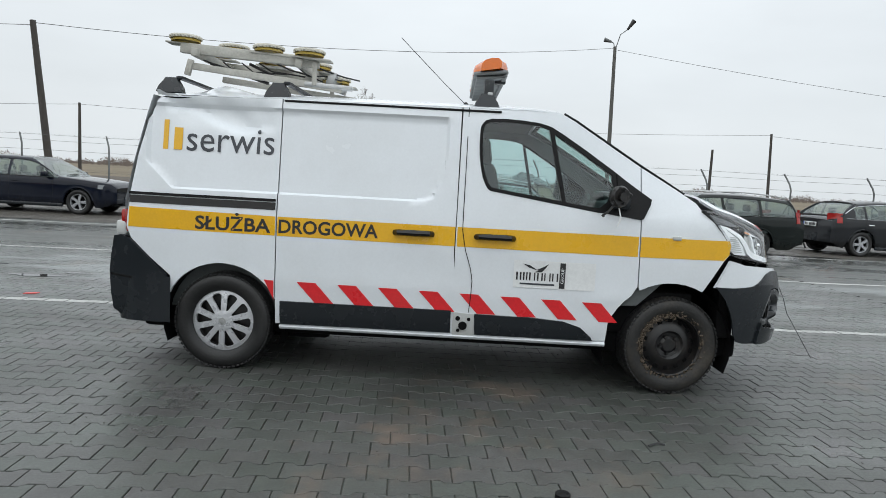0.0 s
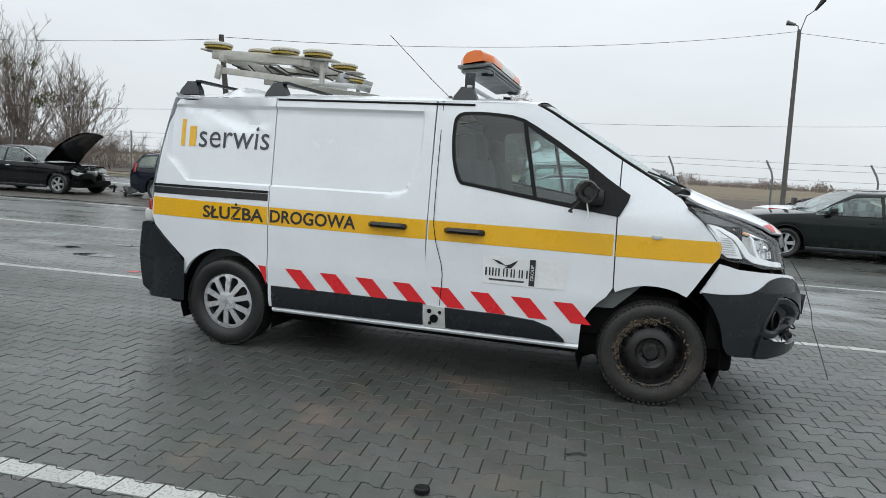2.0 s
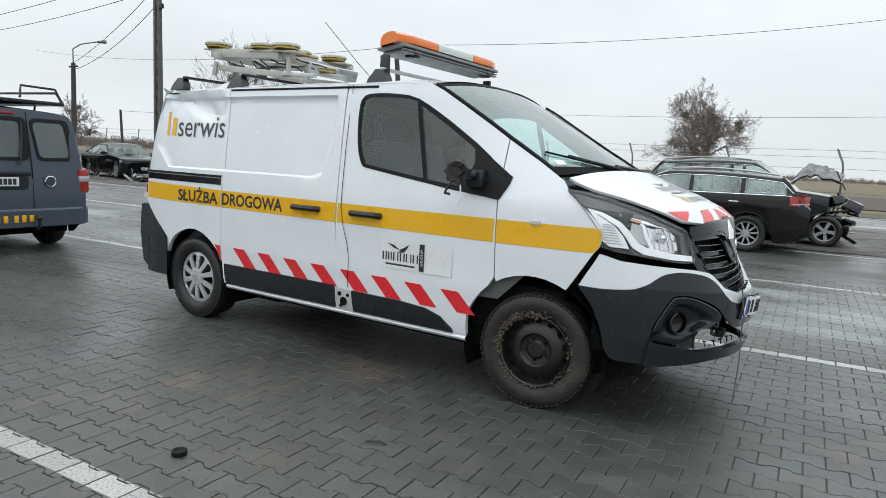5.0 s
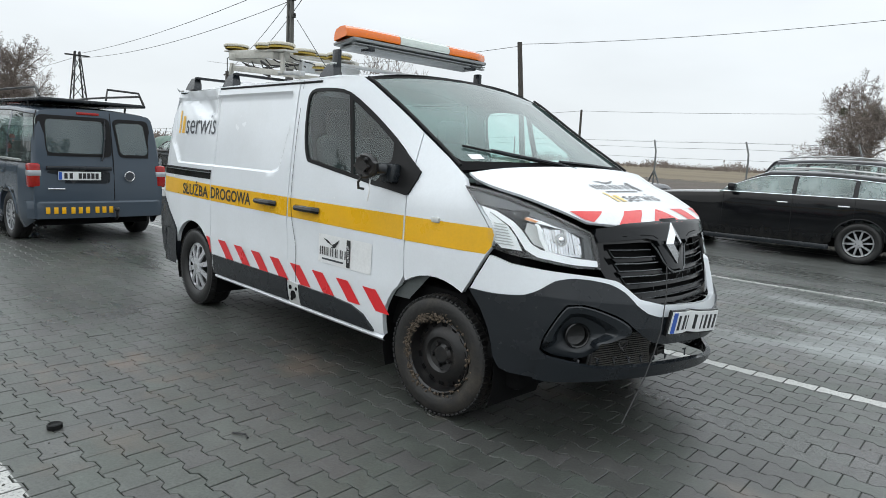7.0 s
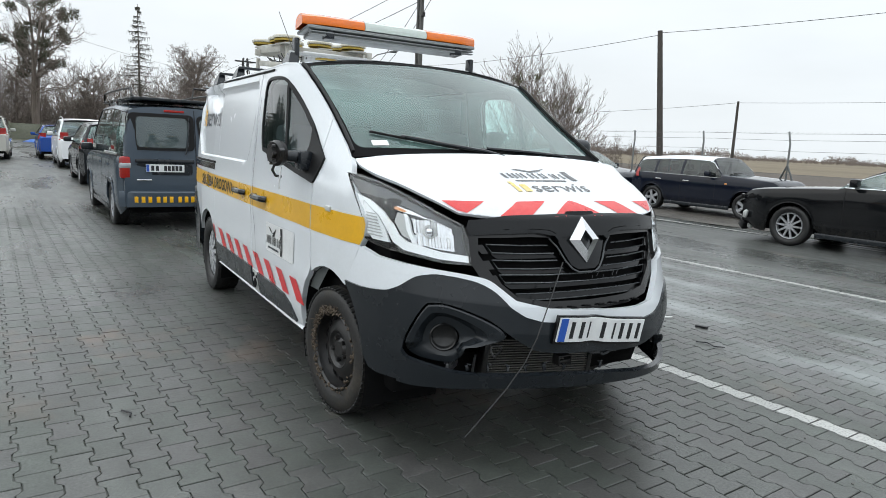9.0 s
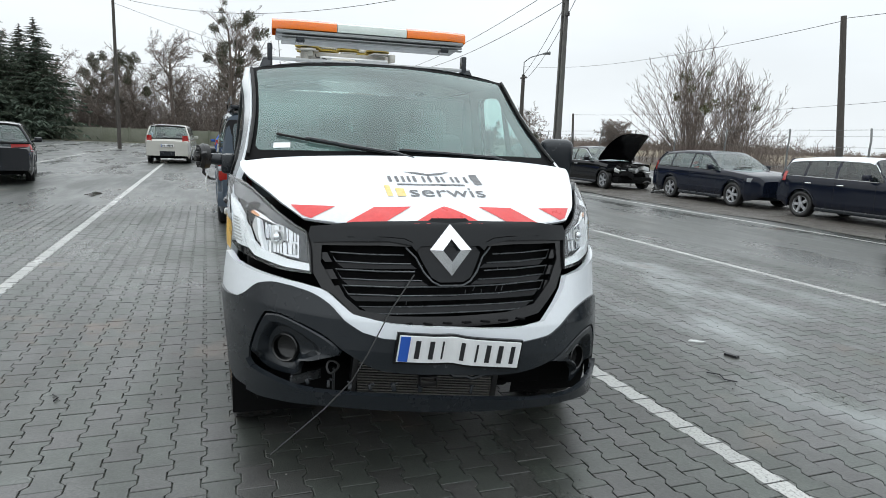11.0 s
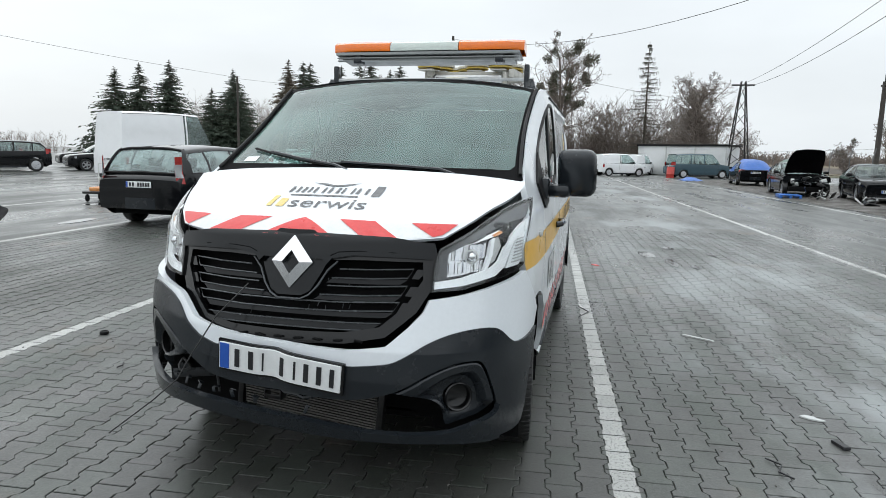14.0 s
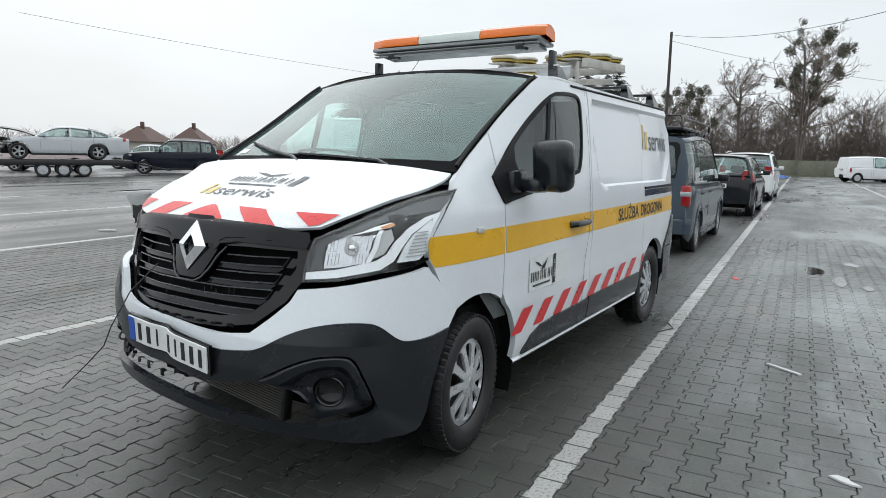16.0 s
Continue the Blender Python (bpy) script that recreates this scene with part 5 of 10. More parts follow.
# looped slats: an upper and a lower edge that meet in an upright end, and the blade between two loops
for k, (zt, lim, inn, h) in enumerate(((0.998, 0.5, 0.2, 0.03), (0.93, 0.48, 0.155, 0.03), (0.866, 0.455, 0.0, 0.028))):
    for e in (-1, 1):
        edge = [(e * inn, zt), (e * (inn + lim) * 0.5, zt + 0.002), (e * lim, zt + 0.006), (e * (lim - 0.022), zt - h), (e * (inn + lim) * 0.48, zt - h - 0.004), (e * max(0.0, inn - 0.03), zt - h - 0.006)]
        part("slat_edge", tube(bmesh.new(), [Vector(nose(uy(y), z)) + Vector((0.004, 0, 0)) for y, z in edge], 0.0032, 5), M_SLATEDGE, grille)
        lo = zt - h - 0.006
        q = [(e * y, lo) for y in lin(max(0.0, inn - 0.03), lim - 0.022, 6)] + [(e * y, lo - 0.02) for y in lin(lim - 0.05, max(0.0, inn - 0.06), 6)]
        part("slat", patch(ylist(q), nose, -0.012, 0.02, 0.05, 0), M_SLAT, grille)
        part("slat_mount", patch(ylist([(e * (lim + 0.012), zt + 0.004), (e * (lim + 0.05), zt), (e * (lim + 0.02), zt - 0.036), (e * (lim - 0.008), zt - 0.034)]), nose, 0.004, 0.02, 0.05, 0), M_GLOSSBLACK, grille)
for z, lim in ((0.79, 0.39), (0.762, 0.35)):
    part("slat_edge", tube(bmesh.new(), [Vector(nose(uy(y), z)) + Vector((0.002, 0, 0)) for y in lin(-lim, lim, 13)], 0.003, 5), M_SLATEDGE, grille)
part("slat", patch(ylist([(y, 0.79) for y in lin(-0.39, 0.39, 9)] + [(y, 0.764) for y in lin(0.35, -0.35, 9)]), nose, -0.01, 0.02, 0.05, 0), M_SLAT, grille)
rnd = random.Random(6)
for k in range(14):
    y, z = rnd.uniform(-0.4, 0.4), rnd.uniform(0.79, 0.96)
    p = Vector(nose(uy(y), z)) + Vector((-0.03, 0, 0))
    part("broken_rib", rod(bmesh.new(), p, p + Vector((0, rnd.uniform(-0.012, 0.012), 0.022)), 0.002, seg=4), M_SLATEDGE, grille)
# clips along the torn lower edge
for k in range(8):
    y = -0.28 + 0.085 * k
    part("torn_clip", box(bmesh.new(), Vector(nose(uy(y), 0.725)) + Vector((0.024, 0, 0)), (0.012, 0.035, 0.008), 0.002, pose(0, 0, 0, rnd.uniform(-12, 12), 0, 0)), M_DARK, grille)
b = bmesh.new()
xo = nose(0, 1.02)[0] + 0.024
for y0, z0, y1, z1 in ((0, 1.131, 0.092, 1.024), (0.092, 1.024, 0, 0.917), (0, 0.917, -0.092, 1.024), (-0.092, 1.024, 0, 1.131)):
    iy = lambda y: y * 0.42
    iz = lambda z: 1.024 + (z - 1.024) * 0.44
    xx = lambda z: xo - 0.28 * (z - 1.026)
    front = [Vector((xx(z0) + 0.008, y0, z0)), Vector((xx(z1) + 0.008, y1, z1)), Vector((xx(iz(z1)) + 0.024, iy(y1), iz(z1))), Vector((xx(iz(z0)) + 0.024, iy(y0), iz(z0)))]
    back = [p + Vector((-0.035, 0, 0)) for p in front]
    vs = [b.verts.new(p) for p in front + back]
    for f in ((0, 1, 2, 3), (0, 4, 5, 1), (2, 6, 7, 3)):
        b.faces.new([vs[i] for i in f])
bmesh.ops.recalc_face_normals(b, faces=b.faces[:])
badge_ob = part("diamond_badge", b, M_CHROME, grille, "chrome diamond badge", sharp=15)
b = bmesh.new()
fd = [b.verts.new((xo - 0.012 - 0.28 * (z - 1.026), y, z)) for y, z in ((0, 1.145), (0.102, 1.024), (0, 0.903), (-0.102, 1.024))]
b.faces.new(fd)
part("badge_field", b, M_DARK, badge_ob)
for k in range(5):
    z = 1.026 + (k - 2) * 0.016
    part("badge_rib", box(bmesh.new(), (xo - 0.006 - 0.28 * (z - 1.026), 0, z), (0.008, 0.05 - 0.018 * abs(k - 2), 0.005)), M_SLATEDGE, badge_ob)

grille.matrix_basis = pose(-0.03, 0, 0)

# front bumper: white upper skin, black lower skin, lip, fog pods, plate
# where white meets black on either side: a hump, a dip and a rise to the wheel arch
LEFT_EDGE = [(0.868, 0.75), (0.815, 0.733), (0.765, 0.725), (0.71, 0.727), (0.675, 0.745), (0.645, 0.772), (0.615, 0.796), (0.58, 0.81), (0.52, 0.813), (0.46, 0.806), (0.4, 0.789), (0.345, 0.76), (0.295, 0.72), (0.245, 0.682), (0.2, 0.668)]
RIGHT_EDGE = [(-0.872, 0.70), (-0.82, 0.697), (-0.77, 0.698), (-0.69, 0.71), (-0.65, 0.727), (-0.615, 0.75), (-0.58, 0.78), (-0.545, 0.803), (-0.485, 0.82), (-0.43, 0.82), (-0.4, 0.817), (-0.34, 0.804), (-0.288, 0.77), (-0.245, 0.715), (-0.195, 0.673)]
LEFT_EDGE, RIGHT_EDGE = eased(LEFT_EDGE, 4), eased(RIGHT_EDGE, 4)
bump = part("front_bumper", patch(ylist([(-0.54, 0.826), (-0.52, 0.818), (-0.5, 0.805), (-0.42, 0.742), (-0.26, 0.715), (0, 0.708), (0.26, 0.715), (0.42, 0.742), (0.5, 0.82), (0.55, 0.88), (0.57, 0.93)]) +
            [(0.45, 0.95), (0.6, 0.984), (0.72, 1.01), (0.77, 1.026), (0.785, 1.0), (0.80, 0.985), (0.86, 0.90), (0.9, 0.825), (0.872, 0.752)] + [(u, z - 0.008) for u, z in LEFT_EDGE] + ylist([(0.3, 0.655), (0, 0.65), (-0.3, 0.655)]) +
            [(u, z - 0.008) for u, z in RIGHT_EDGE[::-1]] + [(-0.845, 0.765), (-0.81, 0.845), (-0.795, 0.88), (-0.775, 0.875), (-0.72, 0.855), (-0.6, 0.846), (-0.45, 0.84), (-0.38, 0.836)], bumper, 0.004, 0.03, 0.04, 0.05), M_WHITE, van, "loose white-over-black front bumper, torn below")
# the black lower skin is torn open below the plate; its lip hangs on at both ends
LIP_TOP = eased([(0.613, 0.477), (0.604, 0.451), (0.567, 0.429), (0.471, 0.405), (0.41, 0.391), (0.29, 0.387), (0.177, 0.392), (0.112, 0.40), (0.012, 0.41), (-0.114, 0.416), (-0.242, 0.41), (-0.363, 0.402), (-0.439, 0.408), (-0.521, 0.422), (-0.58, 0.434), (-0.605, 0.46)], 3)
LIP_BASE = eased([(-0.605, 0.312), (-0.515, 0.313), (-0.38, 0.33), (-0.27, 0.346), (-0.14, 0.35), (0, 0.348), (0.2, 0.35), (0.36, 0.345), (0.47, 0.33), (0.552, 0.318), (0.613, 0.315)], 3)
OPENING = LIP_TOP + eased([(-0.605, 0.46), (-0.597, 0.523), (-0.566, 0.61), (-0.527, 0.683), (-0.506, 0.696), (-0.453, 0.702), (-0.378, 0.681), (-0.306, 0.647), (-0.255, 0.60), (-0.2, 0.555), (-0.14, 0.52), (0, 0.51), (0.14, 0.52), (0.243, 0.561), (0.29, 0.593), (0.363, 0.647), (0.435, 0.679), (0.509, 0.685), (0.543, 0.669), (0.568, 0.621), (0.594, 0.545), (0.613, 0.477)], 3)[1:-1]
SKIN = RIGHT_EDGE + ylist([(-0.3, 0.655), (0, 0.65), (0.3, 0.655)]) + LEFT_EDGE[::-1] + [(0.858, 0.71), (0.84, 0.645), (0.808, 0.515), (0.783, 0.4), (0.76, 0.345), (0.74, 0.325), (0.70, 0.316)] + LIP_BASE[::-1] + [(-0.70, 0.313), (-0.735, 0.325), (-0.748, 0.345), (-0.765, 0.38), (-0.795, 0.515), (-0.83, 0.615)]
part("bumper_skin", patch(SKIN, bumper, 0.014, 0.012, 0.045, 0.05, holes=[OPENING]), M_PLASTIC, bump)
part("bumper_lip", patch(LIP_TOP + LIP_BASE, bumper, 0.03, 0.022, 0.045, 0.03), M_PLASTIC, bump)


def dished(outline, centre, ru, rz, prof):
    """A recessed insert: rings that shrink from an outline to an oval, each at its own depth."""
    b, rings = bmesh.new(), []
    for k, off in prof:
        ring = []
        for u, z in outline:
            a = math.atan2((z - centre[1]) / rz, (u - centre[0]) / ru)
            uu, zz = u + (centre[0] + ru * math.cos(a) - u) * k, z + (centre[1] + rz * math.sin(a) - z) * k
            low = smooth(0.5, 0.44, z)
            d = off + (min(off, -0.03) - off) * low
            p, e = Vector(bumper(uu, zz)), 0.004
            n = (Vector(bumper(uu + e, zz)) - Vector(bumper(uu - e, zz))).cross(Vector(bumper(uu, zz + e)) - Vector(bumper(uu, zz - e))).normalized()
            ring.append(b.verts.new(p + n * d))
        rings.append(ring)
    for r0, r1 in zip(rings, rings[1:]):
        for i in range(len(r0)):
            j = (i + 1) % len(r0)
            b.faces.new((r0[i], r0[j], r1[j], r1[i]))
    bmesh.ops.recalc_face_normals(b, faces=b.faces[:])
    return b


PODS = {-1: ((-0.462, 0.541), [(-0.6, 0.475), (-0.592, 0.523), (-0.562, 0.608), (-0.524, 0.678), (-0.505, 0.69), (-0.453, 0.696), (-0.378, 0.675), (-0.306, 0.641), (-0.262, 0.605), (-0.258, 0.571), (-0.302, 0.544), (-0.343, 0.524), (-0.382, 0.513), (-0.392, 0.471), (-0.43, 0.424), (-0.524, 0.421), (-0.577, 0.434), (-0.598, 0.45)]),
        1: ((0.468, 0.523), [(0.25, 0.56), (0.29, 0.587), (0.363, 0.641), (0.435, 0.673), (0.509, 0.679), (0.54, 0.664), (0.563, 0.621), (0.589, 0.545), (0.607, 0.477), (0.598, 0.453), (0.565, 0.432), (0.471, 0.41), (0.42, 0.398), (0.41, 0.459), (0.39, 0.506), (0.347, 0.54)])}
for s in (-1, 1):
    fogc, line = PODS[s]
    part("fog_surround", dished(eased(line + line[:1], 4)[:-1], fogc, 0.052, 0.056, [(0, -0.03), (0.0, 0.0), (0.04, 0.01), (0.1, 0.013), (0.38, 0.006), (0.46, -0.004), (0.62, -0.034), (0.85, -0.042), (1.0, -0.044)]), M_PLASTIC, bump, sharp=28)
    c = Vector(bumper(*fogc))
    nrm = Vector((0.83, s * 0.55, 0.05)).normalized()
    b = bmesh.new()
    lathe(b, [(0.064, -0.055), (0.063, -0.03), (0.058, -0.026), (0.053, -0.03), (0.05, -0.06), (0.03, -0.068), (0.0, -0.07)], 28, Matrix.Translation(c) @ nrm.to_track_quat("Y", "Z").to_matrix().to_4x4())
    part("fog_lamp_blank", b, M_GLOSSBLACK, bump)


def at_lip(u, up, back):
    z = min(LIP_TOP, key=lambda p: abs(p[0] - u))[1]
    return Vector(bumper(u, z)) + Vector((0.03 - back, 0, up))


rnd = random.Random(11)
for u in (-0.36, -0.29, -0.225, -0.17, -0.11, -0.05, 0.03):
    b = bmesh.new()
    p, h, w = at_lip(u, 0.0, 0.05), rnd.uniform(0.018, 0.032), rnd.uniform(0.01, 0.018)
    box(b, p + Vector((0, 0, h / 2)), (0.006, w, h), 0.001, pose(0, 0, 0, rnd.uniform(-20, 20), rnd.uniform(-25, 5), rnd.uniform(-15, 15)))
    box(b, p + Vector((-0.006, rnd.uniform(0.0, 0.02), h)), (0.02, w * 1.4, 0.006), 0.001, pose(0, 0, 0, rnd.uniform(-30, 30), rnd.uniform(-30, 10), rnd.uniform(-30, 30)))
    part("broken_tab", b, M_PLASTIC, bump)
b = bmesh.new()
box(b, (2.15, -0.03, 0.365), (0.03, 0.66, 0.23), 0.004, pose(0, 0, 0, -6, 0, 0))
cooler = part("intercooler", b, M_DARK, van)
for z in lin(0.262, 0.468, 17):
    part("fin", box(bmesh.new(), (2.172, -0.03, z), (0.02, 0.66, 0.006), 0, pose(0, 0, 0, -6, 0, 0)), M_INTERCOOL, cooler)
box_side = [(2.165, -0.375, 0.395), (2.165, 0.315, 0.33)]
for p in box_side:
    part("end_tank", box(bmesh.new(), p, (0.05, 0.03, 0.23), 0.008, pose(0, 0, 0, -6, 0, 0)), M_STEELBLK, cooler)
# torn mounts in the opening
b = bmesh.new()
box(b, (0, 0, 0), (0.19, 0.012, 0.045), 0.004)
box(b, (-0.05, 0.012, 0.03), (0.05, 0.02, 0.03), 0.004)
torn = part("torn_bracket", b, M_BEZEL, van, "dirty grey torn bumper bracket")
torn.matrix_basis = pose(2.235, -0.595, 0.432, 0, 6, 133)
part("torn_rod", rod(bmesh.new(), (2.219, -0.473, 0.345), (2.241, -0.473, 0.466), 0.006), M_BEZEL, van)
b = bmesh.new()
for dy, dz, sy, sz in ((-0.026, 0, 0.008, 0.06), (0.026, 0, 0.008, 0.06), (0, 0.028, 0.06, 0.008), (0, -0.028, 0.06, 0.008)):
    box(b, (2.42, -0.5 + dy, 0.625 + dz), (0.05, sy, sz), 0.002)
part("clip_socket", b, M_PLASTIC, van)
b = bmesh.new()
for dx, dy, dz, sx, sy, sz in ((0, 0, 0, 0.05, 0.075, 0.006), (0, -0.036, -0.022, 0.05, 0.005, 0.045), (0, 0.036, -0.022, 0.05, 0.005, 0.045), (0.02, 0, -0.03, 0.006, 0.075, 0.02), (-0.02, 0, 0.035, 0.01, 0.05, 0.07)):
    box(b, (2.41 + dx, -0.085 + dy, 0.468 + dz), (sx, sy, sz), 0.001)
part("torn_bracket", b, M_STEELBLK, van, "small black metal bracket")
for y0, y1, z0, sag in ((-0.24, 0.05, 0.535, 0.02), (-0.05, 0.2, 0.52, 0.03)):
    b = bmesh.new()
    tube(b, [(2.5, y0 + (y1 - y0) * k, z0 - 0.08 * (y0 + (y1 - y0) * k) - sag * math.sin(k * math.pi) + 0.006 * math.sin(k * 19)) for k in lin(0, 1, 10)], 0.009, 6)
    part("torn_strip", b, M_PLASTIC, van)
# number plate


def dent(y):
    """How far the plate is pushed in at its middle."""
    return -0.015 * math.exp(-((y + 0.03) / 0.06) ** 2) - 0.008 * (1 - smooth(-0.03, 0.02, y))


pm = pose(2.562, 0.012, 0.619, 0, 6, 0) @ pose(0, 0, 0, -6.2, 0, 0)
b = bmesh.new()
for k, (dx, h) in enumerate(((0.004, 0.113), (-0.004, 0.113))):
    grid(b, lambda y, z: (dx + dent(y), y, z), lin(-0.265, 0.265, 40), (-h / 2, h / 2))
bmesh.ops.bridge_loops(b, edges=[e for e in b.edges if len(e.link_faces) == 1])
bmesh.ops.recalc_face_normals(b, faces=b.faces[:])
plate = part("number_plate", b, M_PLATEWHITE, van, "white number plate with blue band")
plate.matrix_basis = pm
b = bmesh.new()
box(b, (0.0055 + dent(-0.241), -0.241, 0), (0.003, 0.04, 0.108))
part("blue_band", b, M_BLUE, plate)
b = bmesh.new()
for dx in (0.0, -0.014):
    grid(b, lambda y, z: (dx + dent(y) - 0.006, y, z), lin(-0.275, 0.275, 40), (-0.07, 0.064))
bmesh.ops.bridge_loops(b, edges=[e for e in b.edges if len(e.link_faces) == 1])
bmesh.ops.recalc_face_normals(b, faces=b.faces[:])
part("plate_holder", b, M_GLOSSBLACK, plate)
for k, (y, w) in enumerate(((-0.185, 0.05), (-0.125, 0.05), (-0.075, 0.016), (0.01, 0.045), (0.07, 0.02), (0.12, 0.05), (0.175, 0.05), (0.23, 0.045))):
    b = bmesh.new()
    box(b, (0.0055 + dent(y), y, 0), (0.004, w * 0.4, 0.078), 0, pose(0, 0, 0, 0, 0, math.degrees(math.atan2(dent(y - 0.01) - dent(y + 0.01), 0.02))))
    part("dark_bar", b, M_INK, plate)
# stray cable from the grille to the ground
b = bmesh.new()
tube(b, [(2.46, -0.17, 0.93), (2.53, -0.28, 0.80), (2.57, -0.38, 0.63), (2.575, -0.44, 0.53), (2.595, -0.55, 0.43), (2.615, -0.755, 0.27)], 0.003, 5)
part("loose_cable", b, M_WIRE, van, "torn cable hanging from the grille")
b = bmesh.new()
tube(b, [(2.44 + 0.012 * math.sin(a * 2), -0.50 + 0.024 * math.cos(a), 0.545 + 0.026 * math.sin(a)) for a in lin(0, 11, 30)], 0.005, 5)
part("cable_knot", b, M_WIRE, van)


# wheels
def tyre_mesh(R, w, rim, name, material):
    b = bmesh.new()
    h = w / 2
    lathe(b, [(rim, -h * 0.72), (rim + 0.012, -h * 0.86), (rim + (R - rim) * 0.45, -h), (R - 0.03, -h * 0.96), (R - 0.008, -h * 0.82), (R, -h * 0.62), (R, -h * 0.32), (R - 0.007, -h * 0.30), (R - 0.007, -h * 0.24), (R, -h * 0.22), (R, h * 0.22), (R - 0.007, h * 0.24), (R - 0.007, h * 0.30), (R, h * 0.32), (R, h * 0.62), (R - 0.008, h * 0.82), (R - 0.03, h * 0.96), (rim + (R - rim) * 0.45, h), (rim + 0.012, h * 0.86), (rim, h * 0.72)], 48)
    return mesh_of(name, b, material, 50)


ME_TYRE = tyre_mesh(0.337, 0.215, 0.212, "tyre", M_TYRE)
ME_MUDDY = tyre_mesh(0.337, 0.215, 0.212, "muddy_tyre", M_MUDTYRE)


def tread_mesh():
    b = bmesh.new()
    for k in range(64):
        a = 2 * math.pi * k / 64
        for sd in (-1, 1):
            m = Matrix.Rotation(a, 4, "Y") @ Matrix.Translation((0.3295, sd * 0.08, 0)) @ Matrix.Rotation(sd * 0.12, 4, "Z")
            box(b, (0, 0, 0), (0.012, 0.042, 0.022), 0.002, m, 1)
            m2 = Matrix.Rotation(a + 0.05, 4, "Y") @ Matrix.Translation((0.334, sd * 0.03, 0))
            box(b, (0, 0, 0), (0.009, 0.035, 0.02), 0, m2)
    return mesh_of("tread", b, M_TYRE, 30)


ME_TREAD = tread_mesh()


def sub(name, me, parent, label=""):
    ob = new(name, me)
    ob.parent = parent
    if label:
        ob["label"] = label
    return ob


def hubcap_mesh():
    """A dished disc with ten long rounded openings."""
    def dish(u, v):
        r = math.hypot(u, v)
        return (u, -0.07 - 0.018 * max(0, 1 - (r / 0.213) ** 2) - 0.004 * smooth(0.2, 0.19, r) - 0.006 * smooth(0.075, 0.06, r), v)

    rim = [(0.213 * math.cos(a), 0.213 * math.sin(a)) for a in lin(0, 2 * math.pi, 41)[:-1]]
    slots = []
    for k in range(10):
        a = 2 * math.pi * k / 10 + 0.12
        ca, sa = math.cos(a), math.sin(a)
        shape = [(0.076, -0.006), (0.074, 0.0), (0.076, 0.006), (0.12, 0.018), (0.16, 0.031), (0.178, 0.034), (0.191, 0.022), (0.195, 0.0), (0.191, -0.022), (0.178, -0.034), (0.16, -0.031), (0.12, -0.018)]
        slots.append([(r * ca - w * sa, r * sa + w * ca) for r, w in shape])
    b = patch(rim, dish, 0, 0.014, 0.05, 0.05, holes=slots)
    return mesh_of("hubcap", b, M_HUBCAP, 30)


def badge_mesh():
    b = bmesh.new()
    lathe(b, [(0.0, -0.1), (0.024, -0.099), (0.03, -0.094), (0.031, -0.085)], 20)
    for k in range(5):
        a = 2 * math.pi * (k + 0.3) / 5
        rod(b, (0.045 * math.cos(a), -0.09, 0.045 * math.sin(a)), (0.045 * math.cos(a), -0.097, 0.045 * math.sin(a)), 0.007, seg=8)
    return mesh_of("hub_centre", b, M_ALU, 30)


def steel_mesh():
    b = bmesh.new()
    lathe(b, [(0.214, -0.088), (0.208, -0.095), (0.2, -0.085), (0.195, -0.05), (0.185, -0.03), (0.16, -0.042), (0.13, -0.062), (0.10, -0.066), (0.085, -0.05), (0.06, -0.045), (0.045, -0.06), (0.03, -0.062), (0.0, -0.055)], 40)
    for k in range(5):
        a = 2 * math.pi * k / 5
        p = Vector((0.062 * math.cos(a), -0.045, 0.062 * math.sin(a)))
        rod(b, p, p + Vector((0, -0.022, 0)), 0.013, 0.011, 6)
    return mesh_of("steel_rim", b, M_STEELBLK, 30)


def holes_mesh():
    b = bmesh.new()
    box(b, (0.168, -0.041, 0), (0.022, 0.008, 0.032), 0.003)
    return mesh_of("rim_hole", b, M_DARK, 30)


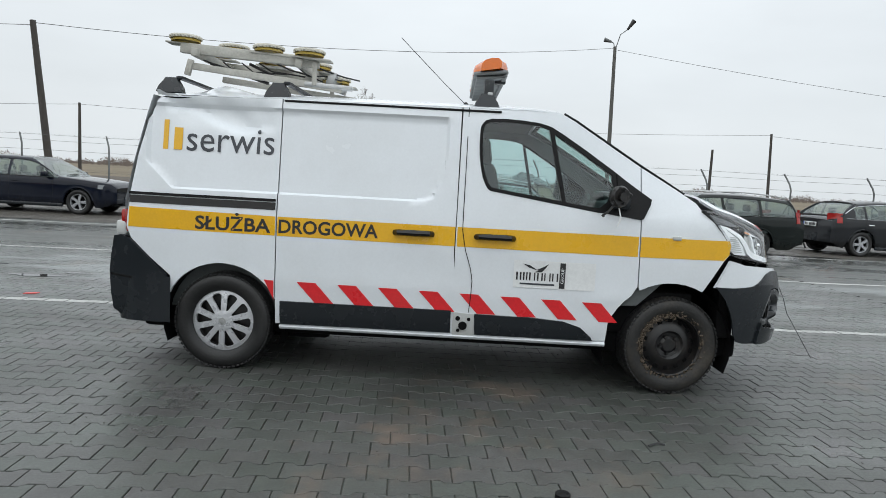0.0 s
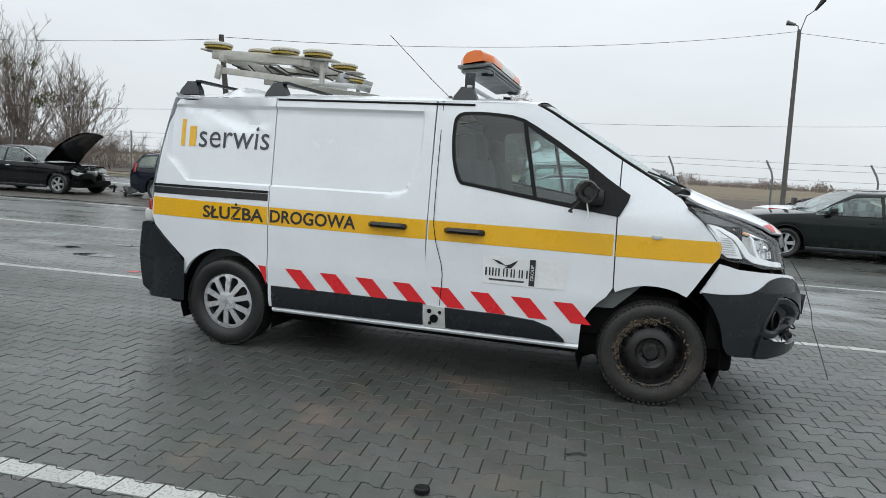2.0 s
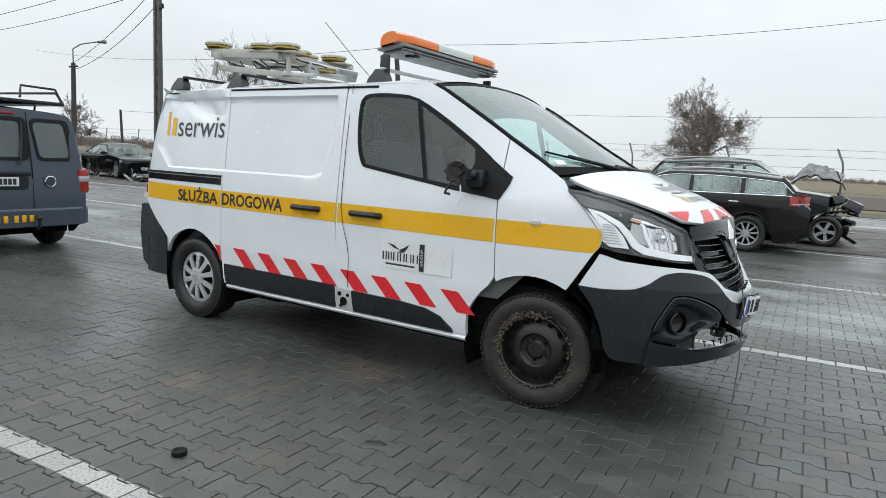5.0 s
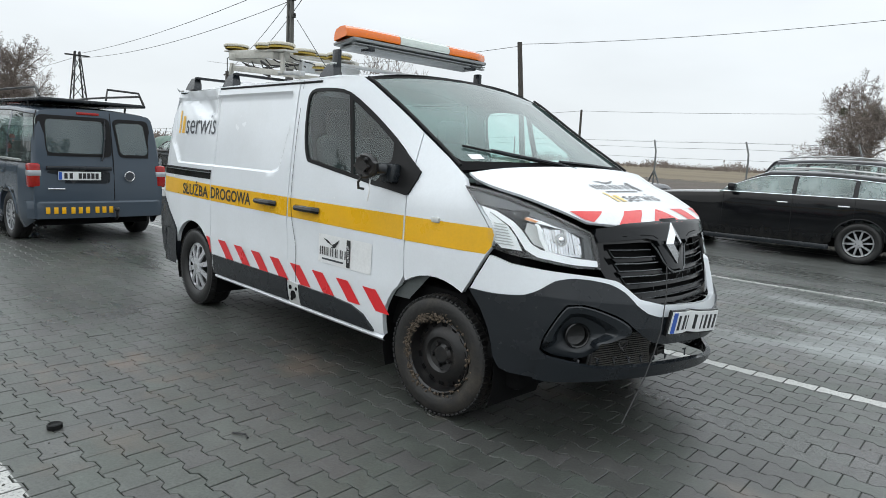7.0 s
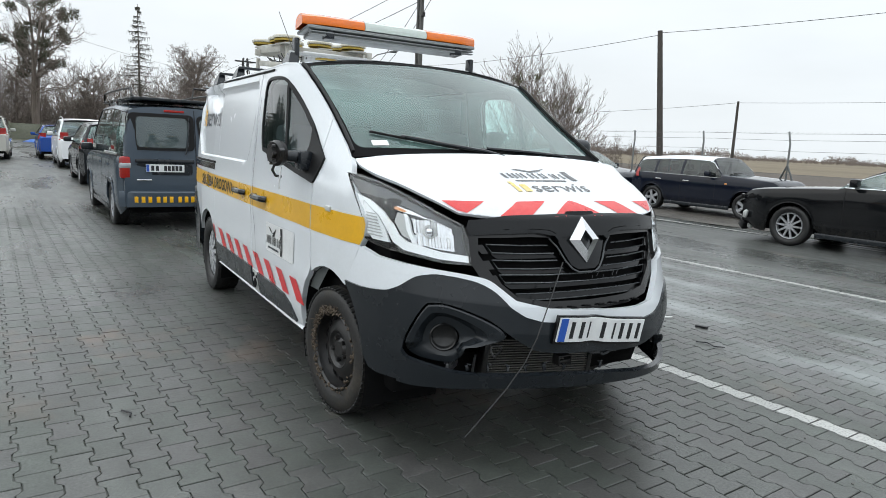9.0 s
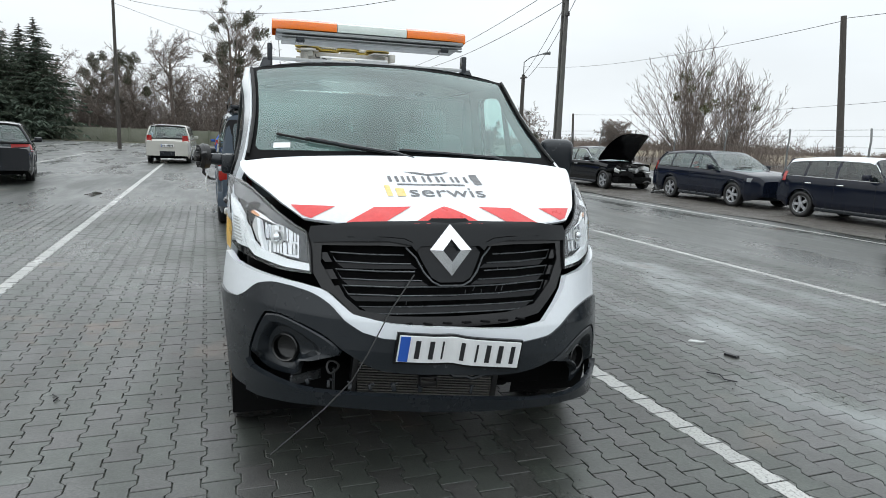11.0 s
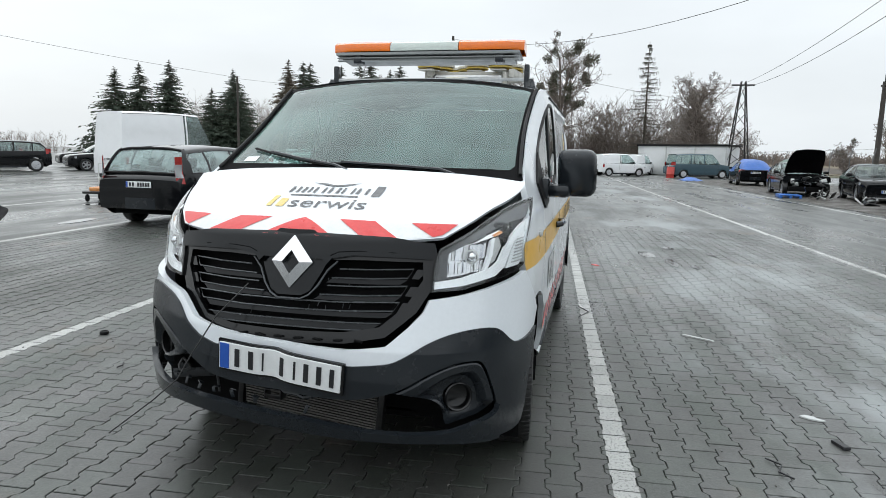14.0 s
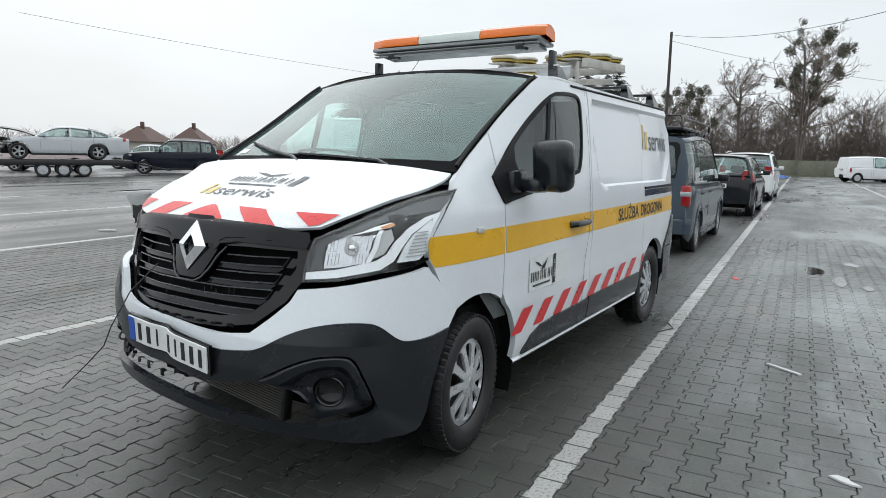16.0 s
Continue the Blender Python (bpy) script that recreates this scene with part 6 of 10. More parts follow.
ME_HUB, ME_STEEL, ME_HOLES, ME_BADGE = hubcap_mesh(), steel_mesh(), holes_mesh(), badge_mesh()
b = bmesh.new()
lathe(b, [(0.21, -0.04), (0.19, -0.02), (0.1, -0.03), (0.0, -0.03)], 32)
ME_BACK = mesh_of("rim_back", b, M_STEELBLK, 30)
for x, s, steel in ((-1.549, -1, False), (1.549, -1, True), (-1.549, 1, False), (1.549, 1, False)):
    tyre = sub("wheel", ME_MUDDY if steel else ME_TYRE, van, "muddy tyre on black steel rim" if steel else "wet black tyre with silver ten-spoke hubcap")
    steer = 6 if x > 0 else 0
    tyre.matrix_basis = pose(x, s * 0.825, 0.337, 0, 17 * x, (0 if s < 0 else 180) + steer)
    tagged(sub("tread", ME_TREAD, tyre), kind="stuff")
    if steel:
        sub("steel_rim", ME_STEEL, tyre, "rusty black steel rim")
        for k in range(14):
            sub("rim_hole", ME_HOLES, tyre).matrix_basis = Matrix.Rotation(2 * math.pi * (k + 0.5) / 14, 4, "Y")
        bb = bmesh.new()
        rnd = random.Random(3)
        for k in range(330):
            a = rnd.gauss(3.3, 0.8) if k < 240 else rnd.uniform(0, 6.28)
            r = 0.222 + rnd.gauss(0, 0.012)
            lump = rnd.uniform(0.004, 0.011)
            m = pose(r * math.cos(a), -0.088 - rnd.uniform(0, 0.012), -r * math.sin(a), rnd.uniform(0, 180), rnd.uniform(0, 180), rnd.uniform(0, 180))
            bmesh.ops.create_icosphere(bb, subdivisions=1, radius=lump, matrix=m @ Matrix.Diagonal((rnd.uniform(0.7, 1.9), rnd.uniform(0.6, 1.3), 0.7, 1)))
        for k in range(70):
            a = rnd.gauss(3.3, 0.6)
            r = rnd.uniform(0.2, 0.25)
            p = Vector((r * math.cos(a), -0.098, -r * math.sin(a)))
            d = Vector((rnd.uniform(-1, 1), rnd.uniform(-0.4, 0.2), rnd.uniform(-1, 1))).normalized() * rnd.uniform(0.01, 0.03)
            rod(bb, p, p + d, rnd.uniform(0.0015, 0.003), 0.001, 4)
        tagged(part("caked_mud", bb, M_CAKED, tyre, "mud and straw caked on the wheel"), kind="stuff")
    else:
        sub("rim_back", ME_BACK, tyre)
        cap = sub("hubcap", ME_HUB, tyre, "silver ten-spoke hubcap")
        sub("hub_centre", ME_BADGE, cap)

# mirrors: whole on the left, only the torn mount on the right
b = bmesh.new()
box(b, (1.06, 1.10, 1.385), (0.13, 0.215, 0.265), 0.05, pose(0, 0, 0, 0, 6, -12), 3)
mirror = part("door_mirror", b, M_PLASTIC, van, "large black door mirror")
b = bmesh.new()
box(b, (1.075, 1.0, 1.285), (0.14, 0.16, 0.075), 0.03, pose(0, 0, 0, 0, 0, -10), 2)
box(b, (1.13, 0.925, 1.30), (0.16, 0.06, 0.12), 0.02)
part("mirror_foot", b, M_PLASTIC, mirror)
b = bmesh.new()
box(b, (1.007, 1.115, 1.41), (0.004, 0.17, 0.17), 0, pose(0, 0, 0, 0, 6, -12))
part("mirror_glass", b, M_CHROME, mirror)
b = bmesh.new()
box(b, (1.13, -0.945, 1.31), (0.12, 0.08, 0.11), 0.02)
rod(b, (1.12, -0.98, 1.33), (1.1, -1.06, 1.335), 0.035, 0.03, 10)
stub = part("mirror_stub", b, M_PLASTIC, van, "torn-off mirror mount with loose wires")
b = bmesh.new()
lathe(b, [(0.068, 0), (0.072, -0.03), (0.06, -0.05), (0.03, -0.045), (0.028, -0.07), (0.0, -0.07)], 20, pose(1.075, -1.06, 1.345, 0, 0, 20))
for k in range(8):
    a = k * 0.785
    p = Vector((1.075 + 0.055 * math.cos(a), -1.1, 1.345 + 0.055 * math.sin(a)))
    rod(b, p, p + Vector((0, -0.02, 0)), 0.009, seg=6)
box(b, (1.13, -1.07, 1.355), (0.06, 0.03, 0.05), 0.006, pose(0, 0, 0, 10, 25, 0))
part("mirror_motor", b, M_STEELBLK, stub)
b = bmesh.new()
tube(b, [(1.06, -1.08, 1.30), (1.02, -1.09, 1.25), (0.985, -1.06, 1.215), (1.0, -1.03, 1.21)], 0.008, 5)
part("loose_wire", b, M_WIRE, stub)
b = bmesh.new()
tube(b, [(1.09, -1.06, 1.27), (1.105, -1.075, 1.2), (1.085, -1.07, 1.15)], 0.005, 5)
part("loose_wire", b, M_PLATEWHITE, stub)

# roof bars, beacon bar, aerial
for x0 in (0.2, -1.25, -2.0):
    for s in (-1, 1):
        b = bmesh.new()
        y = s * 0.745
        zr = 1.895
        for dx, dz, dy in ((0, 0.05, 0.0),):
            vs = []
            for zz, wx, wy in ((zr, 0.09, 0.036), (zr + 0.04, 0.078, 0.034), (zr + 0.09, 0.045, 0.028), (zr + 0.105, 0.04, 0.024)):
                vs.append([b.verts.new((x0 + a * wx, y + c * wy - s * (zz - zr) * 0.25, zz)) for a, c in ((-1, -1), (1, -1), (1, 1), (-1, 1))])
            for p, q in zip(vs, vs[1:]):
                for i in range(4):
                    b.faces.new((p[i], p[(i + 1) % 4], q[(i + 1) % 4], q[i]))
            b.faces.new(vs[-1])
        part("bar_foot", b, M_PLASTIC, van, "black roof-bar foot")
    b = bmesh.new()
    box(b, (x0 + (0.02 if x0 > 0 else 0.06), 0, 2.0), (0.035 if x0 > 0 else 0.045, 1.5, 0.022), 0.006)
    part("roof_bar", b, M_ALU if x0 > 0 else M_PLASTIC, van)
bx, bz = 0.222, 2.175
beacon = None
segs = ((-0.685, -0.255, M_AMBER, "amber_lens"), (-0.25, 0.235, M_MILKY, "white_lens"), (0.24, 0.685, M_AMBER, "amber_lens"))


def bar_sec(y):
    k = 1 - 0.42 * smooth(0.5, 0.69, abs(y)) ** 2
    return [(u * k, v + 0.1 * u) for u, v in ((-0.12, 0.0), (-0.125, 0.022), (-0.115, 0.052), (-0.08, 0.072), (0, 0.08), (0.08, 0.072), (0.115, 0.052), (0.125, 0.022), (0.12, 0.0))]


b = bmesh.new()
tilt = pose(bx, 0, bz, 0, -5.7, 0)
box(b, (0, 0, -0.016), (0.24, 1.32, 0.024), 0.008, tilt)
box(b, (0, 0, -0.044), (0.2, 1.24, 0.022), 0.006, tilt)
for z in (-0.012, -0.034, -0.052):
    box(b, (0.108 - 0.3 * abs(z + 0.012), 0, z), (0.03, 1.3, 0.008), 0.002, tilt)
beacon = part("beacon_bar", b, M_BARGREY, van, "amber and white beacon bar")
for y0, y1, mt, nm in segs:
    b = bmesh.new()
    ys = lin(y0, y1, 12)
    rows = [[b.verts.new((bx + q[0], y, bz + q[1])) for q in bar_sec(y)] for y in ys]
    for p, q in zip(rows, rows[1:]):
        for i in range(len(p) - 1):
            b.faces.new((p[i], p[i + 1], q[i + 1], q[i]))
    b.faces.new(rows[0])
    b.faces.new(rows[-1][::-1])
    part(nm, b, mt, beacon)
for s in (-1, 1):
    part("beacon_leg", box(bmesh.new(), (bx - 0.01, s * 0.7, 2.02), (0.07, 0.035, 0.16), 0.01), M_PLASTIC, beacon)
for y in (-0.5, 0.52):
    b = bmesh.new()
    box(b, (bx + 0.07, y, bz - 0.045), (0.09, 0.06, 0.055), 0.01)
    part("clamp", b, M_PLASTIC, beacon)
b = bmesh.new()
tube(b, [(0.06, -0.62, 1.93), (-0.1, -0.625, 2.07), (-0.42, -0.63, 2.37)], 0.0026, 5)
rod(b, (0.07, -0.62, 1.915), (0.05, -0.62, 1.945), 0.02, 0.012, 10)
part("whip_aerial", b, M_WIRE, van, "thin whip aerial")

# folded arrow board on the rear bars
board = part("arrow_board", box(bmesh.new(), (-1.58, -0.33, 2.245), (1.05, 0.05, 0.075), 0.006, pose(0, 0, 0, 0, 3.5, 0)), M_SIGNGREY, van, "folded lamp-arrow board with round yellow lamps")
for args, mt, nm in ((((-1.58, 0.42, 2.235), (1.0, 0.05, 0.07), 3.5), M_SIGNGREY, "side_beam"), (((-1.98, 0.0, 2.24), (0.05, 0.8, 0.06), 3.5), M_SIGNGREY, "cross_beam"), (((-1.2, 0.0, 2.2), (0.05, 0.8, 0.06), 3.5), M_SIGNGREY, "cross_beam"), (((-1.45, -0.34, 2.085), (1.15, 0.04, 0.05), 6), M_SIGNGREY, "lower_rail"), (((-1.45, 0.34, 2.085), (1.15, 0.04, 0.05), 6), M_SIGNGREY, "lower_rail"),
                     (((-0.98, -0.34, 2.045), (0.36, 0.05, 0.035), 3), M_ALU, "foot_rail"), (((-1.085, -0.36, 2.13), (0.035, 0.03, 0.17), 0), M_SIGNGREY, "post"), (((-1.085, 0.36, 2.13), (0.035, 0.03, 0.17), 0), M_SIGNGREY, "post"), (((-2.03, -0.36, 2.13), (0.045, 0.03, 0.12), 14), M_SIGNGREY, "post"), (((-0.98, 0.05, 2.12), (0.06, 0.6, 0.1), 18), M_ALU, "hinge_box")):
    c, sz, tilt = args
    part(nm, box(bmesh.new(), c, sz, 0.005, pose(0, 0, 0, 0, tilt, 0)), mt, board)
for x, y in ((-2.09, -0.28), (-1.78, -0.1), (-1.45, -0.3), (-1.13, -0.35), (-2.05, 0.3), (-1.6, 0.35), (-1.2, 0.3), (-0.98, -0.05), (-1.4, 0.05)):
    z = 2.34 - (x + 2.1) * 0.075 - (0.14 if x > -1.0 else 0)
    b = bmesh.new()
    lathe(b, [(0.105, 0.0), (0.108, 0.008), (0.1, 0.02), (0.0, 0.02)], 28, pose(x, y, z - 0.012, 90, 0, 0) @ pose(0, 0, 0, -1, 3, 0))
    d = part("lamp_disc", b, M_LAMPDISC, board, "round yellow lamp disc")
    b = bmesh.new()
    lathe(b, [(0.112, 0.0), (0.118, 0.01), (0.112, 0.022), (0.06, 0.026), (0.0, 0.026)], 28, pose(x, y, z + 0.012, 90, 0, 0))
    for k in range(28):
        a = 2 * math.pi * k / 28
        box(b, (x + 0.113 * math.cos(a), y + 0.113 * math.sin(a), z + 0.018), (0.012, 0.012, 0.018), 0, Matrix.Rotation(a, 4, "Z"))
    part("lamp_cover", b, M_LAMPWHITE, d)
    b = bmesh.new()
    box(b, (x + 0.02, y, z - 0.032), (0.3, 0.13, 0.012), 0.002, pose(0, 0, 0, 0, 4, 0))
    part("lamp_plate", b, M_SIGNGREY, board)
rnd = random.Random(8)
for k in range(7):
    b = bmesh.new()
    x = -1.95 + 0.14 * k
    tube(b, [(x, -0.3 + 0.05 * rnd.random(), 2.2), (x + 0.1, -0.28, 2.12 + 0.05 * rnd.random()), (x + 0.22, -0.2, 2.14), (x + 0.35, -0.25, 2.08 + 0.08 * rnd.random())], 0.006, 5)
    part("sign_cable", b, M_WIRE, board)
for a, c in (((-1.9, -0.28, 2.18), (-1.45, -0.28, 2.05)), ((-1.6, -0.28, 2.19), (-1.3, -0.28, 2.06))):
    part("strut", rod(bmesh.new(), a, c, 0.012), M_STEELBLK, board)

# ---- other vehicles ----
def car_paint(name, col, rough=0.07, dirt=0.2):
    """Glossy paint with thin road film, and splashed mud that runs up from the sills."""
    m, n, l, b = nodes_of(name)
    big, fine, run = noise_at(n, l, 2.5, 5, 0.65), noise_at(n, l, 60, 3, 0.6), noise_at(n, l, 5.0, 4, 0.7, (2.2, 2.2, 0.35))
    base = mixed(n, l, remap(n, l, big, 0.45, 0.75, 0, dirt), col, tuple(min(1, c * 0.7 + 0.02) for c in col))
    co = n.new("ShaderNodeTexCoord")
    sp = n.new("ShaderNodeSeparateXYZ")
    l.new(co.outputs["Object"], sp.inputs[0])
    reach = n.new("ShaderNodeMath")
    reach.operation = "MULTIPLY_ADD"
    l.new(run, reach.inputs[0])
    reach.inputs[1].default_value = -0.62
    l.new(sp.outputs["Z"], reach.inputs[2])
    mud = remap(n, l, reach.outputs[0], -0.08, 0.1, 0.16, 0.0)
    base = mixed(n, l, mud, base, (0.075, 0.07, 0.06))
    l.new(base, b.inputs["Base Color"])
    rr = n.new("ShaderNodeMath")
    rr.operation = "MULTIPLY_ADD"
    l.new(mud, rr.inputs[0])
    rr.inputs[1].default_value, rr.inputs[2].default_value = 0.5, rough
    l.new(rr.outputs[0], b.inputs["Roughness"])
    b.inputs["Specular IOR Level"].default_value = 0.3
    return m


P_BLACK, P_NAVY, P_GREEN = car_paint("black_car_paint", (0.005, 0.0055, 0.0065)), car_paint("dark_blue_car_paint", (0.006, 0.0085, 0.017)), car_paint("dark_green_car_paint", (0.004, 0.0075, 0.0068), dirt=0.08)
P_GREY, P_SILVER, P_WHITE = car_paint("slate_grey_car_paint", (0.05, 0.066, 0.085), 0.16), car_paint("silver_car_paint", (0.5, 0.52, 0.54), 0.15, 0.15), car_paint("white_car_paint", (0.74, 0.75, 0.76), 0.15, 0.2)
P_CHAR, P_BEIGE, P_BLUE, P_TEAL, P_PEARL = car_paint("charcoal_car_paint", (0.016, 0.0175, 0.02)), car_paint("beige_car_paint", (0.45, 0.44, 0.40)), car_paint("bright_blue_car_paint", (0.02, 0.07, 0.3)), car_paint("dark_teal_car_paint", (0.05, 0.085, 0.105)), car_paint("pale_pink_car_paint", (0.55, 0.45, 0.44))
M_CLEARLAMP = surface("clear_lamp", (0.42, 0.44, 0.46), 0.12, metal=0.4, grain=0.05, wear=0.2, bump=0.0)
M_TARP_B = surface("blue_tarpaulin", (0.02, 0.11, 0.4), 0.45, grain=0.15, wear=0.4, wear_scale=4, bump=0.3, bump_d=0.02)
M_TARP_G = surface("green_tarpaulin", (0.07, 0.13, 0.10), 0.5, grain=0.15, wear=0.4, wear_scale=4, bump=0.3, bump_d=0.02)
WHEELS = {}


def wheel_set(R, style):
    key = (R, style)
    if key not in WHEELS:
        rim = R * 0.66
        ty = tyre_mesh(R, 0.21, rim, "tyre", M_TYRE)
        b = bmesh.new()
        if style == "steel":
            lathe(b, [(rim, -0.08), (rim * 0.95, -0.085), (rim * 0.9, -0.04), (rim * 0.7, -0.05), (rim * 0.45, -0.065), (0, -0.05)], 28)
            me = mesh_of("rim", b, M_STEELBLK, 30)
        elif style == "cover":
            lathe(b, [(rim, -0.08), (rim * 0.97, -0.092), (rim * 0.8, -0.09), (rim * 0.5, -0.1), (0, -0.1)], 28)
            me = mesh_of("rim", b, M_HUBCAP, 30)
        else:
            n = 10 if style == "multi" else 5
            lathe(b, [(rim, -0.075), (rim * 0.97, -0.092), (rim * 0.92, -0.088), (rim * 0.89, -0.05), (rim * 0.88, 0.0)], 32)
            lathe(b, [(rim * 0.28, -0.05), (rim * 0.25, -0.085), (0, -0.088)], 20)
            for k in range(n):
                m = Matrix.Rotation(2 * math.pi * k / n + 0.3, 4, "Y")
                w0, w1 = (0.034, 0.026) if n == 10 else (0.055, 0.075)
                vs = [b.verts.new(m @ Vector(p)) for p in ((rim * 0.2, -0.084, -w0 / 2), (rim * 0.2, -0.084, w0 / 2), (rim * 0.93, -0.086, w1 / 2), (rim * 0.93, -0.086, -w1 / 2), (rim * 0.2, -0.05, -w0 / 2), (rim * 0.2, -0.05, w0 / 2), (rim * 0.93, -0.05, w1 / 2), (rim * 0.93, -0.05, -w1 / 2))]
                for f in ((0, 1, 2, 3), (0, 4, 5, 1), (1, 5, 6, 2), (3, 2, 6, 7), (0, 3, 7, 4)):
                    b.faces.new([vs[i] for i in f])
            me = mesh_of("rim", b, M_ALLOY, 30)
        b = bmesh.new()
        lathe(b, [(rim * 0.99, -0.03), (rim * 0.5, -0.02), (0, -0.02)], 24)
        WHEELS[key] = (ty, me, mesh_of("brake_disc", b, M_DARK, 30))
    return WHEELS[key]


def add_wheel(parent, x, y, R, style):
    ty, rim, disc = wheel_set(R, style)
    w = sub("wheel", ty, parent)
    w.matrix_basis = pose(x, y, R, 0, 40 * x, 0 if y < 0 else 180)
    sub("rim", rim, w)
    sub("brake_disc", disc, w)


def plate_at(parent, m, w=0.52):
    b = bmesh.new()
    box(b, (0, 0, 0), (0.008, w, 0.11), 0.002)
    p = part("number_plate", b, M_PLATEWHITE, parent, "white number plate")
    p.matrix_basis = m
    b = bmesh.new()
    box(b, (0.005, -w * 0.455, 0), (0.004, w * 0.07, 0.1))
    part("blue_band", b, M_BLUE, p)
    for y in (-0.33, -0.21, 0.0, 0.1, 0.2, 0.3, 0.4):
        b = bmesh.new()
        box(b, (0.005, y * w, 0), (0.004, w * 0.075, 0.072))
        part("dark_bar", b, M_INK, p)


BODY = dict(
    estate=dict(L=4.65, W=1.82, H=1.47, wb=2.7, fo=0.92, belt=0.93, hood0=0.79, hood1=0.97, cowl=0.80, rf=0.02, rr=-1.88, tail=-2.16, deck=0.95, pil=(-0.42, -1.32)),
    sedan=dict(L=4.82, W=1.83, H=1.45, wb=2.85, fo=0.86, belt=0.93, hood0=0.76, hood1=0.96, cowl=0.78, rf=0.05, rr=-1.05, tail=-1.72, deck=1.0, pil=(-0.4, -1.22)),
    hatch=dict(L=4.35, W=1.8, H=1.45, wb=2.64, fo=0.88, belt=0.95, hood0=0.81, hood1=0.98, cowl=0.78, rf=0.0, rr=-1.45, tail=-1.93, deck=1.0, pil=(-0.42, -1.2)),
    mini=dict(L=3.96, W=1.68, H=1.43, wb=2.55, fo=0.70, belt=0.93, hood0=0.9, hood1=1.0, cowl=0.62, rf=0.3, rr=-1.78, tail=-1.92, deck=0.9, pil=(-0.42, -1.2)),
    suv=dict(L=4.64, W=1.84, H=1.70, wb=2.69, fo=0.92, belt=1.06, hood0=0.96, hood1=1.1, cowl=0.85, rf=0.15, rr=-1.75, tail=-2.02, deck=1.05, pil=(-0.38, -1.28)),
    mpv=dict(L=4.05, W=1.69, H=1.53, wb=2.6, fo=0.75, belt=0.98, hood0=0.80, hood1=1.02, cowl=0.98, rf=0.3, rr=-1.5, tail=-1.85, deck=1.0, pil=(-0.35, -1.15)),
    caddy=dict(L=4.41, W=1.79, H=1.83, wb=2.68, fo=0.88, belt=1.02, hood0=0.80, hood1=1.08, cowl=0.98, rf=0.28, rr=-2.05, tail=-2.17, deck=0.98, pil=(-0.35, -1.2)),
    smallvan=dict(L=4.25, W=1.83, H=1.83, wb=2.7, fo=0.86, belt=1.02, hood0=0.82, hood1=1.1, cowl=1.0, rf=0.35, rr=-1.9, tail=-2.02, deck=1.0, pil=(-0.3, -0.42), panel=(-0.42, -2.2)),
    bigvan=dict(L=5.2, W=2.0, H=2.76, wb=3.66, fo=1.0, belt=1.25, hood0=0.95, hood1=1.3, cowl=1.75, rf=1.1, rr=-2.2, tail=-2.34, deck=1.2, pil=(0.55, 0.4), panel=(0.4, -2.5)),
    minibus=dict(L=5.1, W=1.92, H=1.95, wb=3.2, fo=0.95, belt=1.1, hood0=0.85, hood1=1.15, cowl=1.35, rf=0.75, rr=-2.2, tail=-2.35, deck=1.0, pil=(0.1, -1.0)),
)


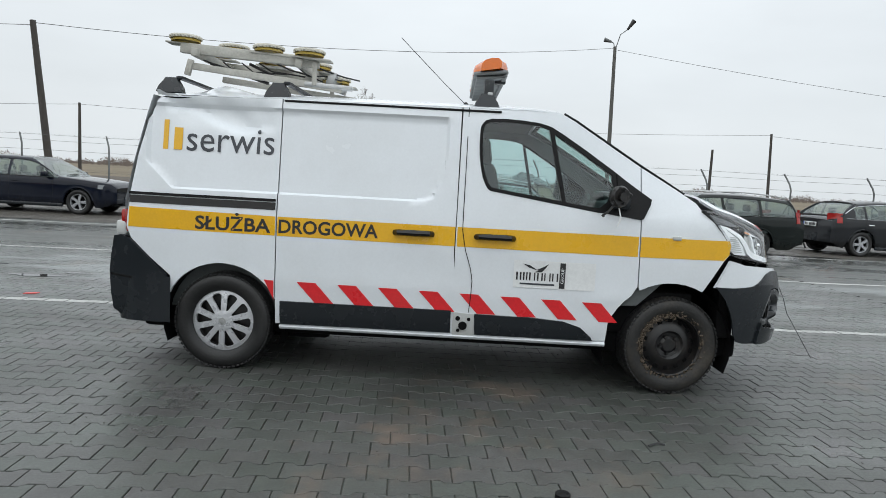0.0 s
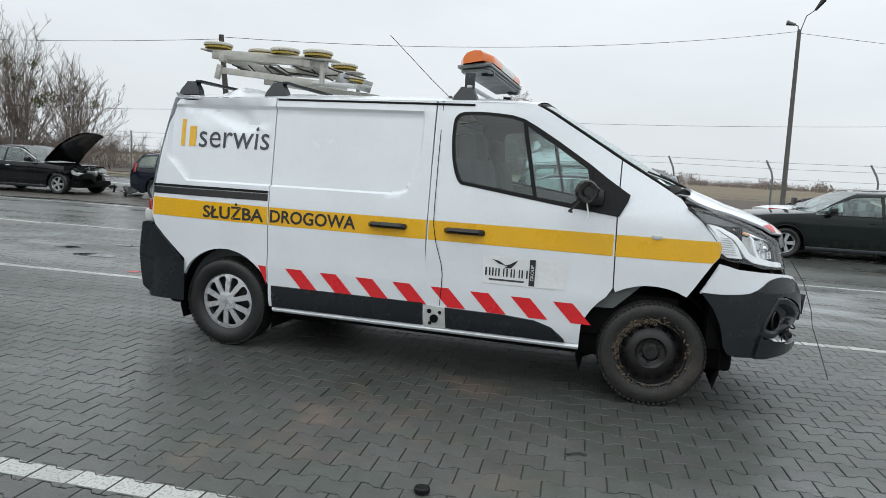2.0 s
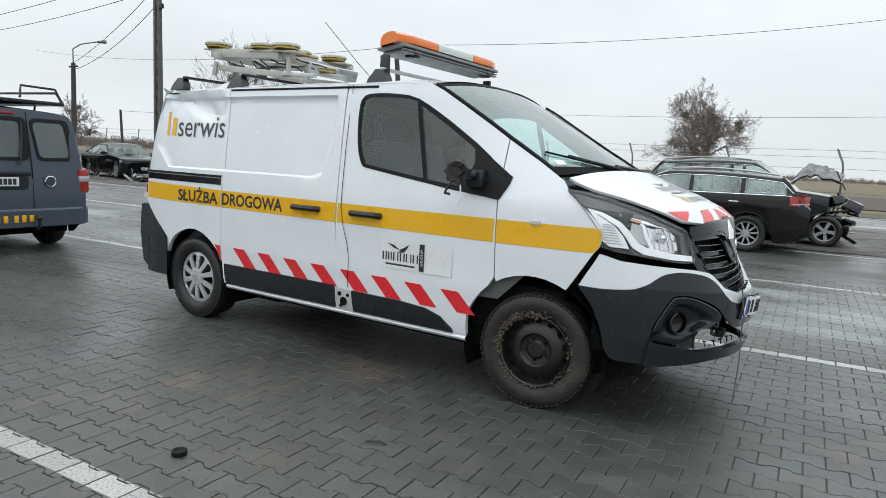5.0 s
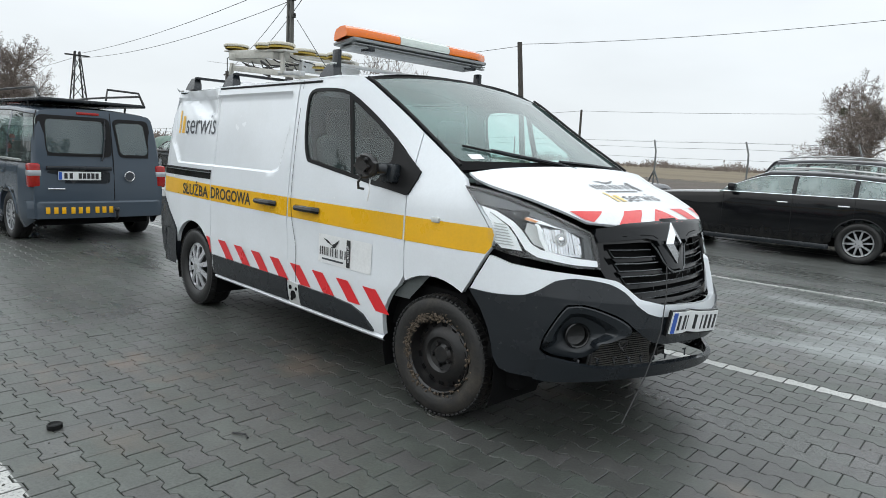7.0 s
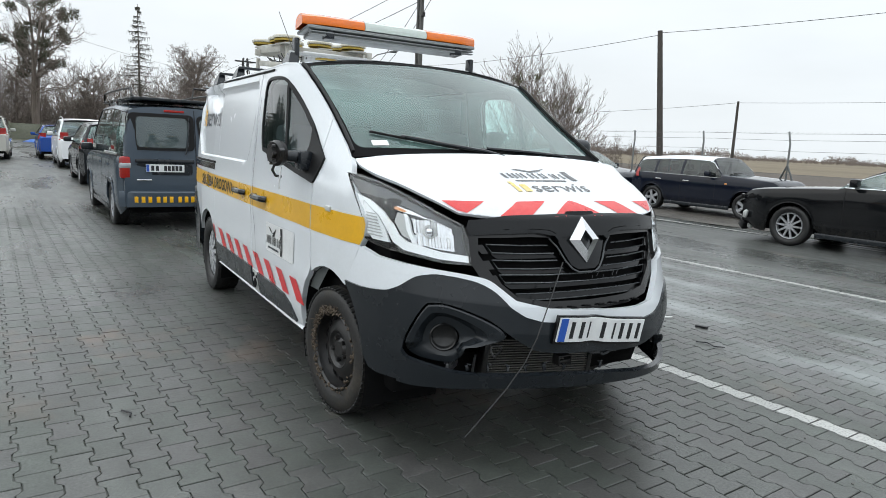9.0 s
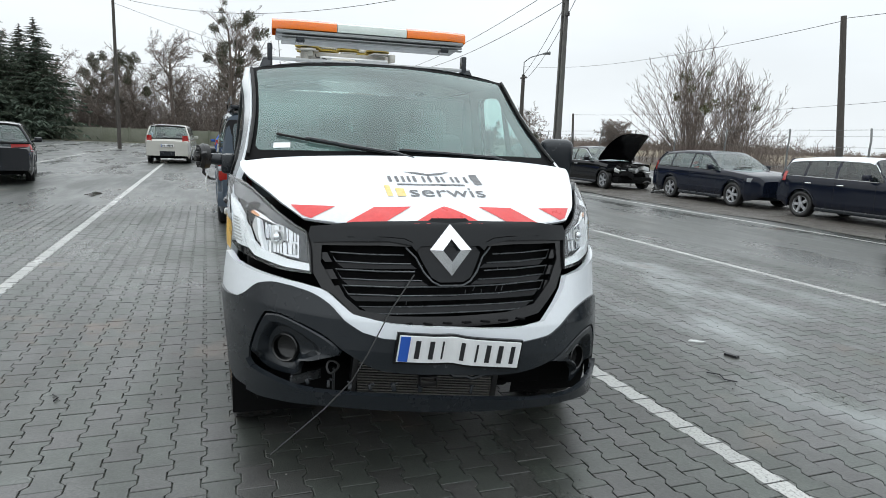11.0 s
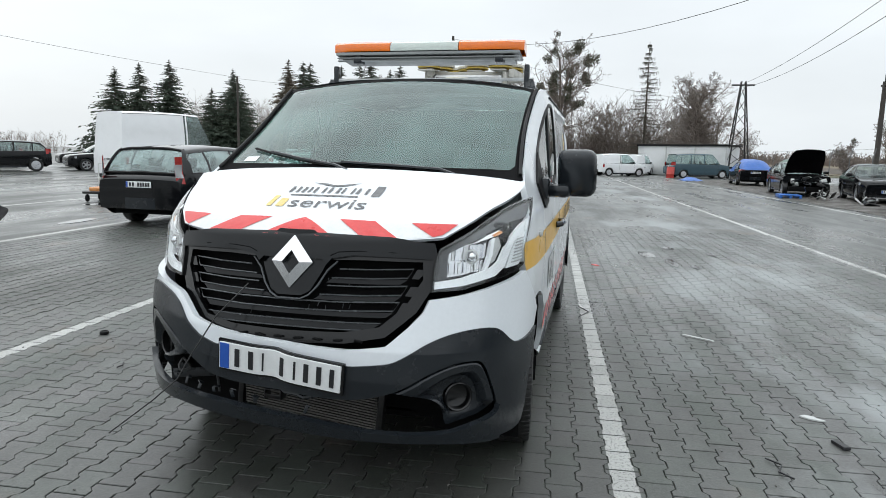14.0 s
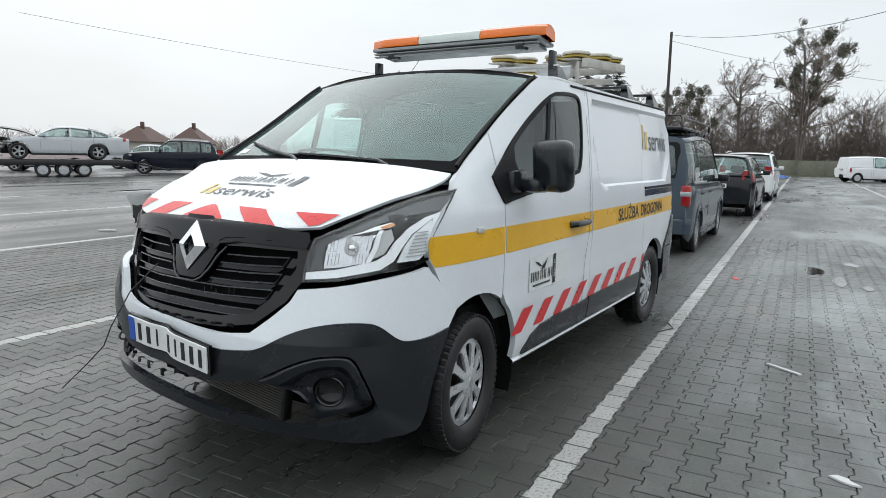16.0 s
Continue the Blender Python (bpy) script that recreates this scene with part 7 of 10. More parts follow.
def vehicle(kind, m, paint, label, category, name, R=0.325, style="alloy", group="", roof_paint=None, open_hood=False, hood_len=1.0, smashed=False, rails=False, chrome=False, lamp="", lamps=True, glass=None, **extra):
    glass = glass or M_CARGLASS
    d = dict(BODY[kind], **extra)
    L, W, H, wb, fo = d["L"], d["W"] / 2, d["H"], d["wb"], d["fo"]
    xF, xR = wb / 2 + fo, wb / 2 + fo - L
    ax = (wb / 2, -wb / 2)
    car = thing(name, m, label, category, group)
    cut = 0.62 if smashed else 0.0
    # stations along the car
    xs = {xF - cut, xR, d["cowl"], d["rf"], d["rr"], d["tail"]}
    if not smashed:
        xs |= {xF - 0.05, xF - 0.14, xF - 0.3, xF - 0.5}
    xs |= {xR + 0.04, xR + 0.12, xR + 0.25}
    ra = R + 0.055
    for a in ax:
        for q in (-1.0, -0.94, -0.8, -0.55, -0.2, 0.2, 0.55, 0.8, 0.94, 1.0):
            xs.add(a + ra * q)
    for p in d["pil"]:
        xs |= {p, p - 0.07}
    xs |= {(d["cowl"] + d["rf"]) / 2, (d["rr"] + d["tail"]) / 2, d["rr"] + 0.12, d["rr"] + 0.3, d["rf"] - 0.25}
    xs = sorted((x for x in xs if xR - 1e-6 <= x <= xF - cut + 1e-6), reverse=True)
    xs = [x for i, x in enumerate(xs) if i == 0 or xs[i - 1] - x > 0.012]
    xs = [x - (x - nx) * q / n for x, nx in zip(xs, xs[1:]) for n in (max(1, math.ceil((x - nx) / 0.11)),) for q in range(n)] + [xs[-1]]

    def wid(x):
        return W * (1 - 0.20 * smooth(xF - 0.55, xF + 0.02, x) ** 1.6 - 0.09 * smooth(xR + 0.45, xR - 0.02, x) ** 1.5)

    def top(x):
        """Height of bonnet, roof or boot lid, and how far the cabin rises there, 0 to 1."""
        hd = d["hood0"] + (d["hood1"] - d["hood0"]) * (max(0, xF - x) / (xF - d["cowl"])) ** 0.55 if x >= d["cowl"] else None
        if x >= d["cowl"]:
            return hd - 0.07 * smooth(xF - 0.16, xF, x) ** 2, 0.0
        if x >= d["rf"]:
            t = (d["cowl"] - x) / (d["cowl"] - d["rf"])
            return d["hood1"] + (H - 0.02 - d["hood1"]) * (t * 0.75 + 0.25 * math.sin(t * math.pi / 2)), t
        if x >= d["rr"]:
            t = (x - d["rr"]) / (d["rf"] - d["rr"])
            return H - 0.02 + 0.03 * math.sin(t * math.pi) - 0.05 * (1 - t) ** 2, 1.0
        if x >= d["tail"]:
            t = (d["rr"] - x) / (d["rr"] - d["tail"])
            return H - 0.07 + (d["deck"] - H + 0.07) * t ** 1.25, 1 - t
        t = (d["tail"] - x) / max(0.02, d["tail"] - xR)
        return d["deck"] - 0.03 * t - 0.06 * t ** 3, 0.0

    def ring(x):
        w, (zt, cab) = wid(x), top(x)
        zb = min(d["belt"] + 0.05 * (d["cowl"] - x) / L, zt - 0.02)
        zs = 0.2 + 0.12 * smooth(xF - 0.4, xF, x) + 0.14 * smooth(xR + 0.4, xR, x)
        lo = 0.0
        for a in ax:
            if abs(x - a) <= ra + 1e-6:
                lo = max(lo, R + math.sqrt(max(0, ra * ra - (x - a) ** 2)))
        zs = max(zs, min(lo, zb - 0.12))
        z1, z2, z3 = max(zs + 0.01, 0.34), max(zs + 0.02, 0.58), max(zs + 0.05, zb - 0.09)
        wt = w * (0.97 - 0.2 * cab * min(1, (H - d["belt"]) / 0.55)) if H < 1.6 else w * (0.97 - 0.11 * cab)
        p = [(w * 0.93, zs), (w * 0.985, z1), (w, z2), (w * 0.995, z3), (w * 0.965, zb)]
        if cab > 0:
            p += [(wt + 0.0, max(zb, zt - 0.1 * cab)), (wt - 0.06 * cab, max(zb, zt - 0.035 * cab)), (wt * 0.55, zt), (0, zt + 0.012)]
        else:
            p += [(w * 0.93, zt - 0.012), (w * 0.84, zt), (w * 0.5, zt + 0.012), (0, zt + 0.018)]
        return p

    def glass_cell(x0, x1, j):
        xm = (x0 + x1) / 2
        if d["tail"] < xm < d["cowl"]:
            if j == 4:
                if any(p - 0.0705 < xm < p + 0.0005 for p in d["pil"]):
                    return None
                if xm < (d["rr"] - 0.06 if kind in ("estate", "hatch", "suv", "mini") else d["tail"] + 0.1) or ("panel" in d and d["panel"][1] < xm < d["panel"][0]):
                    return None
                return "side_window"
            if j in (6, 7) and xm > d["rf"]:
                return "windscreen"
            if j in (6, 7) and xm < d["rr"] and kind not in ("caddy", "bigvan", "smallvan"):
                return "rear_window"
        return None

    SUBS = (2, 3, 3, 3, 2, 3, 3, 2)
    SEG = [j for j, n in enumerate(SUBS) for _ in range(n)]
    TOPI = len(SEG)

    def rounded_ring(x):
        """The section with its corners drawn as curves; the belt line stays a crease."""
        p = ring(x)
        out = []
        for j, n in enumerate(SUBS):
            p1, p2 = Vector(p[j]), Vector(p[j + 1])
            p0 = Vector(p[j - 1]) if j not in (0, 4) else p1 * 2 - p2
            p3 = Vector(p[j + 2]) if j < 7 and j != 3 else (p2 * 2 - p1 if j == 3 else Vector((-p1.x, p1.y)))
            s_ = (p2 - p1).length
            t1 = (p2 - p0).normalized() * s_
            t2 = (p3 - p1).normalized() * s_
            for q in range(n):
                t = q / n
                h = (2 * t ** 3 - 3 * t * t + 1, t ** 3 - 2 * t * t + t, 3 * t * t - 2 * t ** 3, t ** 3 - t * t)
                v = p1 * h[0] + t1 * h[1] + p2 * h[2] + t2 * h[3]
                if j == 4 and p[5][1] - p[4][1] > 0.15:
                    v.x += 0.02 * math.sin(t * math.pi)
                out.append((v.x, v.y))
        return out + [p[8]]

    cells = {}
    R_ = [rounded_ring(x) for x in xs]
    for sgn in (1, -1):
        for i in range(len(xs) - 1):
            for jj, j in enumerate(SEG):
                g = glass_cell(xs[i], xs[i + 1], j)
                key = g
                if g == "side_window":
                    xm = (xs[i] + xs[i + 1]) / 2
                    key = ("side_window", sgn, sum(xm < p for p in d["pil"]))
                elif g is None and roof_paint and j >= 5 and d["rr"] - 0.3 < (xs[i] + xs[i + 1]) / 2 < d["rf"]:
                    key = "roof"
                cells.setdefault(key, []).append((sgn, i, jj))
    for key, lst in cells.items():
        b = bmesh.new()
        vs = {}

        def vert(sgn, i, j):
            y, z = R_[i][j]
            k = (0 if j == TOPI else sgn, i, j)
            if k not in vs:
                vs[k] = b.verts.new((xs[i], sgn * y, z))
            return vs[k]

        for sgn, i, j in lst:
            q = [vert(sgn, i, j), vert(sgn, i + 1, j), vert(sgn, i + 1, j + 1), vert(sgn, i, j + 1)]
            q = q if sgn > 0 else q[::-1]
            uq = []
            for v in q:
                if not any((v.co - o.co).length < 1e-4 for o in uq):
                    uq.append(v)
            if len(uq) > 2:
                try:
                    b.faces.new(uq)
                except ValueError:
                    pass
        if key is None:
            for i in (0, len(xs) - 1):
                loop = [vert(1, i, j) for j in range(TOPI + 1)] + [vert(-1, i, j) for j in range(TOPI - 1, -1, -1)]
                b.faces.new(loop if i == 0 else loop[::-1])
            part("body", b, paint, car)
        elif key == "roof":
            part("roof", b, roof_paint, car)
        elif isinstance(key, tuple):
            part("side_window", b, glass, car)
        else:
            part(key, b, glass, car)
    if kind in ("estate", "hatch", "suv", "mini", "sedan", "mpv"):
        for s in (-1, 1):
            b = bmesh.new()
            tube(b, [(x - 0.004, s * (ring(x)[6][0] - 0.012), ring(x)[6][1] + 0.004) for x in lin(d["rr"] + 0.02, d["tail"] + 0.005, 8)], 0.03, 6)
            part("rear_pillar", b, roof_paint if roof_paint == M_SEAL else paint, car)
        for x in (d["rr"] - 0.01, d["tail"] + 0.012):
            b = bmesh.new()
            rr_ = ring(x)
            tube(b, [(x - 0.008, -rr_[6][0] + 0.02, rr_[6][1]), (x - 0.012, -rr_[7][0], rr_[7][1]), (x - 0.014, 0, rr_[8][1]), (x - 0.012, rr_[7][0], rr_[7][1]), (x - 0.008, rr_[6][0] - 0.02, rr_[6][1])], 0.026, 6)
            part("rear_window_frame", b, M_SEAL, car)
    # underside and cabin
    b = bmesh.new()
    box(b, ((xF + xR) / 2, 0, 0.33), (L * 0.9, W * 1.55, 0.2), 0.02)
    part("underside", b, M_DARK, car)
    b = bmesh.new()
    if "panel" in d:
        box(b, ((d["panel"][0] + xR) / 2 - 0.02, 0, (0.5 + H) / 2 - 0.1), (abs(d["panel"][0] - xR) - 0.35, W * 1.4, H - 0.8), 0.02)
    zi = d["belt"]
    for x in ([d["rf"] - 0.32] if "panel" in d else [d["rf"] - 0.32, d["rf"] - 1.2]):
        for s in (-1, 1):
            box(b, (x, s * W * 0.42, zi - 0.2), (0.14, 0.46, 0.62), 0.05, pose(0, 0, 0, 0, -12, 0))
            box(b, (x - 0.08, s * W * 0.42, zi + 0.2), (0.09, 0.26, 0.17), 0.04)
    box(b, (d["cowl"] - 0.2, 0, zi - 0.1), (0.42, W * 1.6, 0.2), 0.05)
    box(b, ((d["cowl"] + d["tail"]) / 2, 0, 0.48), (d["cowl"] - d["tail"], W * 1.7, 0.2), 0.02)
    part("cabin", b, M_DASH, car)
    for a in ax:
        for s in (-1, 1):
            add_wheel(car, a, s * (W - 0.115), R, style)
    # lamps, trim
    for s in (-1, 1):
        if lamps and not smashed:
            b = bmesh.new()
            zz = d["hood0"] - 0.09
            grid(b, lambda u, v: (xF - 0.05 - 0.36 * u ** 1.6, s * (wid(xF - 0.05 - 0.36 * u ** 1.6) * (0.66 + 0.34 * min(1, u * 1.35)) + 0.006), zz + (v - 0.5) * (0.13 - 0.03 * u) + 0.05 * u), lin(0, 1, 7), lin(0, 1, 4))
            part("headlamp", b, M_CLEARLAMP, car)
        b = bmesh.new()
        zt0, zt1 = (d["belt"] - 0.12, d["belt"] + 0.1) if d["H"] < 1.6 and kind == "sedan" else (d["belt"] - 0.1, min(d["H"] - 0.35, d["belt"] + 0.16))
        if kind in ("caddy", "smallvan", "bigvan"):
            zt0, zt1 = 0.72, 1.0
        if kind in ("sedan",):
            zt1 = d["deck"] - 0.05

        depth, inner = 0.24, 0.78
        if lamp == "tall":
            zt0, zt1, depth, inner = d["belt"] - 0.16, d["H"] - 0.22, 0.1, 0.925
        if lamp == "wide":
            zt0, zt1, depth, inner = d["belt"] - 0.14, d["belt"] + 0.03, 0.34, 0.62

        def lampf(u, v):
            x = xR + 0.02 + depth * u
            z = zt0 + (zt1 - zt0) * v
            rr = ring(max(x, xR))
            y = interp(z, [(q[1], q[0]) for q in rr[:6]] if rr[5][1] > rr[4][1] else [(q[1], q[0]) for q in rr[:5]])
            return (x - 0.012, s * (y * (inner + (1 - inner) * min(1, u * 2.2)) + 0.01), z)
        grid(b, lampf, lin(0, 1, 6), lin(0, 1, 5))
        if kind == "caddy":
            b.free()
        else:
            tl = part("tail_lamp", b, M_REDLAMP, car)
            if lamp:
                b = bmesh.new()
                grid(b, lambda u, v: tuple(Vector(lampf(u, (0.22 if lamp == "tall" else 0.12) + (0.5 if lamp == "tall" else 0.1) * v)) + Vector((-0.003, s * 0.004, 0))), lin(0.02, 0.9, 6), lin(0, 1, 4))
                part("clear_band", b, M_CLEARLAMP, tl)
        b = bmesh.new()
        box(b, (d["cowl"] - 0.28, s * (W + 0.09), d["belt"] + 0.09), (0.12, 0.19, 0.13), 0.035)
        box(b, (d["cowl"] - 0.26, s * (W - 0.01), d["belt"] + 0.05), (0.06, 0.1, 0.05), 0.01)
        part("door_mirror", b, M_PLASTIC if kind in ("caddy", "smallvan", "bigvan") else paint, car)
        for hx in ([d["rf"] - 0.55] if "panel" in d else [d["pil"][0] + 0.12, d["pil"][1] + 0.1]):
            b = bmesh.new()
            box(b, (hx, s * (wid(hx) * 0.995 + 0.008), d["belt"] - 0.12), (0.17, 0.03, 0.028), 0.008)
            part("door_handle", b, M_CHROME if chrome else paint, car)
        for sx in (d["cowl"] - 0.12, d["pil"][0] - 0.03, d["pil"][1] - 0.05):
            b = bmesh.new()
            rr = ring(sx)
            pts = [(sx, s * (q[0] + 0.001), q[1]) for q in rr[1:5]]
            tube(b, pts, 0.0045, 4)
            part("door_gap", b, M_SEAL, car)
        if chrome:
            b = bmesh.new()
            tube(b, [(x, s * (ring(x)[4][0] + 0.004), ring(x)[4][1]) for x in lin(d["cowl"] - 0.1, d["tail"] + 0.15, 10)], 0.009, 5)
            part("window_trim", b, M_CHROME, car)
            b = bmesh.new()
            tube(b, [(x, s * (ring(x)[5][0] + 0.004), ring(x)[5][1] + 0.006) for x in lin(d["cowl"] - 0.12, d["tail"] + 0.12, 16)], 0.008, 5)
            part("window_trim", b, M_CHROME, car)
        else:
            for j_, r_, x0, x1 in ((4, 0.008, 0.1, 0.15), (5, 0.007, 0.14, 0.14)):
                b = bmesh.new()
                tube(b, [(x, s * (ring(x)[j_][0] + 0.003), ring(x)[j_][1] + (0.006 if j_ == 5 else 0)) for x in lin(d["cowl"] - x0, d["tail"] + x1, 16)], r_, 5)
                part("window_seal", b, M_SEAL, car)
        for a_ in ax:
            b = bmesh.new()
            pts = []
            for q in lin(8, 172, 15):
                x, z = a_ + (ra + 0.006) * math.cos(radians(q)), R + (ra + 0.006) * math.sin(radians(q))
                if xR + 0.05 < x < xF - cut - 0.05:
                    pts.append((x, s * (interp(z, [(p_[1], p_[0]) for p_ in sorted(ring(a_ + ra * 1.02), key=lambda p_: p_[1])[:5]]) * wid(x) / wid(a_ + ra * 1.02) + 0.004), z))
            if len(pts) > 3:
                tube(b, pts, 0.014, 6)
                part("arch_lip", b, paint, car)
        b = bmesh.new()
        box(b, ((ax[0] + ax[1]) / 2, s * (W * 0.955), 0.235), (wb - 2 * ra - 0.04, 0.06, 0.09), 0.02)
        part("sill_trim", b, M_PLASTIC, car)
        if rails:
            b = bmesh.new()
            tube(b, [(x, s * (ring(x)[6][0] - 0.02), top(x)[0] + 0.03 + 0.02 * math.sin((x - d["rr"]) / (d["rf"] - d["rr"]) * math.pi)) for x in lin(d["rf"] - 0.1, d["rr"] + 0.05, 9)], 0.016, 6)
            part("roof_rail", b, M_ALU, car)
    if not smashed:
        b = bmesh.new()
        grid(b, lambda t, v: (xF + 0.008 - 0.07 * t * t, t * W * 0.42, 0.42 + 0.22 * v), lin(-1, 1, 7), [0, 0.5, 1])
        part("grille", b, M_GLOSSBLACK, car)
        b = bmesh.new()
        grid(b, lambda t, v: (xF + 0.0 - 0.16 * t * t, t * W * 0.72, 0.24 + 0.12 * v), lin(-1, 1, 9), [0, 0.5, 1])
        part("air_dam", b, M_PLASTIC, car)
        for s in (-1, 1):
            b = bmesh.new()
            e0 = Vector((d["cowl"] + 0.02, s * 0.1 - 0.35, d["hood1"] + 0.02))
            tube(b, [e0, e0 + Vector((-0.03, 0.25, 0.03)), e0 + Vector((-0.07, 0.5, 0.045))], 0.009, 5)
            part("wiper", b, M_SEAL, car)
        plate_at(car, pose(xF + 0.02, 0, 0.45))
    b = bmesh.new()
    grid(b, lambda t, v: (xR - 0.012 + 0.06 * t * t, t * W * 0.8, 0.34 + 0.2 * v), lin(-1, 1, 7), [0, 0.5, 1])
    part("bumper_trim", b, M_PLASTIC, car)
    plate_at(car, pose(xR - 0.02, 0.28 if kind == "caddy" else 0, 0.78 if kind in ("estate", "hatch", "suv", "sedan") else 0.9, 0, 0, 180))
    if open_hood:
        b = bmesh.new()
        hx, hz = d["cowl"] + 0.05, d["hood1"] + 0.02
        hl = (xF - d["cowl"] - 0.1) * hood_len
        mm = pose(hx, 0, hz, 0, open_hood, 0)
        grid(b, lambda u, t: mm @ Vector((hl * u, t * W * (0.8 - 0.2 * u ** 3), 0.07 * (1 - t * t) + 0.14 * math.sin(u * 2.4) - 0.1 * u + 0.03 * noise.noise((u * 3, t * 3, hl)))), lin(0, 1, 8), lin(-1, 1, 9))
        grid(b, lambda u, t: mm @ Vector((hl * u, t * W * (0.78 - 0.2 * u ** 3), 0.07 * (1 - t * t) + 0.14 * math.sin(u * 2.4) - 0.1 * u - 0.035 + 0.03 * noise.noise((u * 3, t * 3, hl)))), lin(0, 1, 8), lin(-1, 1, 9))
        part("open_bonnet", b, M_GLOSSBLACK, car, "raised black bonnet")
    if open_hood or smashed:
        rn = random.Random(len(label))
        for k in range(26 if smashed else 10):
            b = bmesh.new()
            c = (rn.uniform(xF - 0.75, xF - (0.16 if smashed else 0.35)), rn.uniform(-W * 0.72, W * 0.72), rn.uniform(0.45, d["hood1"] - 0.12))
            if rn.random() < 0.5:
                box(b, c, (rn.uniform(0.05, 0.3), rn.uniform(0.08, 0.4), rn.uniform(0.03, 0.2)), 0.01, pose(0, 0, 0, rn.uniform(-25, 25), rn.uniform(-25, 25), rn.uniform(-40, 40)))
            else:
                e = Vector(c) + Vector((rn.uniform(-0.25, 0.05), rn.uniform(-0.3, 0.3), rn.uniform(-0.05, 0.15)))
                rod(b, c, e, rn.uniform(0.012, 0.035), seg=7)
            part("engine_piece", b, rn.choice((M_DARK, M_PLASTIC, M_STEELBLK, M_ALU, M_GLOSSBLACK, M_LIGHTGREY)), car)
    return car


def head(x, y, dx, dy):
    """A pose on the ground, heading along (dx, dy)."""
    return pose(x, y, gz(x, y), 0, 0, math.degrees(math.atan2(dy, dx)))

# ---- parked and wrecked vehicles ----
ROW = "vehicles parked along the verge"
vehicle("estate", head(-11.02, 12.25, 1, 0.03), P_NAVY, "dark blue estate car with alloy wheels on the verge", "car", "estate_car", wb=2.64, L=4.52, W=1.77, H=1.46, group=ROW)
vehicle("sedan", head(-16.95, 11.55, 1, 0.1), P_BLACK, "black saloon with raised bonnet and smashed front", "car", "saloon_car", open_hood=-40, smashed=True, chrome=True, group=ROW)
vehicle("sedan", head(-24.2, 11.9, 1, -0.16), P_BLACK, "black saloon with twin grille beside a concrete pole", "car", "saloon_car", L=4.9, wb=2.97, W=1.86, style="multi", group=ROW)
vehicle("sedan", head(-27.6, 10.0, 1, -0.06), P_BLACK, "wrecked black saloon with bonnet up and bumper gone", "car", "saloon_car", open_hood=-44, smashed=True, style="multi", group=ROW)
mini = vehicle("mini", head(-6.15, 12.35, 1, 0.1), P_NAVY, "dark blue compact estate with a white roof", "car", "compact_car", R=0.305, roof_paint=P_WHITE, chrome=True, lamps=False, glass=M_PRIVACY, group=ROW)
black = vehicle("estate", head(-0.38, 9.58, -1, -0.118), P_BLACK, "wet black estate car with chrome window trim, front bumper torn", "car", "estate_car", L=4.9, wb=2.97, W=1.86, H=1.47, R=0.34, style="multi", chrome=True, rails=True, rr=-2.0, tail=-2.32, belt=1.04, hood1=1.03, hood0=0.86, lamp="wide", lamps=False, glass=M_PALEGLASS, group=ROW)
# torn front bumper and chrome wing vents of the black estate, side blinkers of the compact one
rn = random.Random(8)
for k in range(16):
    b = bmesh.new()
    c = (2.36 + rn.uniform(-0.12, 0.1), rn.choice((-1, 1)) * rn.uniform(0.45, 0.86), rn.uniform(0.22, 0.78))
    box(b, c, (rn.uniform(0.05, 0.16), rn.uniform(0.06, 0.2), rn.uniform(0.05, 0.18)), 0.012, pose(0, 0, 0, rn.uniform(-35, 35), rn.uniform(-35, 35), rn.uniform(-35, 35)))
    part("torn_bumper_piece", b, rn.choice((M_GLOSSBLACK, M_PLASTIC, M_GLOSSBLACK, M_LIGHTGREY)), black)
for s in (-1, 1):
    b = bmesh.new()
    box(b, (0.93, s * 0.918, 0.74), (0.17, 0.02, 0.03), 0.006)
    box(b, (0.93, s * 0.914, 0.6), (0.13, 0.014, 0.25), 0.01)
    part("wing_vent", b, M_CHROME, black)
    part("side_blinker", box(bmesh.new(), (0.78, s * 0.838, 0.8), (0.07, 0.02, 0.035), 0.01), M_ORANGE, mini)
wreck = vehicle("estate", head(0.85, 12.35, 1, 0.0), P_CHAR, "charcoal estate car with crushed front and bonnet up", "car", "estate_car", L=4.72, fo=0.64, wb=2.95, W=1.9, H=1.74, belt=1.12, hood1=1.12, hood0=0.9, deck=1.1, lamp="wide", smashed=True, chrome=True, rails=True, rr=-2.0, tail=-2.3, group=ROW)
b = bmesh.new()
crush = [(0.0, 0.0), (0.1, 0.2), (0.3, 0.33), (0.55, 0.3), (0.8, 0.24), (1.0, 0.16)]
for dz in (0.0, -0.03):
    grid(b, lambda u, v: (0.72 + 0.95 * u + 0.06 * noise.noise((u * 4, v * 5, 2)), -0.82 + 1.64 * v, 1.44 + dz + interp(u, crush) * (1 - 0.3 * abs(2 * v - 1) ** 2) - 0.2 * (1 - v) + 0.09 * noise.noise((u * 5, v * 4, 7)) + 0.05 * noise.noise((u * 11, v * 9, 3))), lin(0, 1, 16), lin(0, 1, 14))
part("open_bonnet", b, P_CHAR, wreck, "crumpled charcoal bonnet lifted off its hinges")
part("bonnet_prop", rod(bmesh.new(), (1.75, -0.6, 1.2), (1.55, -0.62, 1.58), 0.012), M_STEELBLK, wreck)
vehicle("estate", head(5.72, 10.55, -1, -0.1), P_GREEN, "dark green old estate car with roof rails", "car", "estate_car", L=4.72, wb=2.66, W=1.76, H=1.44, R=0.315, rails=True, rr=-2.1, tail=-2.28, group=ROW)
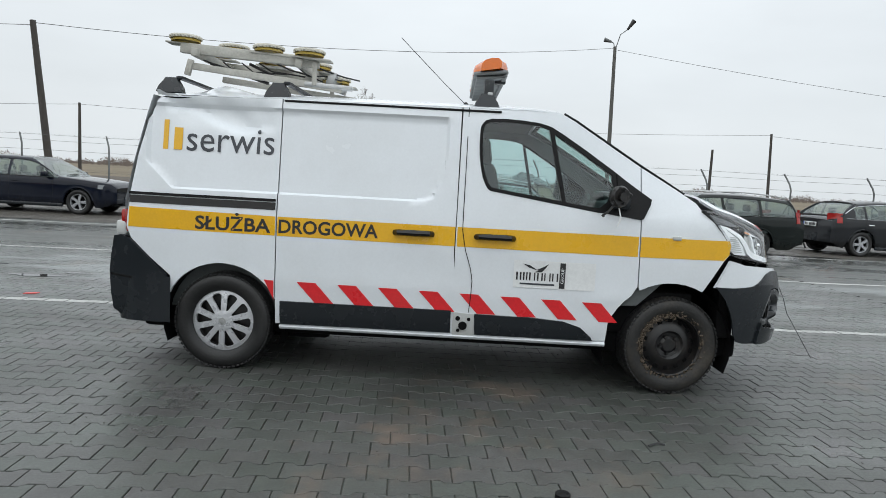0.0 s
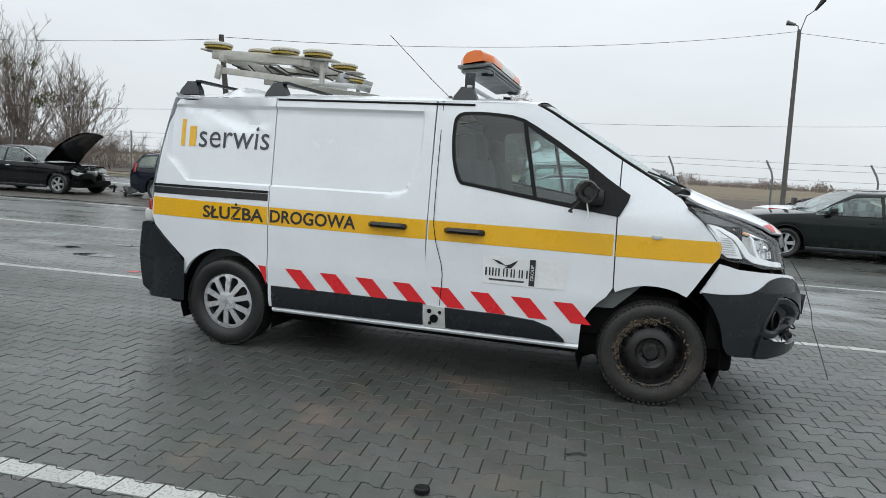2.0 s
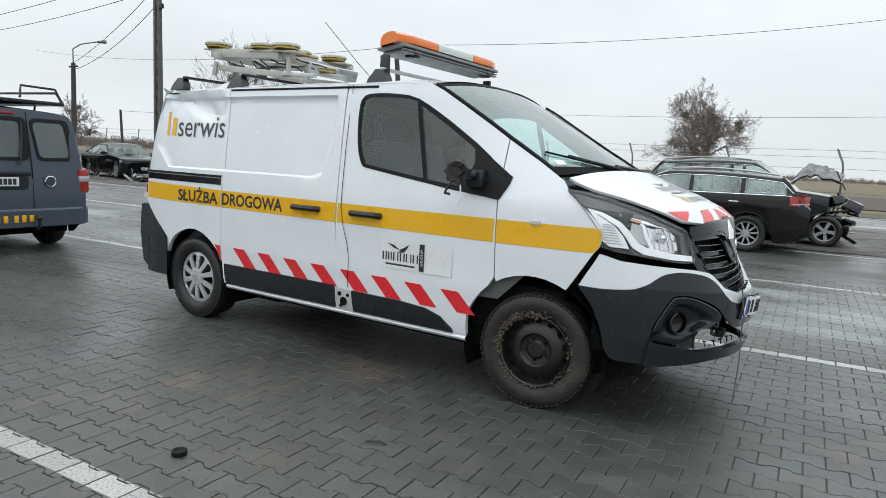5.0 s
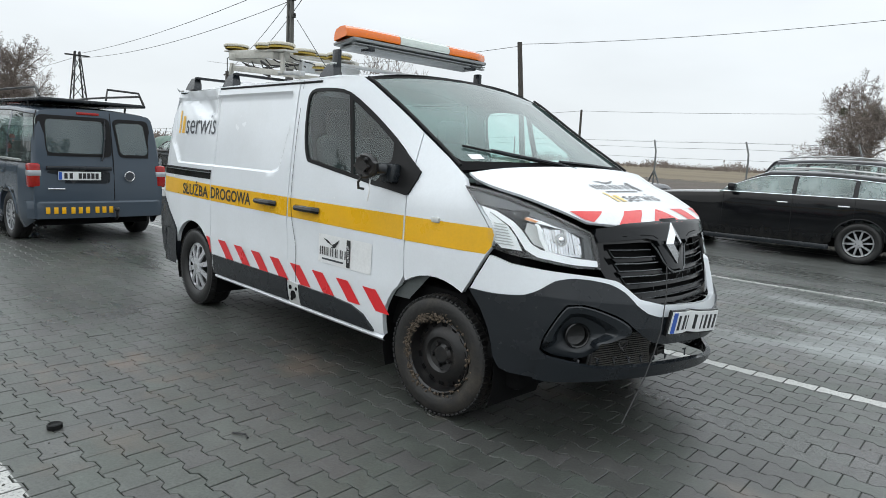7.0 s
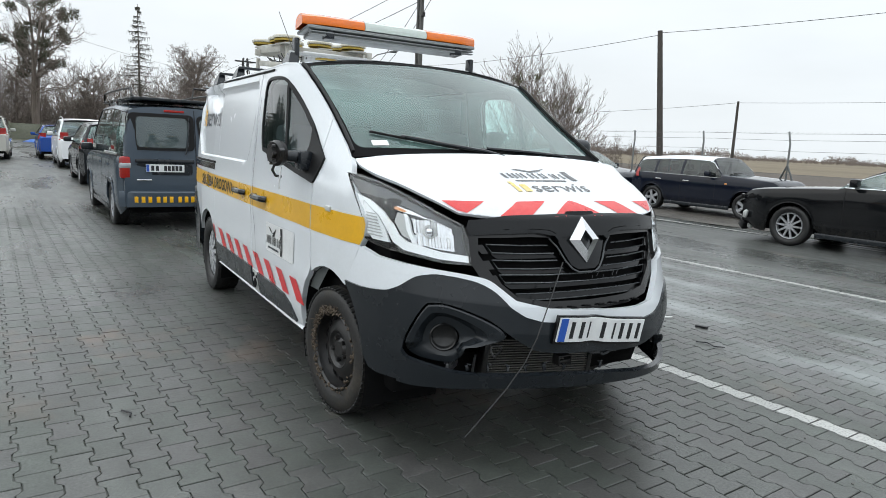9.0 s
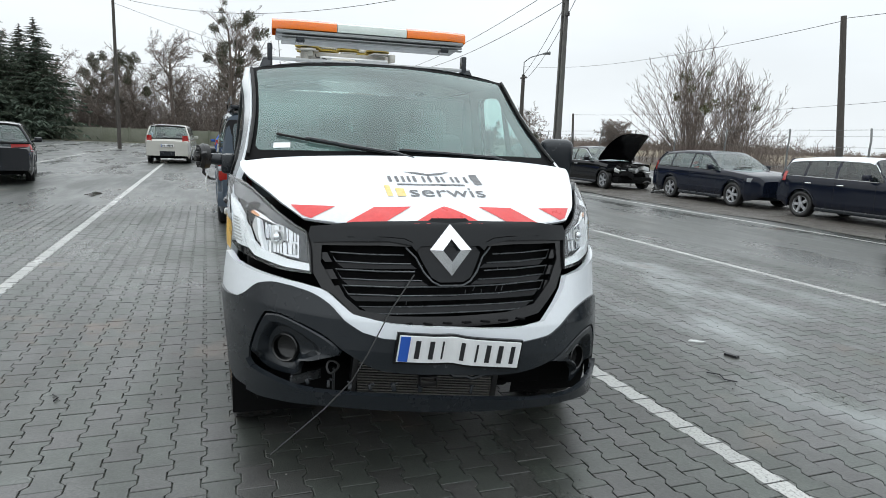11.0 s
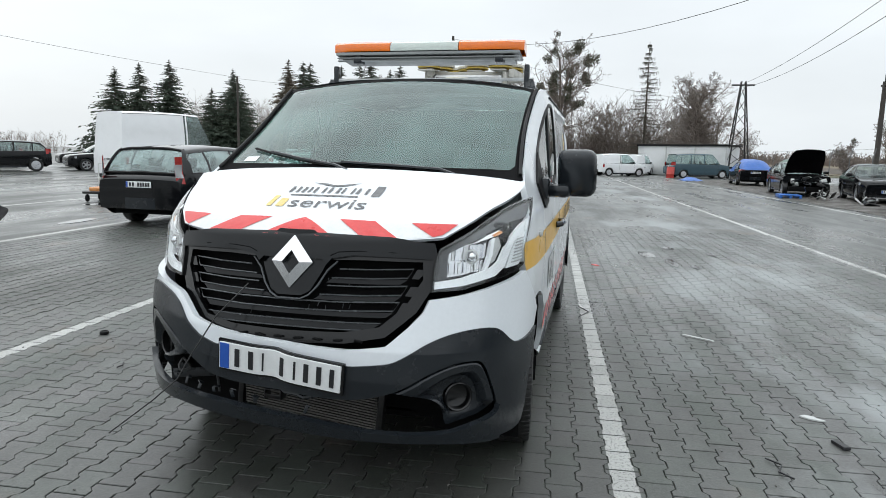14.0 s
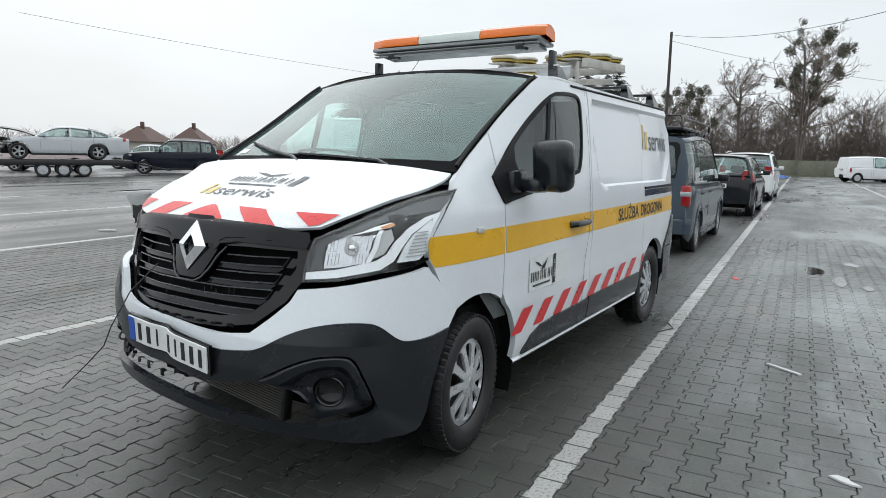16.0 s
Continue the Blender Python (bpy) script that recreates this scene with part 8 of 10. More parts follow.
vehicle("sedan", head(6.5, 12.6, 1, 0.08), P_WHITE, "white convertible with a black soft top", "car", "convertible_car", L=4.1, wb=2.43, W=1.79, H=1.3, roof_paint=M_SEAL, rr=-0.62, tail=-1.2, cowl=0.62, rf=0.1, pil=(-0.5, -0.8), group=ROW)
vehicle("hatch", head(11.8, 12.6, 1, 0.12), P_CHAR, "dark hatchback with black roof and chrome trim", "car", "hatchback_car", chrome=True, style="alloy", group=ROW)
vehicle("sedan", head(-34.0, 11.5, 1, -0.05), P_CHAR, "dark saloon under a green tarpaulin", "car", "saloon_car", group=ROW)
vehicle("sedan", head(-39.6, 10.4, -1, 0.05), P_BLACK, "dark saloon under a blue tarpaulin", "car", "saloon_car", group=ROW)


def tarp(x, y, z, sx, sy, sz, material, label, seed):
    b = bmesh.new()
    grid(b, lambda u, v: (x + sx * u, y + sy * v, z + sz * (1 - abs(u) ** 3) * (1 - abs(v) ** 3) ** 0.7 + 0.07 * noise.noise((u * 3 + seed, v * 3, 1.0)) - 0.3 * max(0, abs(v) - 0.8)), lin(-1, 1, 22), lin(-1, 1, 14))
    tagged(part("tarpaulin", b, material), label, "tarpaulin")


tarp(-33.6, 11.5, 0.9, 1.7, 0.95, 0.75, M_TARP_G, "green tarpaulin draped over a car", 2)
tarp(-39.0, 10.4, 0.85, 1.9, 0.95, 0.72, M_TARP_B, "crumpled blue tarpaulin draped over a car", 7)

LANE = "vehicles lined up behind the van"
caddy = vehicle("caddy", head(-7.72, -0.62, -1, -0.06), P_GREY, "slate-grey small van with roof rack, parked behind the service van", "van", "small_van", R=0.32, style="multi", glass=M_VANPANE, group=LANE)
vehicle("hatch", head(-15.5, -0.8, -1, -0.05), P_CHAR, "black compact crossover with orange tail lamps", "car", "crossover_car", H=1.58, belt=1.0, L=4.12, wb=2.5, rr=-1.7, tail=-1.95, group=LANE)
vehicle("suv", head(-23.2, -1.2, -1, -0.05), P_WHITE, "white off-roader parked in line", "car", "off_roader", group=LANE, rails=True)
vehicle("hatch", head(-29.6, -1.9, -1, -0.05), P_BLUE, "bright blue hatchback parked in line", "car", "hatchback_car", group=LANE)
vehicle("suv", head(-28.3, -4.6, -1, -0.02), P_BEIGE, "beige off-roader standing in the lane", "car", "off_roader")
BAYS = "vehicles in the far bays"
vehicle("estate", head(-7.5, -6.75, -1, 0.0), P_BLACK, "black estate car on steel wheels in a bay", "car", "estate_car", L=4.47, wb=2.64, W=1.84, H=1.5, style="steel", rr=-1.85, tail=-2.1, belt=0.97, lamp="tall", glass=M_PALEGLASS)
vehicle("estate", head(-15.0, -7.5, -0.966, -0.26), P_CHAR, "charcoal estate car with red tail lamps", "car", "estate_car", L=4.9, wb=2.74, W=1.86, H=1.5, lamp="wide")
vehicle("hatch", head(-20.5, -11.0, -1, -0.3), P_SILVER, "silver hatchback parked far back", "car", "hatchback_car")
vehicle("bigvan", head(-18.9, -16.3, -1, 0.33), P_WHITE, "tall white panel van", "van", "panel_van", R=0.34, style="steel")
vehicle("suv", head(-16.6, -27.2, 0.8, -0.6), P_NAVY, "dark blue off-roader with a blue film over its windows", "car", "off_roader", rails=True, group=BAYS)
vehicle("mpv", head(-22.4, -28.0, 0.75, -0.66), P_BLACK, "black dented small people carrier", "car", "people_carrier", style="cover", group=BAYS)
vehicle("sedan", head(-27.0, -25.6, 0.8, -0.6), P_BLACK, "black saloon in the far bays", "car", "saloon_car", group=BAYS)
vehicle("hatch", head(-13.2, -32.6, 0.8, -0.6), P_PEARL, "pale hatchback in the far bays", "car", "hatchback_car", group=BAYS)
vehicle("hatch", head(-19.6, -34.5, 0.8, -0.6), P_SILVER, "silver hatchback in the far bays", "car", "hatchback_car", group=BAYS)
vehicle("estate", head(-25.8, -33.8, 0.8, -0.6), P_CHAR, "grey estate car in the far bays", "car", "estate_car", group=BAYS)
vehicle("sedan", head(-31.5, -30.4, 0.8, -0.6), P_BLACK, "dark saloon in the far bays", "car", "saloon_car", group=BAYS)
vehicle("hatch", head(-6.4, -36.8, 0.8, -0.6), P_CHAR, "dark hatchback in the far bays", "car", "hatchback_car", group=BAYS)
vehicle("smallvan", head(-51.6, 2.9, -0.46, 0.9), P_WHITE, "white small panel van", "van", "small_van", style="cover")
vehicle("minibus", head(-51.8, 9.1, -0.3, 0.95), P_TEAL, "dark teal passenger van by the office cabin", "van", "passenger_van", style="cover", R=0.33)
vehicle("smallvan", head(-57.0, 4.6, -0.9, 0.4), P_WHITE, "white van half hidden by the fence", "van", "small_van")
vehicle("hatch", head(-60.5, 2.6, -0.5, 0.86), P_WHITE, "white hatchback near the wood", "car", "hatchback_car")

# the small van's rack and rear fittings
m = caddy
xr = -2.19
b = bmesh.new()
box(b, (-0.55, 0, 1.875), (2.9, 1.36, 0.045), 0.012)
rack = part("roof_rack", b, M_PLASTIC, m, "black tubular roof rack")
for s in (-1, 1):
    b = bmesh.new()
    tube(b, [(0.85, s * 0.66, 1.9), (0.8, s * 0.66, 2.02), (0.1, s * 0.66, 2.03), (-0.6, s * 0.66, 2.03), (-1.85, s * 0.66, 2.02), (-1.97, s * 0.66, 1.9)], 0.016, 6)
    part("rack_rail", b, M_STEELBLK, rack)
    for x in (-1.4, -0.4, 0.5):
        part("rack_leg", rod(bmesh.new(), (x, s * 0.62, 1.78), (x, s * 0.64, 1.9), 0.014), M_STEELBLK, rack)
b = bmesh.new()
tube(b, [(-1.97, -0.66, 1.9), (-1.9, -0.62, 2.06), (-1.9, -0.2, 2.07), (-1.95, -0.16, 1.92)], 0.016, 6)
part("rack_hoop", b, M_STEELBLK, rack)
def rear_face(u, z):
    """The upright tail of the small van: u across, z up."""
    x = -2.19 if z < 0.98 else -2.05 - 0.12 * ((1.76 - min(1.76, z)) / 0.78) ** 0.8 - 0.02 * max(0, 1.02 - z) / 0.04
    return (x + 0.03 * (abs(u) / 0.8) ** 4, -u, z)


def smoothed(x0, x1, z0, z1, r, skew=0.0):
    pts = []
    for cx, cz, a in ((x1 - r, z1 - r, 0), (x0 + r, z1 - r, 90), (x0 + r, z0 + r, 180), (x1 - r, z0 + r, 270)):
        pts += [(cx + r * math.cos(radians(a + k)) + (skew * (z1 - cz) if cx > 0 else 0), cz + r * math.sin(radians(a + k))) for k in (0, 30, 60, 90)]
    return pts


for x0, x1, inset0, inset1, skew in ((-0.74, 0.145, 0.10, 0.08, 0.0), (0.175, 0.66, 0.035, 0.07, 0.13)):
    rim = part("window_surround", patch(smoothed(x0, x1, 1.15, 1.67, 0.07, skew), rear_face, 0.012, 0.03, 0.12, 0.12, holes=[smoothed(x0 + inset0, x1 - inset1, 1.19, 1.62, 0.06, skew)]), M_SEAL, m)
    part("rear_pane", patch(smoothed(x0 + inset0, x1 - inset1, 1.19, 1.62, 0.06, skew), rear_face, 0.011, 0, 0.12, 0.12), M_VANPANE, m)
for pts in ([(0.158, 0.58), (0.158, 1.0), (0.158, 1.4), (0.158, 1.74)], [(-0.77, 0.6), (-0.775, 1.1), (-0.76, 1.6), (-0.72, 1.72)]):
    part("door_gap", tube(bmesh.new(), [Vector(rear_face(*p)) + Vector((-0.004, 0, 0)) for p in pts], 0.006, 5), M_SEAL, m)
part("rear_handle", box(bmesh.new(), (xr - 0.025, 0.28, 1.0), (0.04, 0.8, 0.055), 0.015), M_PLASTIC, m)
part("plate_recess", patch(smoothed(-0.66, 0.1, 0.8, 0.97, 0.04), rear_face, 0.004, 0, 0.2, 0.2), M_PLASTIC, m)
part("model_script", box(bmesh.new(), (xr - 0.012, 0.56, 0.73), (0.008, 0.2, 0.022), 0.003), M_CHROME, m)
part("brake_light", box(bmesh.new(), (-2.06, 0.12, 1.715), (0.04, 0.28, 0.035), 0.01), M_REDLAMP, m)
b = bmesh.new()
lathe(b, [(0.075, 0.0), (0.07, 0.012), (0.062, 0.014), (0.058, 0.009), (0.0, 0.009)], 24, pose(xr - 0.014, -0.355, 0.9, 0, 0, 90))
badge = part("round_badge", b, M_CHROME, m)
part("badge_field", lathe(bmesh.new(), [(0.056, 0.0), (0.056, 0.0115), (0.0, 0.0115)], 24, pose(xr - 0.014, -0.355, 0.9, 0, 0, 90)), M_GREYINK, badge)
for k in range(9):
    y = 0.68 - k * 0.088 - 0.02 * (k > 2) - 0.03 * (k > 5)
    part("yellow_bar", box(bmesh.new(), (xr - 0.095 + 0.16 * (abs(y) / 0.885) ** 5, y, 0.455), (0.006, 0.05, 0.085), 0.002), M_YELLOW, m)
for s in (-1, 1):
    lampb = part("corner_lamp", box(bmesh.new(), (xr + 0.07, s * 0.80, 0.9), (0.15, 0.14, 0.31), 0.03), M_REDLAMP, m)
    part("clear_lamp_band", box(bmesh.new(), (xr + 0.068, s * 0.80, 0.93), (0.156, 0.146, 0.075), 0.012), M_CLEARLAMP, lampb)
b = bmesh.new()
grid(b, lambda t, v: (xr - 0.09 + 0.16 * abs(t) ** 5 + 0.02 * (v > 0.9), t * 0.885, 0.35 + 0.22 * v), lin(-1, 1, 21), [0, 0.1, 0.5, 0.9, 1])
grid(b, lambda t, v: (xr - 0.07 + 0.16 * abs(t) ** 5 + 0.13 * v, t * 0.885, 0.57), lin(-1, 1, 21), [0, 1])
part("rear_bumper", b, P_GREY, m)
b = bmesh.new()
tube(b, [(xr, -0.13, 0.34), (xr - 0.12, -0.13, 0.33), (xr - 0.16, -0.13, 0.36), (xr - 0.16, -0.13, 0.44)], 0.02, 8)
bmesh.ops.create_uvsphere(b, u_segments=10, v_segments=8, radius=0.035, matrix=Matrix.Translation((xr - 0.16, -0.13, 0.46)))
part("tow_hook", b, M_STEELBLK, m)
b = bmesh.new()
tube(b, [Vector(rear_face(u, z)) + Vector((-0.035, 0, 0)) for u, z in ((0.0, 1.1), (0.02, 1.14), (0.06, 1.38), (0.075, 1.64))], 0.011, 5)
part("rear_wiper", b, M_PLASTIC, m)
for s in (-1, 1):
    for x0, x1 in ((-0.55, -1.85),):
        part("side_strip", box(bmesh.new(), (-1.0, s * 0.893, 0.66), (1.2, 0.02, 0.05), 0.008), M_PLASTIC, m)
    part("slide_rail", box(bmesh.new(), (-1.35, s * 0.885, 1.08), (1.2, 0.02, 0.03), 0.005), M_ALU, m)

# car trailer with a silver saloon on it
tr = thing("car_trailer", pose(-10.72, -26.5, gz(-10, -27), 0, 0, math.degrees(math.atan2(-0.42, 0.9))), "long three-axle car trailer loaded with a silver saloon", "trailer")
b = bmesh.new()
box(b, (0.6, 0, 0.66), (6.4, 2.1, 0.09), 0.02)
part("deck", b, M_STEELBLK, tr)
for s in (-1, 1):
    b = bmesh.new()
    box(b, (0.6, s * 1.02, 0.58), (6.4, 0.08, 0.2), 0.02)
    part("side_rail", b, M_STEELBLK, tr)
    b = bmesh.new()
    box(b, (-3.35, s * 0.75, 0.46), (1.7, 0.4, 0.06), 0.015, pose(0, 0, 0, 0, -13, 0))
    part("ramp", b, M_STEELBLK, tr)
    for x in (-0.75, 0.0, 0.75):
        add_wheel(tr, x, s * 0.9, 0.29, "cover")
b = bmesh.new()
box(b, (4.6, 0, 0.5), (1.8, 0.14, 0.14), 0.02)
box(b, (3.4, 0, 0.95), (0.1, 0.5, 0.6), 0.03)
part("drawbar", b, M_STEELBLK, tr)
silver = vehicle("sedan", pose(-10.62, -26.55, gz(-10, -27) + 0.705, 0, 0, math.degrees(math.atan2(-0.42, 0.9))), P_SILVER, "silver coupe-like saloon with crumpled front on a trailer", "car", "saloon_car", L=4.94, wb=2.87, W=1.88, H=1.4, rr=-1.15, tail=-1.95, R=0.34, style="alloy", open_hood=-12, smashed=True)

# cabin, barrel, wood edge fence
M_CABIN = surface("white_cabin_panels", (0.6, 0.61, 0.61), 0.5, grain=0.06, wear=0.35, wear_scale=1.2, bump=0.1)
cab = thing("office_cabin", pose(-58.4, 9.0, 0, 0, 0, math.degrees(math.atan2(12.3 - 5.4, 4.9))), "white site office cabin with a dark flat roof", "cabin")
part("wall", box(bmesh.new(), (0, 0, 1.35), (8.4, 2.5, 2.6), 0.03), M_CABIN, cab)
part("roof", box(bmesh.new(), (0, 0, 2.73), (8.7, 2.8, 0.16), 0.02), M_SEAL, cab)
for x in (-4.2, -1.4, 1.4, 4.2):
    part("corner_post", box(bmesh.new(), (x, -1.27, 1.35), (0.1, 0.06, 2.6), 0.01), M_LIGHTGREY, cab)
b = bmesh.new()
lathe(b, [(0, 0), (0.3, 0), (0.3, 0.3), (0.315, 0.32), (0.3, 0.34), (0.3, 0.85), (0.28, 0.88), (0, 0.88)], 20, pose(-49.9, 6.8, 0.0, 90, 0, 0))
tagged(part("barrel", b, surface("red_barrel", (0.45, 0.04, 0.03), 0.4)), "orange-red steel barrel standing by the office cabin", "barrel")
for x, y in ((-57.5, -3.5), (-44.0, 7.6)):
    b = bmesh.new()
    grid(b, lambda u, v: (x + 1.1 * u, y + 0.7 * v, 0.03 + 0.22 * (1 - u * u) * (1 - v * v) + 0.06 * noise.noise((u * 4, v * 4, x))), lin(-1, 1, 14), lin(-1, 1, 10))
    tagged(part("tarpaulin", b, M_TARP_B), "crumpled blue tarpaulin on the ground", "tarpaulin")
# red tractor far back
trac = thing("tractor", head(-24.5, -13.7, 0.9, 0.42) @ Matrix.Diagonal((0.95, 0.95, 1.0, 1)), "red tractor with a glazed cab", "tractor")
M_TRED = surface("red_tractor_paint", (0.5, 0.03, 0.02), 0.35)
part("bonnet", box(bmesh.new(), (0.9, 0, 1.0), (1.5, 0.7, 0.6), 0.08), M_TRED, trac)
for x, y in ((-0.75, -0.6), (-0.75, 0.6), (0.3, -0.6), (0.3, 0.6)):
    part("cab_post", rod(bmesh.new(), (x, y, 1.0), (x * 0.95, y * 0.92, 2.3), 0.04), M_SEAL, trac)
part("cab_roof", box(bmesh.new(), (-0.22, 0, 2.36), (1.4, 1.35, 0.12), 0.05), M_SEAL, trac)
part("cab_base", box(bmesh.new(), (-0.3, 0, 1.05), (1.3, 1.2, 0.5), 0.05), M_TRED, trac)
for x, y, r in ((-0.7, -0.75, 0.7), (-0.7, 0.75, 0.7), (1.3, -0.65, 0.45), (1.3, 0.65, 0.45)):
    b = bmesh.new()
    lathe(b, [(0, -0.15), (r * 0.55, -0.16), (r * 0.6, -0.2), (r * 0.95, -0.2), (r, -0.12), (r, 0.12), (r * 0.95, 0.2), (0, 0.2)], 24, pose(x, y, r))
    part("wheel", b, M_TYRE, trac)

# hand trolley beside the estate car
tl = thing("hand_trolley", head(-9.5, -11.2, 1, 0.3), "rusty flat hand trolley with a tubular handle", "trolley")
part("platform", box(bmesh.new(), (0, 0, 0.24), (0.9, 0.55, 0.06), 0.01), M_STEELBLK, tl)
b = bmesh.new()
tube(b, [(-0.42, -0.25, 0.25), (-0.46, -0.25, 0.95), (-0.46, 0.25, 0.95), (-0.42, 0.25, 0.25)], 0.018, 6)
part("handle", b, M_LIGHTGREY, tl)
part("load", box(bmesh.new(), (0.05, 0, 0.32), (0.5, 0.35, 0.1), 0.02), M_ORANGE, tl)
for x in (-0.35, 0.35):
    for y in (-0.2, 0.2):
        b = bmesh.new()
        lathe(b, [(0, -0.02), (0.09, -0.02), (0.1, 0), (0.09, 0.02), (0, 0.02)], 14, pose(x, y, 0.1))
        part("castor", b, M_SEAL, tl)

# torn-off bumper lying in the bay
deb = thing("torn_bumper", pose(-2.7, -7.78, gz(-2.7, -7.78), 0, 0, 116), "torn-off black and silver car bumper on the paving", "bumper")


def torn_panel(name, corners, bulge, crease, seed, material, label=""):
    """A crumpled sheet between four corners, bulging away, its edges torn."""
    c = [Vector(p) for p in corners]

    def at(u, v):
        p = (c[0] * (1 - u) + c[1] * u) * (1 - v) + (c[3] * (1 - u) + c[2] * u) * v
        k = noise.noise((u * 4 + seed, v * 4, seed * 1.7))
        return (p.x + crease * 0.5 * k, p.y + bulge * math.sin(math.pi * u) * (1 - 0.4 * v) + crease * k, max(0.012, p.z + crease * 0.7 * noise.noise((u * 6, v * 3, seed))))
    b = bmesh.new()
    grid(b, at, lin(0, 1, 15), lin(0, 1, 10))
    bmesh.ops.solidify(b, geom=b.faces[:], thickness=0.006)
    part(name, b, material, deb, label)


torn_panel("shell", [(-0.22, 0.0, 0.015), (0.36, -0.05, 0.015), (0.62, 0.1, 0.46), (0.12, 0.22, 0.66)], 0.16, 0.03, 1.0, M_GLOSSBLACK)
torn_panel("torn_lining", [(-0.6, 0.1, 0.2), (-0.1, 0.25, 0.05), (-0.06, 0.3, 0.55), (-0.74, 0.2, 0.58)], 0.16, 0.07, 2.0, M_LIGHTGREY, "pale grey torn lining")
torn_panel("lower_shell", [(-0.45, -0.1, 0.08), (0.05, -0.12, 0.02), (0.0, 0.05, 0.3), (-0.55, 0.0, 0.4)], 0.14, 0.05, 3.0, M_STEELBLK)
rnd = random.Random(2)
for k in range(10):
    b = bmesh.new()
    c = Vector((rnd.uniform(-0.35, 0.05), rnd.uniform(-0.05, 0.2), rnd.uniform(0.12, 0.45)))
    box(b, c, (rnd.uniform(0.08, 0.22), rnd.uniform(0.03, 0.1), 0.015), 0.004, pose(0, 0, 0, rnd.uniform(-60, 60), rnd.uniform(-60, 60), rnd.uniform(0, 180)))
    part("broken_piece", b, rnd.choice((M_PLASTIC, M_LIGHTGREY, M_STEELBLK, M_DARK)), deb)

# blue pallet and wreckage beside the wrecked saloon
pal = thing("pallet", head(-24.6, 8.9, 1, -0.1), "blue plastic pallet lying on the verge", "pallet")
M_PALB = surface("blue_plastic", (0.02, 0.12, 0.42), 0.45)
for k in range(7):
    part("slat", box(bmesh.new(), (-0.54 + 0.18 * k, 0, 0.13), (0.12, 0.8, 0.025), 0.005), M_PALB, pal)
for y in (-0.35, 0, 0.35):
    part("runner", box(bmesh.new(), (0, y, 0.06), (1.2, 0.1, 0.11), 0.01), M_PALB, pal)


def scrap(x, y, n, r, seed, label):
    t = thing("scrap_heap", pose(x, y, gz(x, y)), label, "scrap")
    rn = random.Random(seed)
    for k in range(n):
        b = bmesh.new()
        c = (rn.gauss(0, r * 0.5), rn.gauss(0, r * 0.3), rn.uniform(0.03, 0.3))
        if rn.random() < 0.6:
            box(b, c, (rn.uniform(0.1, 0.5), rn.uniform(0.06, 0.3), rn.uniform(0.015, 0.06)), 0.006, pose(0, 0, 0, rn.uniform(-50, 50), rn.uniform(-50, 50), rn.uniform(0, 180)))
        else:
            rod(b, c, (c[0] + rn.uniform(-0.4, 0.4), c[1] + rn.uniform(-0.3, 0.3), c[2] + rn.uniform(-0.02, 0.3)), rn.uniform(0.008, 0.03), seg=6)
        part("scrap_piece", b, rn.choice((M_PLASTIC, M_DARK, M_ALU, M_GLOSSBLACK, M_STEELBLK, M_LIGHTGREY)), t)


scrap(-23.2, 9.6, 18, 0.8, 1, "heap of broken car parts on the verge")
scrap(-21.2, 10.6, 12, 0.7, 2, "black torn bumper parts on the verge")
scrap(-13.7, 12.0, 10, 0.6, 3, "broken plastic car parts between two cars")
scrap(2.5, 12.2, 8, 0.35, 4, "small broken parts below a crushed car")

# litter and small debris on the paving
def flat_bit(name, x, y, pts, h, material, label, rz=0):
    b = bmesh.new()
    lo = [b.verts.new((px, py, 0.0)) for px, py in pts]
    hi = [b.verts.new((px * 0.95, py * 0.95, h)) for px, py in pts]
    b.faces.new(hi)
    for k in range(len(pts)):
        b.faces.new((lo[k], lo[(k + 1) % len(pts)], hi[(k + 1) % len(pts)], hi[k]))
    o = part(name, b, material)
    o.matrix_basis = pose(x, y, gz(x, y) + 0.002, 0, 0, rz)
    return tagged(o, label, "litter")


flat_bit("plastic_shard", 0.86, 2.5, [(-0.07, -0.02), (-0.01, -0.03), (0.04, -0.022), (0.07, 0.0), (0.02, 0.008), (0.0, 0.025), (-0.05, 0.02)], 0.008, M_LIGHTGREY, "broken white plastic shard on the paving", 65)
flat_bit("plastic_strip", -0.76, 2.09, [(-0.13, -0.012), (0.13, -0.016), (0.14, 0.01), (-0.12, 0.018)], 0.01, M_LIGHTGREY, "pale plastic strip on the paving", 60)
flat_bit("plastic_clip", 1.22, 2.53, [(-0.05, -0.02), (0.05, -0.02), (0.05, 0.02), (-0.05, 0.015)], 0.015, M_INK, "small black plastic clip", 20)
flat_bit("red_shard", -4.3, 1.25, [(-0.07, -0.03), (0.05, -0.03), (0.08, 0.015), (-0.05, 0.025)], 0.006, M_FADERED, "red lamp shards on the line", 30)
flat_bit("grey_shard", -1.85, -8.02, [(-0.15, -0.04), (0.0, -0.05), (0.16, -0.02), (0.15, 0.03), (-0.05, 0.05)], 0.03, M_LIGHTGREY, "pale torn plastic shard on the paving", 116)
b = bmesh.new()
lathe(b, [(0, 0), (0.035, 0), (0.035, 0.02), (0.028, 0.024), (0.02, 0.016), (0, 0.016)], 18, pose(0.565, -2.545, 0.004, 90, 0, 0))
tagged(part("rubber_cap", b, M_SEAL), "round black rubber cap on the paving", "litter")
